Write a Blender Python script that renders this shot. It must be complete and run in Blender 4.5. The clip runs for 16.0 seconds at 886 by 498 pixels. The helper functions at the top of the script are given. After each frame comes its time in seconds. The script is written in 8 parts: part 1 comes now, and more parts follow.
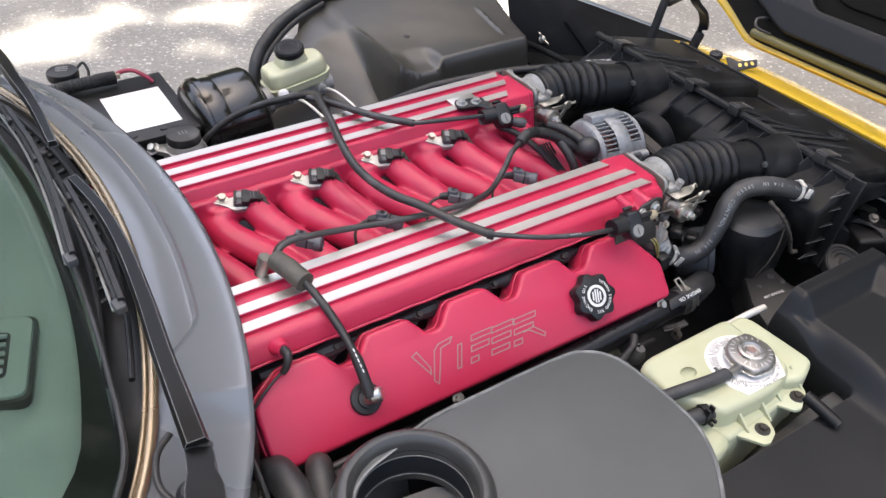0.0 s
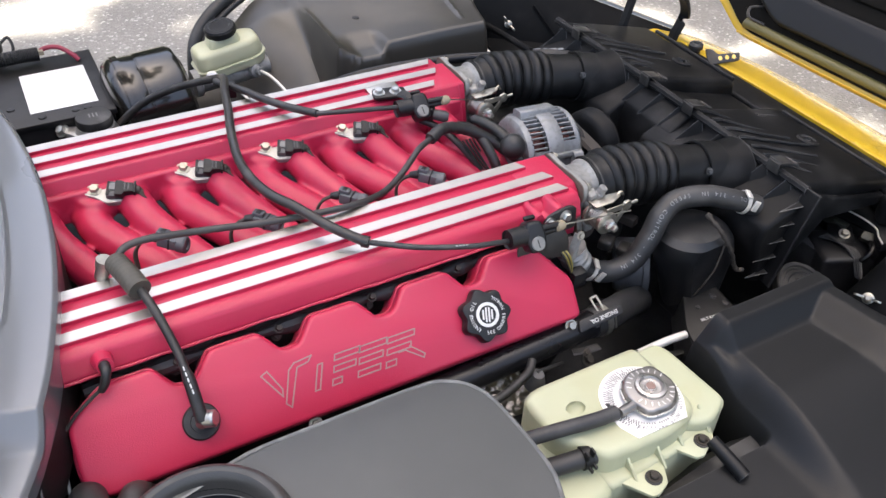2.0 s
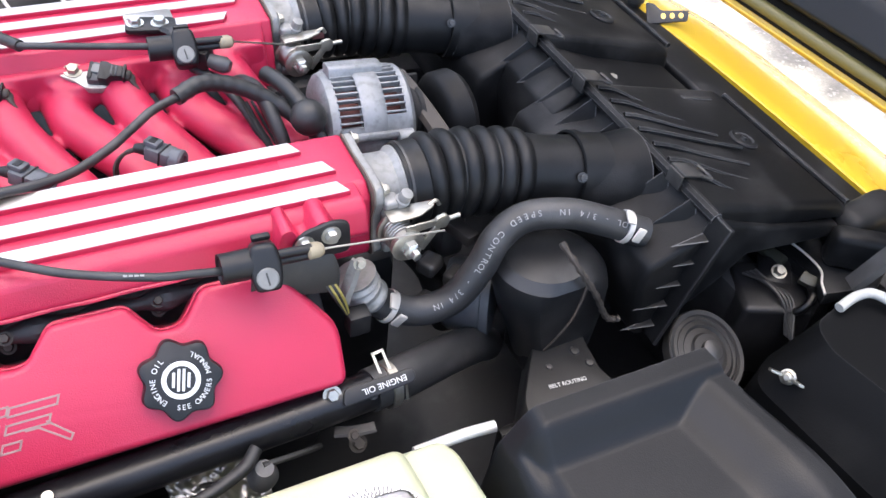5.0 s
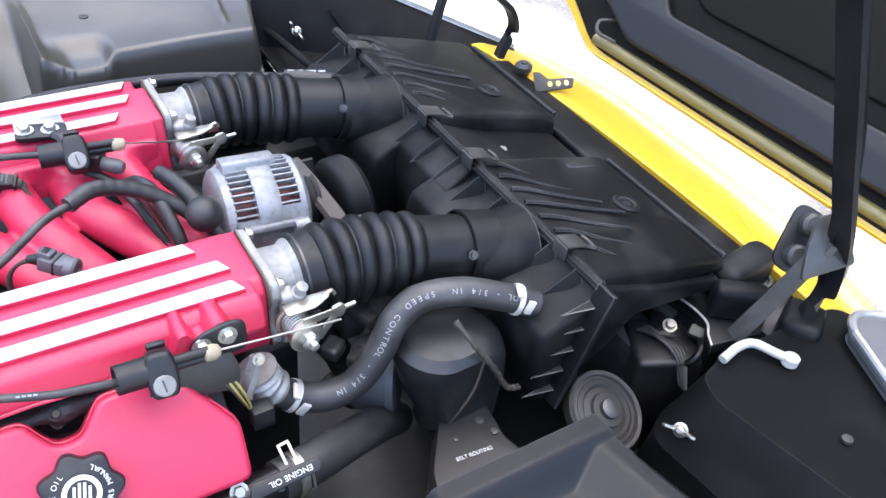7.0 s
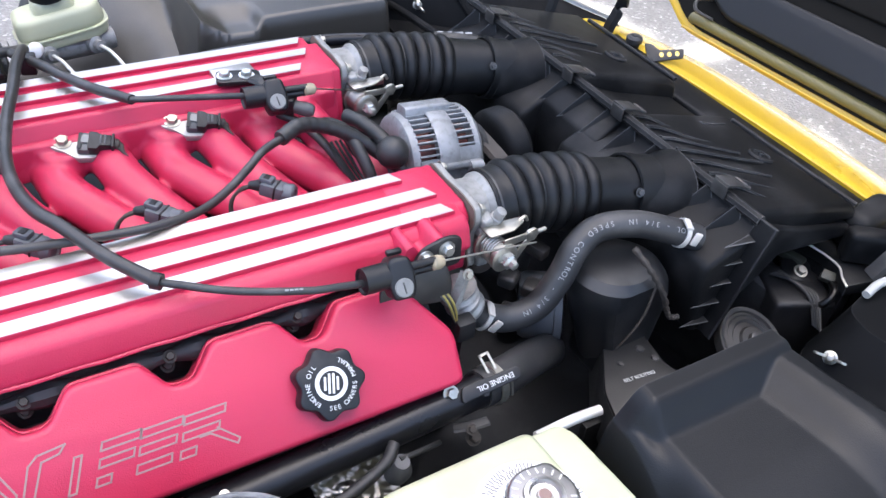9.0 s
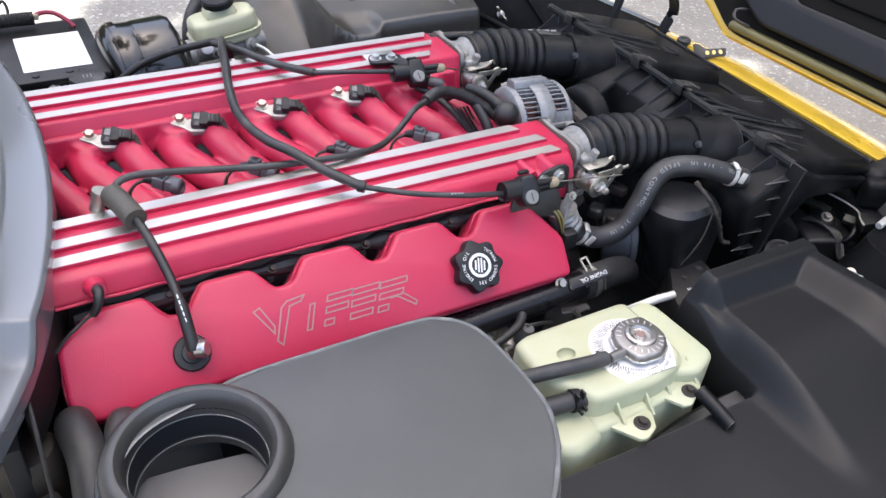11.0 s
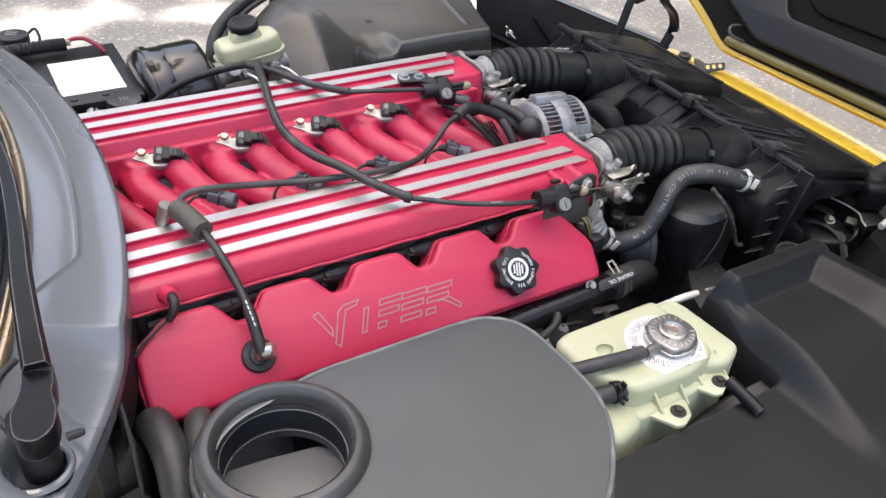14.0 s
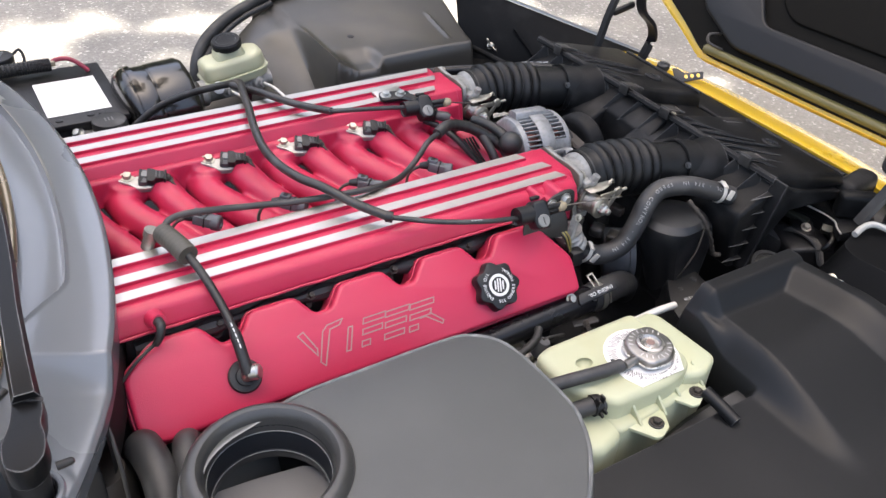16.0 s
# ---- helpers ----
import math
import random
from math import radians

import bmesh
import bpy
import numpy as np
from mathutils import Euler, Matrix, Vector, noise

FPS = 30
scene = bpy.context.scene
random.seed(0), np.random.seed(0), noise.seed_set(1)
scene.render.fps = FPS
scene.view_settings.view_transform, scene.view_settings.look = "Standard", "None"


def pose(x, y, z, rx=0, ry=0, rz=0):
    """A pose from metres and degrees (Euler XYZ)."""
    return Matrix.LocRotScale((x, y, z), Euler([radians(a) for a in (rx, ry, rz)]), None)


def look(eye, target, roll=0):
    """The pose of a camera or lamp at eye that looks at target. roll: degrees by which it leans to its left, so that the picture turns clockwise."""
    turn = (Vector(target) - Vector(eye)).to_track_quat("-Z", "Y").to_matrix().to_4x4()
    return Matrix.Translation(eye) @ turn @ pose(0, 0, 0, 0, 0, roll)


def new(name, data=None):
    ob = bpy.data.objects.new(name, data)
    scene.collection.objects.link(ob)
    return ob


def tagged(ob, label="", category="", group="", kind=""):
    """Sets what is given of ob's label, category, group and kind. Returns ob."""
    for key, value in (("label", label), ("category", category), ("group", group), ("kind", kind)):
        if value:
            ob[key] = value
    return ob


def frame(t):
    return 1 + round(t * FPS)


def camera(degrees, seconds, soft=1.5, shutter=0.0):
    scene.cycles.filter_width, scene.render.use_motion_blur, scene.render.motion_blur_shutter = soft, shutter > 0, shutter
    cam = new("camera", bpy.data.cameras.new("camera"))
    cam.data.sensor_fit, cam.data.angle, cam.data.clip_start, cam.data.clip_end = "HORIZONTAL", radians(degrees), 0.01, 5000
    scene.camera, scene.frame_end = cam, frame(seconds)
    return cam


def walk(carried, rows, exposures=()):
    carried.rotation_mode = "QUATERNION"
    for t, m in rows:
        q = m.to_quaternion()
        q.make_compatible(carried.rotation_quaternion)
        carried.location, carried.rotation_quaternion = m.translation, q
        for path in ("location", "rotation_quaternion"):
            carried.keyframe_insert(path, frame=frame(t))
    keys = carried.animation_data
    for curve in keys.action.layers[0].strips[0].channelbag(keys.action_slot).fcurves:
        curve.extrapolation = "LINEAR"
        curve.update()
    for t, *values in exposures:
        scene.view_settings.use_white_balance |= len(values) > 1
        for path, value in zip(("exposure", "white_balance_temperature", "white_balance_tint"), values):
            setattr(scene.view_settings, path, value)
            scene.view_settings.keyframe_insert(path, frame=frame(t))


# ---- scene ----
cam = camera(55.6, 16.0)
PATH = [
    (0, (-0.552, -0.951, 1.497), (0.329, 0.347, 0.257), 2.8),
    (0.5, (-0.486, -0.997, 1.501), (0.38, 0.306, 0.255), 2.7),
    (1, (-0.414, -1.071, 1.507), (0.421, 0.244, 0.253), 2.9),
    (1.5, (-0.353, -1.067, 1.49), (0.453, 0.261, 0.231), 2.7),
    (2, (-0.304, -0.966, 1.457), (0.465, 0.368, 0.181), 2.4),
    (2.5, (-0.248, -0.894, 1.412), (0.41, 0.446, 0.081), 2.2),
    (3, (-0.156, -0.859, 1.371), (0.306, 0.497, -0.024), 2.7),
    (3.5, (-0.079, -0.85, 1.361), (0.399, 0.505, -0.031), 3.3),
    (4, (-0.007, -0.837, 1.332), (0.555, 0.503, -0.042), 5.2),
    (4.5, (0.049, -0.818, 1.307), (0.745, 0.453, -0.072), 7.0),
    (5, (0.095, -0.789, 1.298), (0.815, 0.463, -0.085), 7.3),
    (5.2, (0.111, -0.785, 1.298), (0.846, 0.469, -0.075), 7.3),
    (7.3, (0.124, -0.806, 1.358), (1.024, 0.434, 0.074), 7.2),
    (7.5, (0.112, -0.808, 1.36), (1.015, 0.431, 0.075), 7.3),
    (8, (0.043, -0.802, 1.342), (0.951, 0.444, 0.067), 7.5),
    (8.5, (-0.016, -0.801, 1.336), (0.878, 0.452, 0.06), 7.5),
    (9, (-0.091, -0.804, 1.318), (0.784, 0.464, 0.043), 7.0),
    (9.5, (-0.166, -0.83, 1.325), (0.711, 0.438, 0.051), 6.9),
    (10, (-0.211, -0.897, 1.342), (0.657, 0.376, 0.066), 6.8),
    (10.2, (-0.236, -0.935, 1.35), (0.611, 0.369, 0.092), 6.3),
    (12.3, (-0.466, -1.046, 1.412), (0.37, 0.321, 0.217), 4.9),
    (12.5, (-0.463, -1.047, 1.41), (0.383, 0.319, 0.22), 4.9),
    (13, (-0.456, -1.044, 1.408), (0.408, 0.315, 0.223), 4.9),
    (13.5, (-0.452, -1.037, 1.406), (0.426, 0.316, 0.223), 5.0),
    (14, (-0.453, -1.034, 1.407), (0.432, 0.315, 0.225), 5.0),
    (14.5, (-0.452, -1.037, 1.409), (0.441, 0.309, 0.229), 5.1),
    (15, (-0.452, -1.038, 1.41), (0.446, 0.306, 0.232), 5.1),
    (15.5, (-0.452, -1.045, 1.41), (0.453, 0.301, 0.239), 5.0),
    (16, (-0.447, -1.043, 1.439), (0.458, 0.296, 0.26), 4.5),
]
EXPOSURES = [(0.0, 2.02, 6950, 10), (1.0, 2.07, 6950, 10), (3.0, 1.9, 6800, 10), (4.0, 1.97, 6700, 10), (4.5, 2.21, 6600, 10), (5.0, 2.52, 6500, 10), (7.5, 2.9, 6050, 10), (8.0, 2.84, 6050, 10), (9.0, 2.42, 6100, 10), (10.0, 2.2, 6200, 10), (12.5, 2.08, 6950, 10), (16.0, 2.08, 6950, 10)]
walk(cam, [(t, look(eye, target, roll)) for t, eye, target, roll in PATH], EXPOSURES)

# ---- world, sun, exposure ----
world = bpy.data.worlds.new("sky")
scene.world = world
world.use_nodes = True
wn = world.node_tree
sky = wn.nodes.new("ShaderNodeTexSky")
sky.sky_type = "NISHITA"
sky.sun_disc = False
SUN_EL, SUN_AZ = 83.0, 350.0
sky.sun_elevation, sky.sun_rotation = radians(SUN_EL), radians(SUN_AZ)
wn.links.new(sky.outputs[0], wn.nodes["Background"].inputs[0])
sky.dust_density, sky.air_density, sky.ozone_density = 5.0, 1.0, 0.8
wn.nodes["Background"].inputs[1].default_value = 0.15
sun = new("sun", bpy.data.lights.new("sun", "SUN"))
sun.data.energy, sun.data.angle, sun.data.color = 4.5, radians(0.6), (1.0, 0.95, 0.86)
sun_dir = Vector((math.sin(radians(SUN_AZ)) * math.cos(radians(SUN_EL)), math.cos(radians(SUN_AZ)) * math.cos(radians(SUN_EL)), math.sin(radians(SUN_EL))))
sun.matrix_world = look((0, 0, 0), tuple(-sun_dir))


# ---- materials ----
def mat(name, color, rough=0.5, metal=0.0, vary=0.15, scale=60.0, bump=0.1, bump_scale=400.0, coat=0.0, rough_vary=0.1, dust=0.0, dust_color=(0.33, 0.32, 0.31), spec=0.5, worn=0.0, stretch=None):
    """A surface with colour drift at two scales, gloss drift and fine relief."""
    m = bpy.data.materials.new(name)
    m.use_nodes = True
    nt = m.node_tree
    p = nt.nodes["Principled BSDF"]
    tc = nt.nodes.new("ShaderNodeTexCoord")
    n1 = nt.nodes.new("ShaderNodeTexNoise")
    n1.inputs["Scale"].default_value, n1.inputs["Detail"].default_value = scale / 8, 6
    n2 = nt.nodes.new("ShaderNodeTexNoise")
    n2.inputs["Scale"].default_value, n2.inputs["Detail"].default_value = bump_scale, 4
    at = tc.outputs["Object"]
    if stretch:
        mp = nt.nodes.new("ShaderNodeMapping")
        mp.inputs["Scale"].default_value = stretch
        nt.links.new(at, mp.inputs["Vector"])
        at = mp.outputs[0]
    for n in (n1, n2):
        nt.links.new(at, n.inputs["Vector"])
    mix = nt.nodes.new("ShaderNodeMix")
    mix.data_type = "RGBA"
    c = Vector(color)
    mix.inputs[6].default_value = (*(c * (1 - vary)), 1)
    mix.inputs[7].default_value = (*(c * (1 + vary)), 1)
    nt.links.new(n1.outputs[0], mix.inputs[0])
    out = mix.outputs[2]
    if dust:
        n3 = nt.nodes.new("ShaderNodeTexNoise")
        n3.inputs["Scale"].default_value, n3.inputs["Detail"].default_value = scale / 3, 8
        nt.links.new(at, n3.inputs["Vector"])
        ramp = nt.nodes.new("ShaderNodeMapRange")
        ramp.inputs[1].default_value, ramp.inputs[2].default_value = 0.50, 0.72
        ramp.inputs[4].default_value = dust
        nt.links.new(n3.outputs[0], ramp.inputs[0])
        mx = nt.nodes.new("ShaderNodeMix")
        mx.data_type = "RGBA"
        mx.inputs[7].default_value = (*dust_color, 1)
        nt.links.new(ramp.outputs[0], mx.inputs[0])
        nt.links.new(out, mx.inputs[6])
        out = mx.outputs[2]
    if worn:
        # paler edges: scuffs, and on wiper arms and liners a painted edge highlight
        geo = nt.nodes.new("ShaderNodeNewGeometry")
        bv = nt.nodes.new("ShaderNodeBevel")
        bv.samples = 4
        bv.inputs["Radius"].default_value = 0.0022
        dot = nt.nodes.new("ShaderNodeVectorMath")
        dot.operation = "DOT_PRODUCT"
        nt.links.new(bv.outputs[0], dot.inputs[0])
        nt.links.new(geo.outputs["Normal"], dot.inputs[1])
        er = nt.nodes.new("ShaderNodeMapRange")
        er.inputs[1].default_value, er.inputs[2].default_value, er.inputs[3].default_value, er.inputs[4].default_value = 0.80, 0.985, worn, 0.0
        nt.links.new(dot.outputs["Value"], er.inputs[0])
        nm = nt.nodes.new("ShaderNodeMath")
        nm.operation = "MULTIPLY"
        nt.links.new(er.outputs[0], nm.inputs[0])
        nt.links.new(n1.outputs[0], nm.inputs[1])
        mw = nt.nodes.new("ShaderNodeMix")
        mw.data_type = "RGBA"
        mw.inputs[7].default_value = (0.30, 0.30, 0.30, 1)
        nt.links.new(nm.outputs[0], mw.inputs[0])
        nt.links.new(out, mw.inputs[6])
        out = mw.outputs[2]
    nt.links.new(out, p.inputs["Base Color"])
    rr = nt.nodes.new("ShaderNodeMapRange")
    rr.inputs[3].default_value, rr.inputs[4].default_value = max(0.02, rough - rough_vary), min(1, rough + rough_vary)
    nt.links.new(n1.outputs[0], rr.inputs[0])
    nt.links.new(rr.outputs[0], p.inputs["Roughness"])
    p.inputs["Metallic"].default_value = metal
    p.inputs["Coat Weight"].default_value = coat
    p.inputs["Coat Roughness"].default_value = 0.08
    p.inputs["Specular IOR Level"].default_value = spec
    if bump:
        b = nt.nodes.new("ShaderNodeBump")
        b.inputs["Strength"].default_value, b.inputs["Distance"].default_value = bump, 0.0006
        nt.links.new(n2.outputs[0], b.inputs["Height"])
        nt.links.new(b.outputs[0], p.inputs["Normal"])
    return m


RED = mat("red_crackle_paint", (0.425, 0.0205, 0.0605), 0.34, 0.0, 0.10, 60, 0.5, 900, spec=0.42)
ALU = mat("brushed_aluminium", (0.68, 0.65, 0.60), 0.58, 0.75, 0.10, 80, 0.3, 1200)
CAST = mat("cast_aluminium", (0.250, 0.248, 0.238), 0.50, 0.35, 0.35, 420, 0.9, 700, dust=0.55, dust_color=(0.13, 0.125, 0.115))
ZINC = mat("zinc_plated_steel", (0.40, 0.38, 0.33), 0.38, 0.9, 0.3, 700, 0.3, 800, dust=0.25, dust_color=(0.20, 0.18, 0.14))
STEEL = mat("worn_steel", (0.40, 0.38, 0.35), 0.38, 1.0, 0.2, 150, 0.2, 600)
PLASTIC = mat("black_plastic", (0.0075, 0.0075, 0.0084), 0.46, 0.0, 0.3, 60, 0.25, 900, dust=0.03, spec=0.4)
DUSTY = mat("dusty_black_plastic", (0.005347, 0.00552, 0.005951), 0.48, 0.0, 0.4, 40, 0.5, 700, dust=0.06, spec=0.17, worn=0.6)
RUBBER = mat("black_rubber", (0.013, 0.013, 0.013), 0.5, 0.0, 0.3, 80, 0.3, 600, dust=0.06)
HOSE = mat("grey_rubber_hose", (0.02227, 0.02227, 0.02297), 0.5, 0.0, 0.25, 80, 0.3, 500, dust=0.08)
DARK = mat("plain_black_metal", (0.012, 0.012, 0.013), 0.6, 0.0, 0.4, 50, 0.4, 300, dust=0.1)
GLOSS = mat("gloss_black_paint", (0.008, 0.008, 0.0085), 0.32, 0.0, 0.2, 40, 0.1, 900, spec=0.25)
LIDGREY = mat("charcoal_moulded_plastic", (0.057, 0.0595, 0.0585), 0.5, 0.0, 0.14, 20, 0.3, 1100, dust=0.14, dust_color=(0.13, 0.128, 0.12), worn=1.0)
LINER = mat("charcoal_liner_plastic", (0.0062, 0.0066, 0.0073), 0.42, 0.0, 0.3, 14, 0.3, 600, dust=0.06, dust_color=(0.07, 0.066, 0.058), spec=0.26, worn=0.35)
COWL = mat("charcoal_cowl_paint", (0.142, 0.15, 0.162), 0.28, 0.0, 0.12, 14, 0.1, 900, coat=0.5, spec=0.6)
YELLOW = mat("yellow_car_paint", (0.52, 0.335, 0.022), 0.28, 0.0, 0.05, 20, 0.0, coat=0.35)
TANK = mat("yellowed_tank_plastic", (0.395, 0.41, 0.275), 0.38, 0.0, 0.14, 60, 0.15, 300, dust=0.30, dust_color=(0.36, 0.33, 0.17))
CREAM = mat("yellowed_reservoir_plastic", (0.42, 0.42, 0.28), 0.35, 0.0, 0.12, 60, 0.1, 300, dust=0.15, dust_color=(0.40, 0.33, 0.15))
WHITE = mat("white_label", (0.70, 0.69, 0.67), 0.5, 0.0, 0.04, 60, 0.0)
INK = mat("grey_print", (0.15, 0.148, 0.145), 0.6, 0.0, 0.1, 60, 0.0)
PLATEBLACK = mat("scuffed_plate_black", (0.018, 0.0165, 0.0155), 0.42, 0.1, 0.4, 200, 0.3, 500, dust=0.15, dust_color=(0.08, 0.07, 0.06))
PALEINK = mat("pale_print", (0.34, 0.335, 0.33), 0.6, 0.0, 0.1, 60, 0.0)
FAINT = mat("faded_print", (0.24, 0.24, 0.235), 0.6, 0.0, 0.2, 60, 0.0)
PRINT = mat("white_print", (0.62, 0.62, 0.60), 0.6, 0.0, 0.1, 60, 0.0)
BLACKINK = mat("black_print", (0.03, 0.03, 0.03), 0.6, 0.0, 0.1, 60, 0.0)
GROOVE = mat("bare_milled_groove", (0.304, 0.2, 0.176), 0.45, 0.4, 0.2, 200, 0.2, 600)
COPPER = mat("copper_winding", (0.11, 0.032, 0.024), 0.5, 0.4, 0.6, 900, 0.8, 600)
REDWIRE = mat("red_cable", (0.24, 0.022, 0.045), 0.45)
BRONZE = mat("tan_trim", (0.36, 0.28, 0.19), 0.28, 0.8, 0.2, 60, 0.1, 500)
# dash tone lightened and greened for what the windscreen reflects
DASH = mat("dash_with_glass_haze", (0.2036, 0.2427, 0.2192), 0.6, 0.0, 0.2, 60, 0.4, 900)
RUST = mat("rusty_bolt_steel", (0.034, 0.028, 0.022), 0.6, 0.3, 0.4, 200, 0.5, 600)
WINGBLACK = mat("matt_black_wing", (0.0045, 0.0047, 0.0050), 0.6, 0.0, 0.3, 40, 0.3, 600, dust=0.03, spec=0.10)
FOIL = mat("crumpled_foil", (0.30, 0.285, 0.265), 0.34, 1.0, 0.15, 100, 0.5, 45)
BRIGHTCAST = mat("bright_cast_flange", (0.40, 0.39, 0.365), 0.42, 0.55, 0.25, 900, 0.6, 900, dust=0.3, dust_color=(0.22, 0.20, 0.17))
BRIGHTZINC = mat("bright_zinc", (0.52, 0.52, 0.49), 0.30, 0.9, 0.2, 900, 0.2, 800)
GASKET = mat("tan_gasket", (0.12, 0.10, 0.08), 0.8)
PLUGGREY = mat("slate_grey_plug", (0.075, 0.080, 0.088), 0.45, 0.0, 0.2, 300, 0.2, 600, dust=0.15, dust_color=(0.18, 0.17, 0.15))
REDMARK = mat("faded_red_mark", (0.10, 0.035, 0.035), 0.6)
STRAPBROWN = mat("brown_grey_steel", (0.035, 0.03, 0.027), 0.5, 0.2, 0.3, 120, 0.3, 500, dust=0.2, dust_color=(0.11, 0.09, 0.075))
PUMPBLACK = mat("satin_pump_black", (0.010, 0.0105, 0.0115), 0.40, 0.0, 0.3, 60, 0.25, 600, dust=0.06, spec=0.45)
FANPLATE = mat("dusty_fan_plate", (0.013, 0.0125, 0.012), 0.55, 0.0, 0.3, 60, 0.3, 600, dust=0.2, dust_color=(0.045, 0.042, 0.038))
BRUSHED = mat("brushed_milled_aluminium", (0.55, 0.522, 0.482), 0.40, 0.97, 0.10, 240, 0.3, 900, rough_vary=0.08, stretch=(0.03, 1, 1), dust=0.10, dust_color=(0.40, 0.38, 0.35))


def asphalt():
    m = bpy.data.materials.new("weathered_asphalt")
    m.use_nodes = True
    nt = m.node_tree
    p = nt.nodes["Principled BSDF"]
    tc = nt.nodes.new("ShaderNodeTexCoord")
    v = nt.nodes.new("ShaderNodeTexVoronoi")
    v.inputs["Scale"].default_value = 110
    n = nt.nodes.new("ShaderNodeTexNoise")
    n.inputs["Scale"].default_value, n.inputs["Detail"].default_value = 2.2, 8
    for k in (v, n):
        nt.links.new(tc.outputs["Object"], k.inputs["Vector"])
    r = nt.nodes.new("ShaderNodeValToRGB")
    r.color_ramp.elements[0].color, r.color_ramp.elements[1].color = (0.25, 0.242, 0.228, 1), (0.62, 0.60, 0.56, 1)
    mid = r.color_ramp.elements.new(0.90)
    mid.color = (0.32, 0.31, 0.292, 1)
    bw = nt.nodes.new("ShaderNodeSeparateColor")
    nt.links.new(v.outputs["Color"], bw.inputs[0])
    nt.links.new(bw.outputs[0], r.inputs[0])
    mx = nt.nodes.new("ShaderNodeMix")
    mx.data_type, mx.blend_type = "RGBA", "MULTIPLY"
    mx.inputs[0].default_value = 0.5
    nt.links.new(r.outputs[0], mx.inputs[6])
    nt.links.new(n.outputs[0], mx.inputs[7])
    nt.links.new(mx.outputs[2], p.inputs["Base Color"])
    p.inputs["Roughness"].default_value = 0.85
    b = nt.nodes.new("ShaderNodeBump")
    b.inputs["Strength"].default_value, b.inputs["Distance"].default_value = 0.6, 0.004
    nt.links.new(v.outputs["Distance"], b.inputs["Height"])
    nt.links.new(b.outputs[0], p.inputs["Normal"])
    return m


ASPHALT = asphalt()


def glass_mat():
    m = bpy.data.materials.new("tinted_windscreen_glass")
    m.use_nodes = True
    p = m.node_tree.nodes["Principled BSDF"]
    p.inputs["Base Color"].default_value = (0.78, 0.90, 0.84, 1)
    p.inputs["Roughness"].default_value = 0.02
    p.inputs["Transmission Weight"].default_value = 1.0
    p.inputs["IOR"].default_value = 1.50
    return m


GLASS = glass_mat()


# ---- building helpers ----
def part(name, bm, material, parent=None, label="", smooth=True, sharp=35):
    """Link a bmesh, in world metres, as one mesh object under a thing or a part."""
    bmesh.ops.recalc_face_normals(bm, faces=bm.faces)
    me = bpy.data.meshes.new(name)
    bm.to_mesh(me)
    bm.free()
    if smooth:
        me.polygons.foreach_set("use_smooth", [True] * len(me.polygons))
        me.set_sharp_from_angle(angle=radians(sharp))
    me.materials.append(material)
    ob = new(name, me)
    if parent:
        ob.parent = parent
        if parent.type == "EMPTY":
            ob.matrix_parent_inverse = Matrix.Translation(parent.location).inverted()
    if label:
        ob["label"] = label
    return ob


def thing(name, at, label, category, group="", kind=""):
    ob = new(name)
    ob.location = at
    ob.empty_display_size = 0.02
    return tagged(ob, label, category, group, kind)


def solid(name, bm, material, label, category, group="", kind="", **k):
    return tagged(part(name, bm, material, None, "", **k), label, category, group, kind)


def bevelled(bm, width, segs=2, angle=30):
    es = [e for e in bm.edges if len(e.link_faces) == 2 and e.calc_face_angle(0) > radians(angle)]
    if width > 0 and es:
        bmesh.ops.bevel(bm, geom=es, offset=width, segments=segs, affect="EDGES", profile=0.5, clamp_overlap=True)
    return bm


def box(c, s, bevel=0.003, m=None, segs=2):
    bm = bmesh.new()
    bmesh.ops.create_cube(bm, size=1, matrix=Matrix.Translation(c) @ (m or Matrix()) @ Matrix.Diagonal((*s, 1)))
    return bevelled(bm, bevel, segs)


def prism(outline, m, depth, bevel=0.0, segs=2, top_scale=None, angle=30):
    """Extrude a flat outline (u, v) by depth along w; m carries u, v, w into the world."""
    bm = bmesh.new()
    lo = [bm.verts.new(m @ Vector((u, v, 0))) for u, v in outline]
    if top_scale:
        cu, cv = sum(u for u, v in outline) / len(outline), sum(v for u, v in outline) / len(outline)
        hi = [bm.verts.new(m @ Vector((cu + (u - cu) * top_scale[0], cv + (v - cv) * top_scale[1], depth))) for u, v in outline]
    else:
        hi = [bm.verts.new(m @ Vector((u, v, depth))) for u, v in outline]
    n = len(outline)
    bm.faces.new(lo[::-1])
    bm.faces.new(hi)
    for i in range(n):
        bm.faces.new((lo[i], lo[(i + 1) % n], hi[(i + 1) % n], hi[i]))
    bmesh.ops.recalc_face_normals(bm, faces=bm.faces)
    return bevelled(bm, bevel, segs, angle)


def frame_of(origin, u, w):
    """A matrix with local x along u, z along w."""
    w, u = Vector(w).normalized(), Vector(u)
    u = (u - w * u.dot(w)).normalized()
    v = w.cross(u)
    return Matrix.Translation(origin) @ Matrix((u, v, w)).transposed().to_4x4()


def curve_points(pts, per=8):
    """Catmull-Rom through the points."""
    p = [Vector(q) for q in pts]
    p = [2 * p[0] - p[1]] + p + [2 * p[-1] - p[-2]]
    out = []
    for i in range(1, len(p) - 2):
        for k in range(per):
            t = k / per
            a, b, c, d = p[i - 1], p[i], p[i + 1], p[i + 2]
            out.append(0.5 * (2 * b + (c - a) * t + (2 * a - 5 * b + 4 * c - d) * t * t + (3 * b - a - 3 * c + d) * t ** 3))
    out.append(p[-2])
    return out


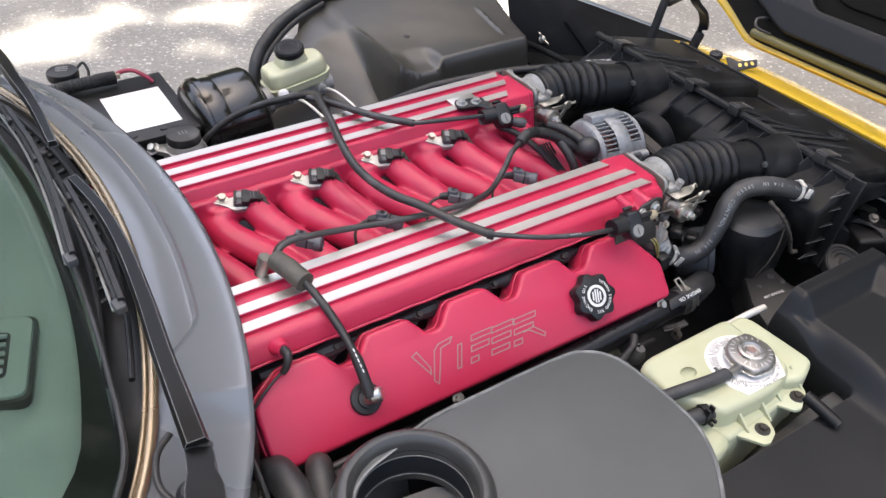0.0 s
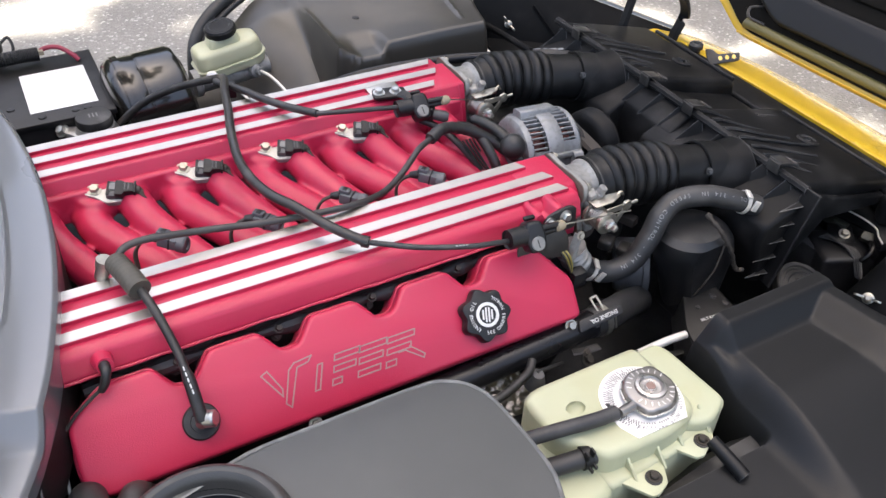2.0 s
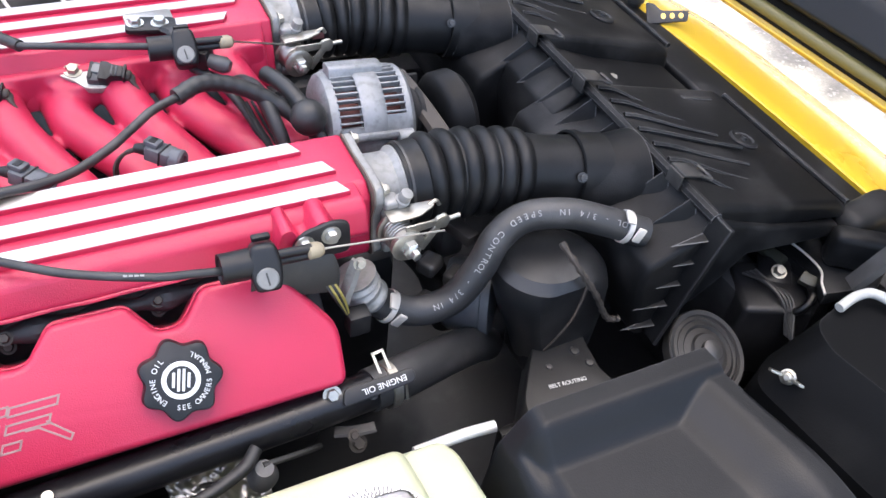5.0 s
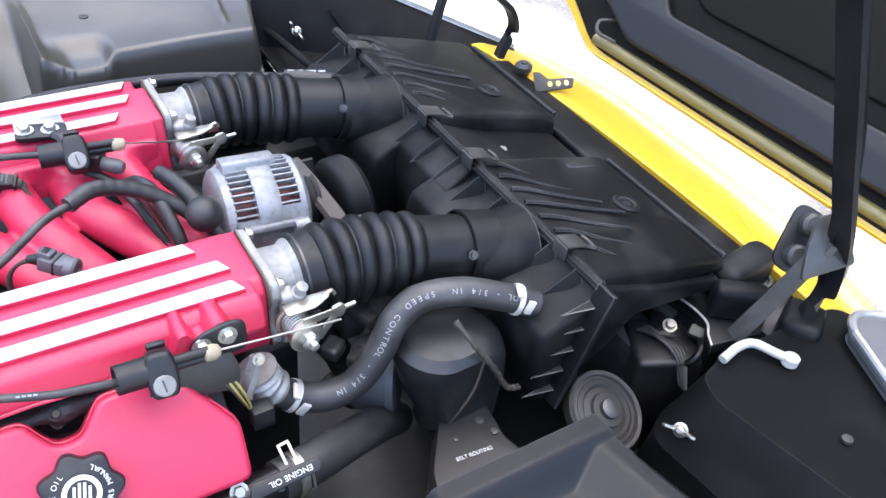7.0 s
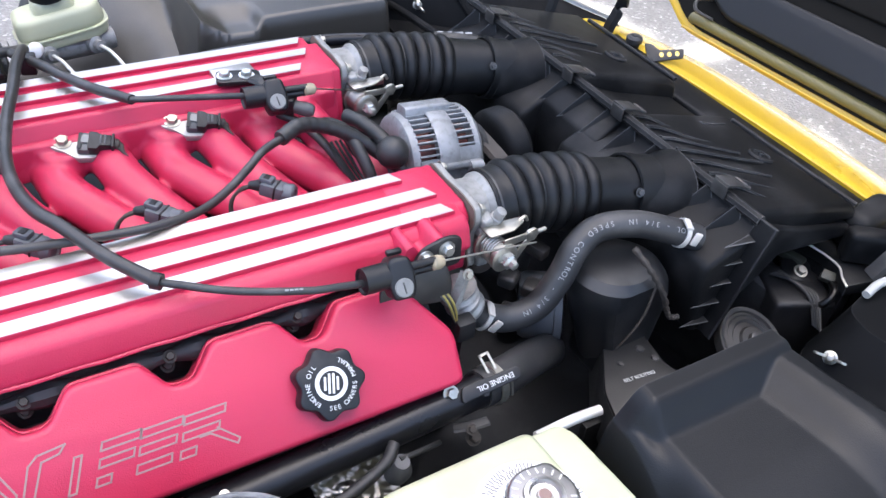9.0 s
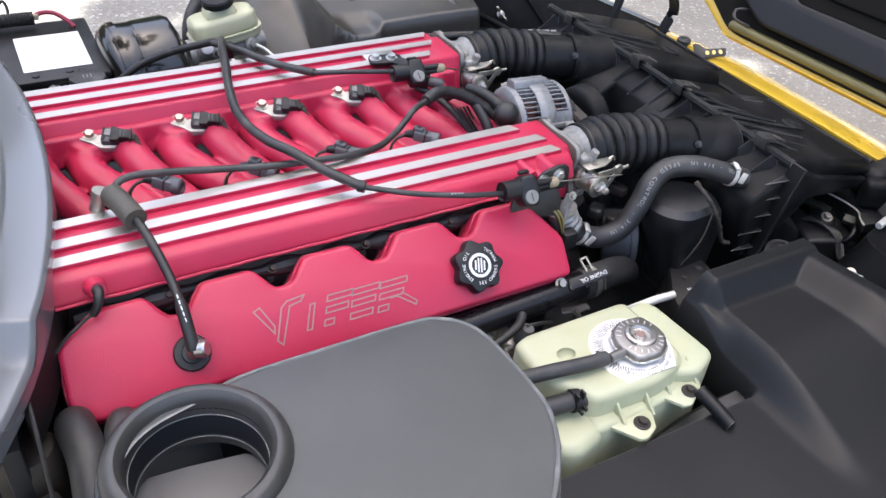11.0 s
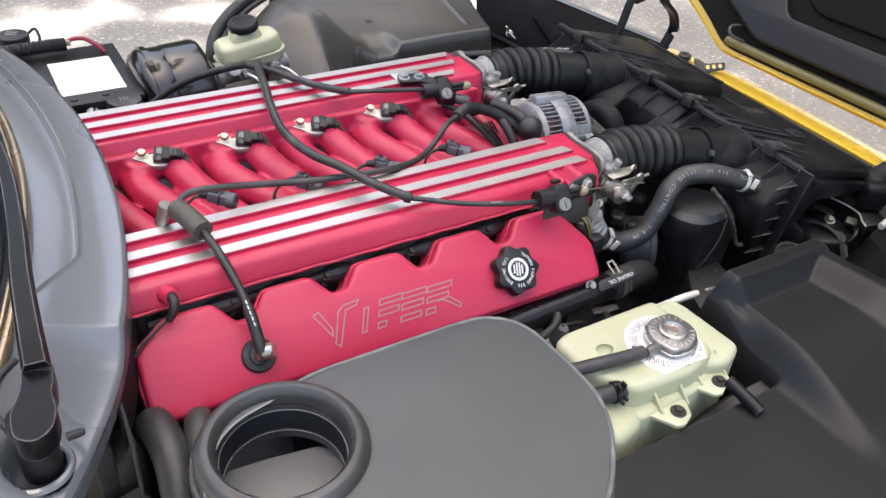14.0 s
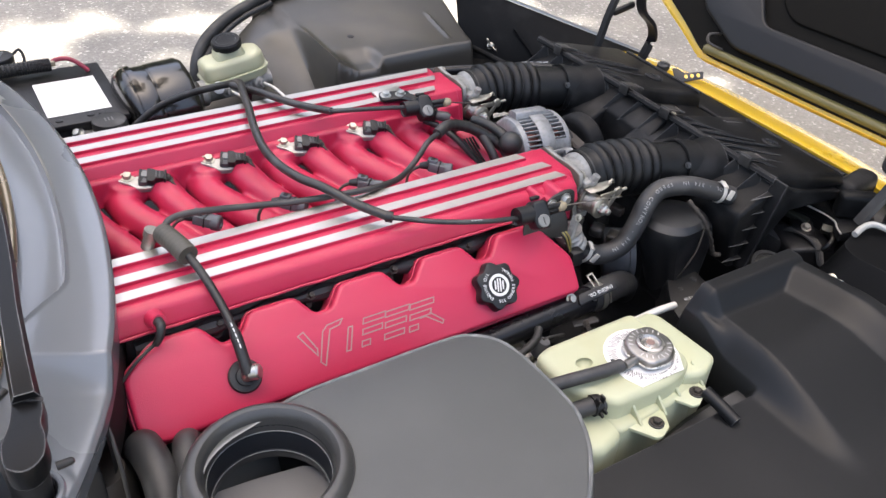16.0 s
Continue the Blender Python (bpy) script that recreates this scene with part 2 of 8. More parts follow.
def tube(pts, radius, segs=14, per=8, caps=True, bm=None, squash=1.0):
    """A hose along a smooth path; radius is a number or a function of the way along, 0 to 1."""
    bm = bm or bmesh.new()
    path = curve_points(pts, per)
    n = len(path)
    rings, up = [], None
    for i, q in enumerate(path):
        d = (path[min(i + 1, n - 1)] - path[max(i - 1, 0)]).normalized()
        up = d.orthogonal().normalized() if up is None else (up - d * up.dot(d)).normalized()
        side = d.cross(up)
        r = radius(i / (n - 1)) if callable(radius) else radius
        rings.append([bm.verts.new(q + r * (math.cos(a) * up + math.sin(a) * side * squash)) for a in (2 * math.pi * k / segs for k in range(segs))])
    for a, b in zip(rings, rings[1:]):
        for k in range(segs):
            bm.faces.new((a[k], a[(k + 1) % segs], b[(k + 1) % segs], b[k]))
    if caps:
        bm.faces.new(rings[0][::-1])
        bm.faces.new(rings[-1])
    return bm


def lathe(profile, m, segs=32, caps=True, bm=None):
    """Turn a profile of (radius, height) round local z of m."""
    bm = bm or bmesh.new()
    rings = []
    for r, h in profile:
        rings.append([bm.verts.new(m @ Vector((r * math.cos(2 * math.pi * k / segs), r * math.sin(2 * math.pi * k / segs), h))) for k in range(segs)])
    for a, b in zip(rings, rings[1:]):
        for k in range(segs):
            bm.faces.new((a[k], a[(k + 1) % segs], b[(k + 1) % segs], b[k]))
    if caps:
        bm.faces.new(rings[0][::-1])
        bm.faces.new(rings[-1])
    return bm


def bolt_mesh(m, r=0.006, h=0.005):
    """A hex head on its washer, along local z of m."""
    bm = lathe([(r * 1.45, 0), (r * 1.45, 0.0012), (r, 0.0012)], m, 20, caps=True)
    lathe([(r, 0.001), (r, h * 0.8), (r * 0.85, h)], m, 6, bm=bm)
    return bm


def sheet(nx, ny, fn, thick=0.0):
    """A surface fn(s, t) over the unit square, with thickness below it."""
    bm = bmesh.new()
    top = [[bm.verts.new(fn(i / nx, j / ny)) for j in range(ny + 1)] for i in range(nx + 1)]
    for i in range(nx):
        for j in range(ny):
            bm.faces.new((top[i][j], top[i + 1][j], top[i + 1][j + 1], top[i][j + 1]))
    if thick:
        bot = [[bm.verts.new(v.co - Vector((0, 0, thick))) for v in row] for row in top]
        for i in range(nx):
            for j in range(ny):
                bm.faces.new((bot[i][j], bot[i][j + 1], bot[i + 1][j + 1], bot[i + 1][j]))
        rim = [(i, 0) for i in range(nx)] + [(nx, j) for j in range(ny)] + [(i, ny) for i in range(nx, 0, -1)] + [(0, j) for j in range(ny, 0, -1)]
        for k, (i, j) in enumerate(rim):
            a, b = rim[(k + 1) % len(rim)]
            bm.faces.new((top[i][j], bot[i][j], bot[a][b], top[a][b]))
    return bm


def smoothstep(a, b, x):
    t = min(1, max(0, (x - a) / (b - a)))
    return t * t * (3 - 2 * t)


def rounded(outline, radius, segs=5):
    """Round the corners of a flat outline; radius is a number or one for each corner."""
    out, n = [], len(outline)
    for i in range(n):
        p, a, b = Vector(outline[i]), Vector(outline[i - 1]), Vector(outline[(i + 1) % n])
        r = radius[i] if isinstance(radius, (list, tuple)) else radius
        r = min(r, (a - p).length * 0.45, (b - p).length * 0.45)
        if r <= 0:
            out.append(tuple(p))
            continue
        s, e = p + (a - p).normalized() * r, p + (b - p).normalized() * r
        for k in range(segs + 1):
            t = k / segs
            out.append(tuple((1 - t) ** 2 * s + 2 * t * (1 - t) * p + t * t * e))
    return out


def lettering(text, m, size, material, parent, name="lettering", radius=None, start=0.0, step=None, inward=False):
    """Flat characters on local xy of m; with a radius they run round local z, from the angle start."""
    made = []
    if radius is None:
        cu = bpy.data.curves.new(name, "FONT")
        cu.body, cu.size, cu.align_x, cu.align_y, cu.extrude = text, size, "CENTER", "CENTER", 0.0002
        items = [(cu, m)]
    else:
        items = []
        for k, ch in enumerate(text):
            if ch == " ":
                continue
            cu = bpy.data.curves.new(name, "FONT")
            cu.body, cu.size, cu.align_x, cu.align_y, cu.extrude = ch, size, "CENTER", "CENTER", 0.0002
            a = radians(start + k * (step or 14) * (1 if inward else -1))
            rot = a - math.pi / 2 + (math.pi if inward else 0)
            items.append((cu, m @ Matrix.Translation((radius * math.cos(a), radius * math.sin(a), 0)) @ Matrix.Rotation(rot, 4, "Z")))
    for cu, mm in items:
        cu.materials.append(material)
        ob = new(name, cu)
        ob.parent = parent
        base = Matrix.Translation(parent.location).inverted() if parent.type == "EMPTY" else Matrix()
        ob.matrix_parent_inverse = base
        ob.matrix_basis = mm
        made.append(ob)
    return made


def flat_bar(pts, width, thick, bm=None):
    """A flat bar on edge along a path; widths follow along it."""
    bm = bm or bmesh.new()
    path = curve_points(pts, 8)
    n = len(path)
    rings = []
    for i, q in enumerate(path):
        d = (path[min(i + 1, n - 1)] - path[max(i - 1, 0)]).normalized()
        side = d.cross(Vector((0, 0, 1))).normalized()
        up = side.cross(d)
        w = width(i / (n - 1)) if callable(width) else width
        rings.append([bm.verts.new(q + side * a * w / 2 + up * b) for a, b in ((-1, 0), (-0.7, thick), (0.7, thick), (1, 0))])
    for a, b in zip(rings, rings[1:]):
        for k in range(4):
            bm.faces.new((a[k], a[(k + 1) % 4], b[(k + 1) % 4], b[k]))
    bm.faces.new(rings[0][::-1])
    bm.faces.new(rings[-1])
    return bm


# ---- ground ----
def build_ground():
    bm = bmesh.new()
    bmesh.ops.create_grid(bm, x_segments=8, y_segments=8, size=60)
    solid("ground", bm, ASPHALT, "weathered grey asphalt driveway with pale aggregate", "ground", kind="structure")


build_ground()

MID = -0.034  # the engine's centre line


def mirror(y):
    return 2 * MID - y


CAMSIDE = Vector((-0.35, -0.6, 0.72)).normalized()  # the side of the bay that is open to the onlooker


# ---- chassis: an added black tub that carries everything and keeps the depths dark ----
def build_chassis():
    c = thing("chassis", (0.3, MID, 0.0), "black car chassis tub under the engine bay, on two front wheels", "chassis")
    part("floor_pan", box((0.30, MID, 0.36), (1.42, 1.00, 0.03), 0.004), PUMPBLACK, c)
    for s in (-1, 1):
        part("frame_rail", box((0.30, MID + s * 0.42, 0.44), (1.40, 0.07, 0.14), 0.01), DARK, c)
        part("inner_wing", box((0.24, MID + s * 0.475, 0.50), (0.70, 0.02, 0.26), 0.004), DARK, c)
    part("firewall", box((-0.425, 0.02, 0.54), (0.02, 0.84, 0.36), 0.004), DARK, c)
    part("scuttle_pan", box((-0.52, -0.58, 0.48), (0.64, 0.80, 0.02), 0.004), DARK, c)
    part("front_crossmember", box((0.95, MID, 0.50), (0.08, 0.95, 0.26), 0.01), DARK, c)
    part("radiator", box((0.80, MID, 0.48), (0.06, 0.62, 0.22), 0.006), DARK, c)
    for s in (-1, 1):
        m = frame_of((0.36, MID + s * 0.66, 0.325), (1, 0, 0), (0, s, 0))
        w = part("wheel", lathe([(0.05, 0.02), (0.05, 0.10), (0.20, 0.12), (0.22, 0.13)], m, 40), STEEL, c)
        part("tyre", lathe([(0.22, -0.11), (0.29, -0.12), (0.322, -0.10), (0.325, 0.0), (0.322, 0.10), (0.29, 0.12), (0.22, 0.11)], m, 48, caps=False), RUBBER, w, "black rubber tyre")
    return c


build_chassis()


# ---- engine ----
STRIPES = ((-0.1640, 0.278), (-0.2005, 0.300), (-0.2325, 0.303))


def build_plenum(near):
    f = (lambda y: y) if near else mirror
    p = thing("intake_plenum", (0, f(-0.2), 0.735), "red crackle-painted intake plenum with three bare aluminium ribs", "intake plenum", "intake plenums of the engine")
    sec = [(-0.128, 0.735), (-0.134, 0.760), (-0.149, 0.7955), (-0.247, 0.7955), (-0.257, 0.789), (-0.265, 0.767), (-0.260, 0.759), (-0.224, 0.757), (-0.218, 0.735)]
    m = Matrix(((0, 0, 1, -0.44), (1, 0, 0, 0), (0, 1, 0, 0), (0, 0, 0, 1)))
    part("body", prism([(f(y), z) for y, z in sec], m, 0.757, 0.0035, 3), RED, p)
    # the head of the plenum, narrowed to the throttle
    hd = [(-0.132, 0.716), (-0.150, 0.7960), (-0.226, 0.7960), (-0.240, 0.785), (-0.243, 0.716)]
    part("throttle_flange", prism([(f(y), z) for y, z in hd], Matrix.Translation((0.255, 0, 0)) @ Matrix(((0, 0, 1, 0), (1, 0, 0, 0), (0, 1, 0, 0), (0, 0, 0, 1))), 0.073, 0.004, 3), RED, p)

    def rib(x0, x1, y):
        """A red cast rib whose crown is milled bare; the free end is cut slantwise."""
        s = 1 if near else -1
        o = [(x0, y - 0.0085), (x1 + 0.004 * s, y - 0.0085), (x1 - 0.004 * s, y + 0.0085), (x0, y + 0.0085)]
        r = part("rib", prism(o, Matrix.Translation((0, 0, 0.794)), 0.0060, 0.0010, 2), RED, p)
        part("milled_crown", prism([(x0, y - 0.0079), (x1 + 0.003 * s, y - 0.0079), (x1 - 0.0045 * s, y + 0.0079), (x0, y + 0.0079)], Matrix.Translation((0, 0, 0.7998)), 0.0008, 0.0002, 1), BRUSHED, r, "bare brushed aluminium crown")
    for k, (yc, end) in enumerate(STRIPES):
        if not near and k == 0:
            rib(-0.44, 0.180, f(yc))
            rib(0.205, end, f(yc))
            # the bracket's milled seat closes the groove beside it
            part("bracket_seat", prism(rounded([(0.170, f(yc) - 0.007), (0.222, f(yc) - 0.007), (0.222, f(STRIPES[1][0]) - 0.006), (0.170, f(STRIPES[1][0]) - 0.006)], 0.004, 3), Matrix.Translation((0, 0, 0.794)), 0.0070, 0.0008), BRUSHED, p, "bare milled bracket seat")
            continue
        rib(-0.44, end, f(yc))
    if near:
        # boss for the cable bracket: two lugs with a dip between them
        part("boss", prism(rounded([(0.220, 0.760), (0.232, 0.800), (0.240, 0.802), (0.247, 0.788), (0.256, 0.788), (0.264, 0.803), (0.274, 0.803), (0.292, 0.772), (0.294, 0.760)], 0.004, 3), Matrix(((1, 0, 0, 0), (0, 0, 1, -0.276), (0, 1, 0, 0), (0, 0, 0, 1))), 0.034, 0.003, 2), RED, p)
        part("nipple", lathe([(0.012, 0.0), (0.010, 0.012), (0.009, 0.018)], frame_of((-0.313, -0.260, 0.779), (1, 0, 0), (0.1, -0.9, 0.35)), 20), RED, p, "red painted nipple")
        part("casting_seam", tube([(-0.43 + 0.02 * k, -0.2640 - 0.0007 * ((k * 5) % 3), 0.7645) for k in range(35)], 0.0019, 8, 2), RED, p)
        part("core_plug", lathe([(0.006, 0), (0.006, 0.004), (0.004, 0.005)], frame_of((-0.405, -0.262, 0.770), (1, 0, 0), (-0.2, -0.9, 0.3)), 16), ZINC, p, "small bare end plug")
    return p


build_plenum(True)
build_plenum(False)


def merged(pieces):
    """Several closed pieces gathered into one bmesh."""
    bm = bmesh.new()
    for p in pieces:
        me = bpy.data.meshes.new("piece")
        p.to_mesh(me)
        p.free()
        bm.from_mesh(me)
        bpy.data.meshes.remove(me)
    return bm


def carve(ob, cutter):
    """Cut the closed bmesh cutter out of a finished part."""
    me = bpy.data.meshes.new("cutter")
    cutter.to_mesh(me)
    cutter.free()
    tool = new("cutter", me)
    md = ob.modifiers.new("cut", "BOOLEAN")
    md.object, md.solver = tool, "EXACT"
    bpy.context.view_layer.update()
    done = bpy.data.meshes.new_from_object(ob.evaluated_get(bpy.context.evaluated_depsgraph_get()))
    ob.modifiers.remove(md)
    ob.data = done
    bpy.data.objects.remove(tool)
    done.polygons.foreach_set("use_smooth", [True] * len(done.polygons))
    done.set_sharp_from_angle(angle=radians(45))


def build_runners():
    """The runner casting: tubes and injector seats flowing out of the rear plenum as one smooth piece."""
    c = thing("runner_casting", (-0.05, 0.0, 0.70), "red painted intake runner casting with eleven curved tubes and injector seats", "intake runners")
    pieces = [box((-0.055, 0.094, 0.757), (0.74, 0.060, 0.042), 0.004)]
    for k in range(-2, 3):
        a = -0.026 + 0.1205 * k
        pieces.append(tube([(a - 0.010, 0.085, 0.735), (a - 0.006, 0.058, 0.737), (a, 0.023, 0.735), (a + 0.023, -0.009, 0.724), (a + 0.049, -0.039, 0.712), (a + 0.085, -0.085, 0.69), (a + 0.12, -0.13, 0.665)], 0.0242, 24, 8))
        pieces.append(prism(rounded([(a - 0.019, 0.100), (a - 0.019, 0.056), (a + 0.004, 0.044), (a + 0.029, 0.047), (a + 0.031, 0.100)], 0.012, 4), Matrix.Translation((0, 0, 0.735)), 0.0325, 0.002))
    for k in range(-3, 3):
        b = 0.027 + 0.1205 * k
        pieces.append(tube([(b - 0.006, 0.112, 0.752), (b - 0.004, 0.080, 0.752), (b + 0.002, 0.047, 0.748), (b + 0.012, 0.014, 0.738), (b + 0.033, -0.023, 0.724), (b + 0.052, -0.053, 0.712), (b + 0.085, -0.11, 0.69), (b + 0.11, -0.15, 0.665)], lambda t: 0.0236 + 0.0056 * (1 - smoothstep(0.0, 0.24, t)), 24, 8))
    ob = part("runner_body", merged(pieces), RED, c)
    rm = ob.modifiers.new("fused", "REMESH")
    rm.mode, rm.voxel_size, rm.use_smooth_shade = "VOXEL", 0.0034, True
    sm = ob.modifiers.new("fillets", "SMOOTH")
    sm.factor, sm.iterations = 0.5, 3
    for k in range(-3, 2):
        part("stud", bolt_mesh(frame_of((0.078 + 0.1205 * k, 0.060, 0.716), (1, 0, 0), (0, -0.6, 0.8)), 0.006, 0.008), RUST, c, "dark stud between the tubes")
    # black block fills the gaps; the shade down there is in its colour
    e = thing("engine_block", (-0.05, MID, 0.36), "dark engine block and cylinder heads filling the shaded depths below the intake", "engine block")
    part("block", box((-0.05, MID, 0.53), (0.66, 0.40, 0.30), 0.02), DARK, e)
    for s in (-1, 1):
        rot = Matrix.Rotation(radians(45 * s), 4, "X")
        part("cylinder_head", box((-0.05, MID + s * 0.235, 0.655), (0.63, 0.10, 0.085), 0.006, rot), DARK, e, "dark cylinder head")
    part("front_cover", box((0.33, MID, 0.52), (0.10, 0.34, 0.28), 0.02), PUMPBLACK, e)
    # studs and gasket eyes in the slit between plenum and valve cover
    for k in range(9):
        x = -0.30 + 0.0605 * k
        part("stud", bolt_mesh(frame_of((x, -0.262, 0.742), (1, 0, 0), (0, -0.6, 0.8)), 0.0042, 0.007), RUST, e, "dark stud")
    part("manifold_gasket", tube([(-0.34, -0.256, 0.738), (0.0, -0.256, 0.738), (0.24, -0.256, 0.738)], lambda t: 0.009 + 0.003 * math.sin(t * 60), 10, 40), DARK, e)


build_runners()


def build_injector(x, y, z, top):
    g = "fuel injector plugs"
    if top:
        j = thing("injector", (x, y, z), "black fuel injector plug on an aluminium flange with wires", "injector", g)
        m = frame_of((x + 0.010, y - 0.004, z - 0.006), (0.93, -0.36, 0), (0, -0.34, 0.94))
        fl = rounded([(-0.014, 0.009), (-0.014, -0.008), (0.004, -0.013), (0.016, -0.021), (0.037, -0.018), (0.041, 0.004), (0.030, 0.013), (0.008, 0.009)], 0.006, 4)
        part("flange", prism(fl, m @ Matrix.Translation((0, 0, -0.004)), 0.0095, 0.0012), BRIGHTCAST, j, "bare aluminium flange")
        part("bolt", bolt_mesh(m @ Matrix.Translation((0, 0, 0.0055)), 0.0066, 0.0065), ZINC, j, "zinc hex bolt")
        part("collar", prism(rounded([(0.016, -0.016), (0.033, -0.015), (0.035, 0.008), (0.018, 0.010)], 0.005, 3), m @ Matrix.Translation((0, 0, 0.005)), 0.009, 0.0015), PLUG, j, "grey plastic collar")
        part("locking_clip", prism(rounded([(0.017, -0.0145), (0.0215, -0.0145), (0.022, 0.0085), (0.017, 0.0090)], 0.002, 2), m @ Matrix.Translation((0, 0, 0.005)), 0.0105, 0.0012), PLASTIC, j)
        part("terminal", prism(rounded([(0.020, -0.006), (0.034, -0.0065), (0.033, 0.0045), (0.021, 0.005)], 0.0015, 2), m @ Matrix.Translation((0, 0, 0.0125)), 0.0040, 0.0008), CLIPGREY, j, "pale nylon terminal top")
        part("plug", prism(rounded([(0.028, -0.0150), (0.038, -0.0150), (0.040, -0.0100), (0.052, -0.0090), (0.052, 0.0050), (0.040, 0.0060), (0.036, 0.0085), (0.028, 0.0085)], 0.0012, 2), m @ Matrix.Translation((0, 0, 0.0055)), 0.0125, 0.0012), PLASTIC, j)
        for u in (0.041, 0.0455):
            part("plug_rib", box(tuple(m @ Vector((u, -0.002, 0.0178))), (0.0022, 0.012, 0.0026), 0.0005, m.to_3x3().to_4x4()), PLUG, j)
        part("plug_shoulder", box(tuple(m @ Vector((0.0535, -0.002, 0.0115))), (0.0028, 0.0185, 0.0145), 0.0008, m.to_3x3().to_4x4()), PLASTIC, j)
        part("seal", lathe([(0.0062, 0), (0.0062, 0.004), (0.0045, 0.006)], frame_of(m @ Vector((0.0545, -0.002, 0.011)), (0, 0, 1), m.to_3x3() @ Vector((1, 0, -0.2))), 14), LOOM, j)
        for s in (-0.0032, 0.0, 0.0032):
            e = m @ Vector((0.058, s - 0.002, 0.010))
            part("wire", tube([e, e + Vector((0.003, -0.005, -0.002)), e + Vector((0.004 - s, -0.013, -0.010)), e + Vector((0.005 + s, -0.022, -0.022)), e + Vector((0.006, -0.030, -0.036)), e + Vector((0.008, -0.038, -0.056))], 0.0021, 8, 6), LOOM, j)
    else:
        j = thing("injector", (x, y, z - 0.02), "grey-black fuel injector plug beside the near plenum", "injector", g)
        m = frame_of((x, y, z - 0.012), (0.75, -0.66, -0.16), (0.20, 0.05, 0.96))
        r3 = m.to_3x3().to_4x4()
        part("plug", prism(rounded([(-0.016, -0.0105), (0.010, -0.0105), (0.010, 0.0105), (-0.016, 0.0105)], 0.002, 2), m, 0.0135, 0.0016), PLUGGREY, j)
        part("latch_block", prism(rounded([(-0.019, -0.0065), (-0.004, -0.0070), (-0.004, 0.0070), (-0.019, 0.0065)], 0.0015, 2), m @ Matrix.Translation((0, 0, 0.0132)), 0.0052, 0.0010), PLUGGREY, j)
        part("latch_slot", box(tuple(m @ Vector((-0.0115, 0, 0.0186))), (0.006, 0.0095, 0.0012), 0.0003, r3), PLASTIC, j)
        part("parting_band", box(tuple(m @ Vector((0.0005, 0, 0.0068))), (0.0022, 0.0222, 0.0150), 0.0006, r3), PLASTIC, j)
        part("collar", lathe([(0.0108, 0), (0.0112, 0.010), (0.0095, 0.012), (0.0062, 0.0122), (0.0055, 0.010), (0.0, 0.010)], frame_of(m @ Vector((0.009, 0, 0.0055)), (0, 0, 1), m.to_3x3() @ Vector((1, 0, 0.12))), 20), PLUGGREY, j)
        part("boot", lathe([(0.0070, 0), (0.0058, 0.007), (0.0045, 0.014)], frame_of(m @ Vector((-0.016, 0, 0.0065)), (0, 0, 1), m.to_3x3() @ Vector((-1, 0, -0.3))), 14), RUBBER, j)
        for s in (-0.002, 0.002):
            e = m @ Vector((-0.028, s, 0.002))
            part("wire", tube([e, e + Vector((-0.012, 0.004, -0.006)), e + Vector((-0.022, 0.002, -0.018)), e + Vector((-0.024, -0.006, -0.040))], 0.0020, 8, 6), LOOM, j)


SLEEVE = mat("olive_grey_foam", (0.060, 0.055, 0.044), 0.6, 0.0, 0.3, 300, 0.5, 500, dust=0.2, dust_color=(0.12, 0.11, 0.09))
SHEATH = mat("grey_brown_cable_sheath", (0.024, 0.022, 0.021), 0.42, 0.0, 0.25, 80, 0.25, 600, dust=0.10)
STEELBLACK = mat("scuffed_black_steel", (0.05, 0.048, 0.046), 0.4, 0.4, 0.3, 80, 0.2, 500, dust=0.1)
CAPGREY = mat("dusty_grey_cap", (0.020, 0.0195, 0.019), 0.55, 0.0, 0.2, 80, 0.3, 500, dust=0.2)
BRASS = mat("tan_nylon_clip", (0.27, 0.23, 0.155), 0.5, 0.0, 0.25, 900)
CLIPGREY = mat("pale_nylon", (0.17, 0.17, 0.16), 0.5, 0.0, 0.3, 900, 0.2, 900)
LOOM = mat("dusty_brown_loom", (0.035, 0.028, 0.022), 0.7, 0.0, 0.4, 200, 0.5, 900)
PLUG = mat("grey_black_plug", (0.045, 0.047, 0.050), 0.5, 0.0, 0.2, 80, 0.2, 600, dust=0.15)
for k in range(4):
    build_injector(-0.269 + 0.1213 * k, 0.073, 0.776, True)
for k, (cx, cy) in enumerate(((-0.196, -0.092), (-0.076, -0.106), (0.044, -0.108), (0.163, -0.110))):
    build_injector(cx, cy, 0.784, False)

FACE = frame_of((0, -0.362, 0.684), (1, 0, 0), (0, -0.7071, 0.7071))  # valve cover: u along the engine, v up the slope


def ribbon(path, width, m, height):
    """A flat strip along a broken line in the local plane of m."""
    bm = bmesh.new()
    pts = [Vector(p) for p in path]
    for a, b in zip(pts, pts[1:]):
        d = (b - a).normalized() * width / 2
        n = Vector((-d.y, d.x))
        q = [a - d - n, b + d - n, b + d + n, a - d + n]
        lo = [bm.verts.new(m @ Vector((*v, 0))) for v in q]
        hi = [bm.verts.new(m @ Vector((*v, height))) for v in q]
        bm.faces.new(hi)
        for i in range(4):
            bm.faces.new((lo[i], lo[(i + 1) % 4], hi[(i + 1) % 4], hi[i]))
    return bm


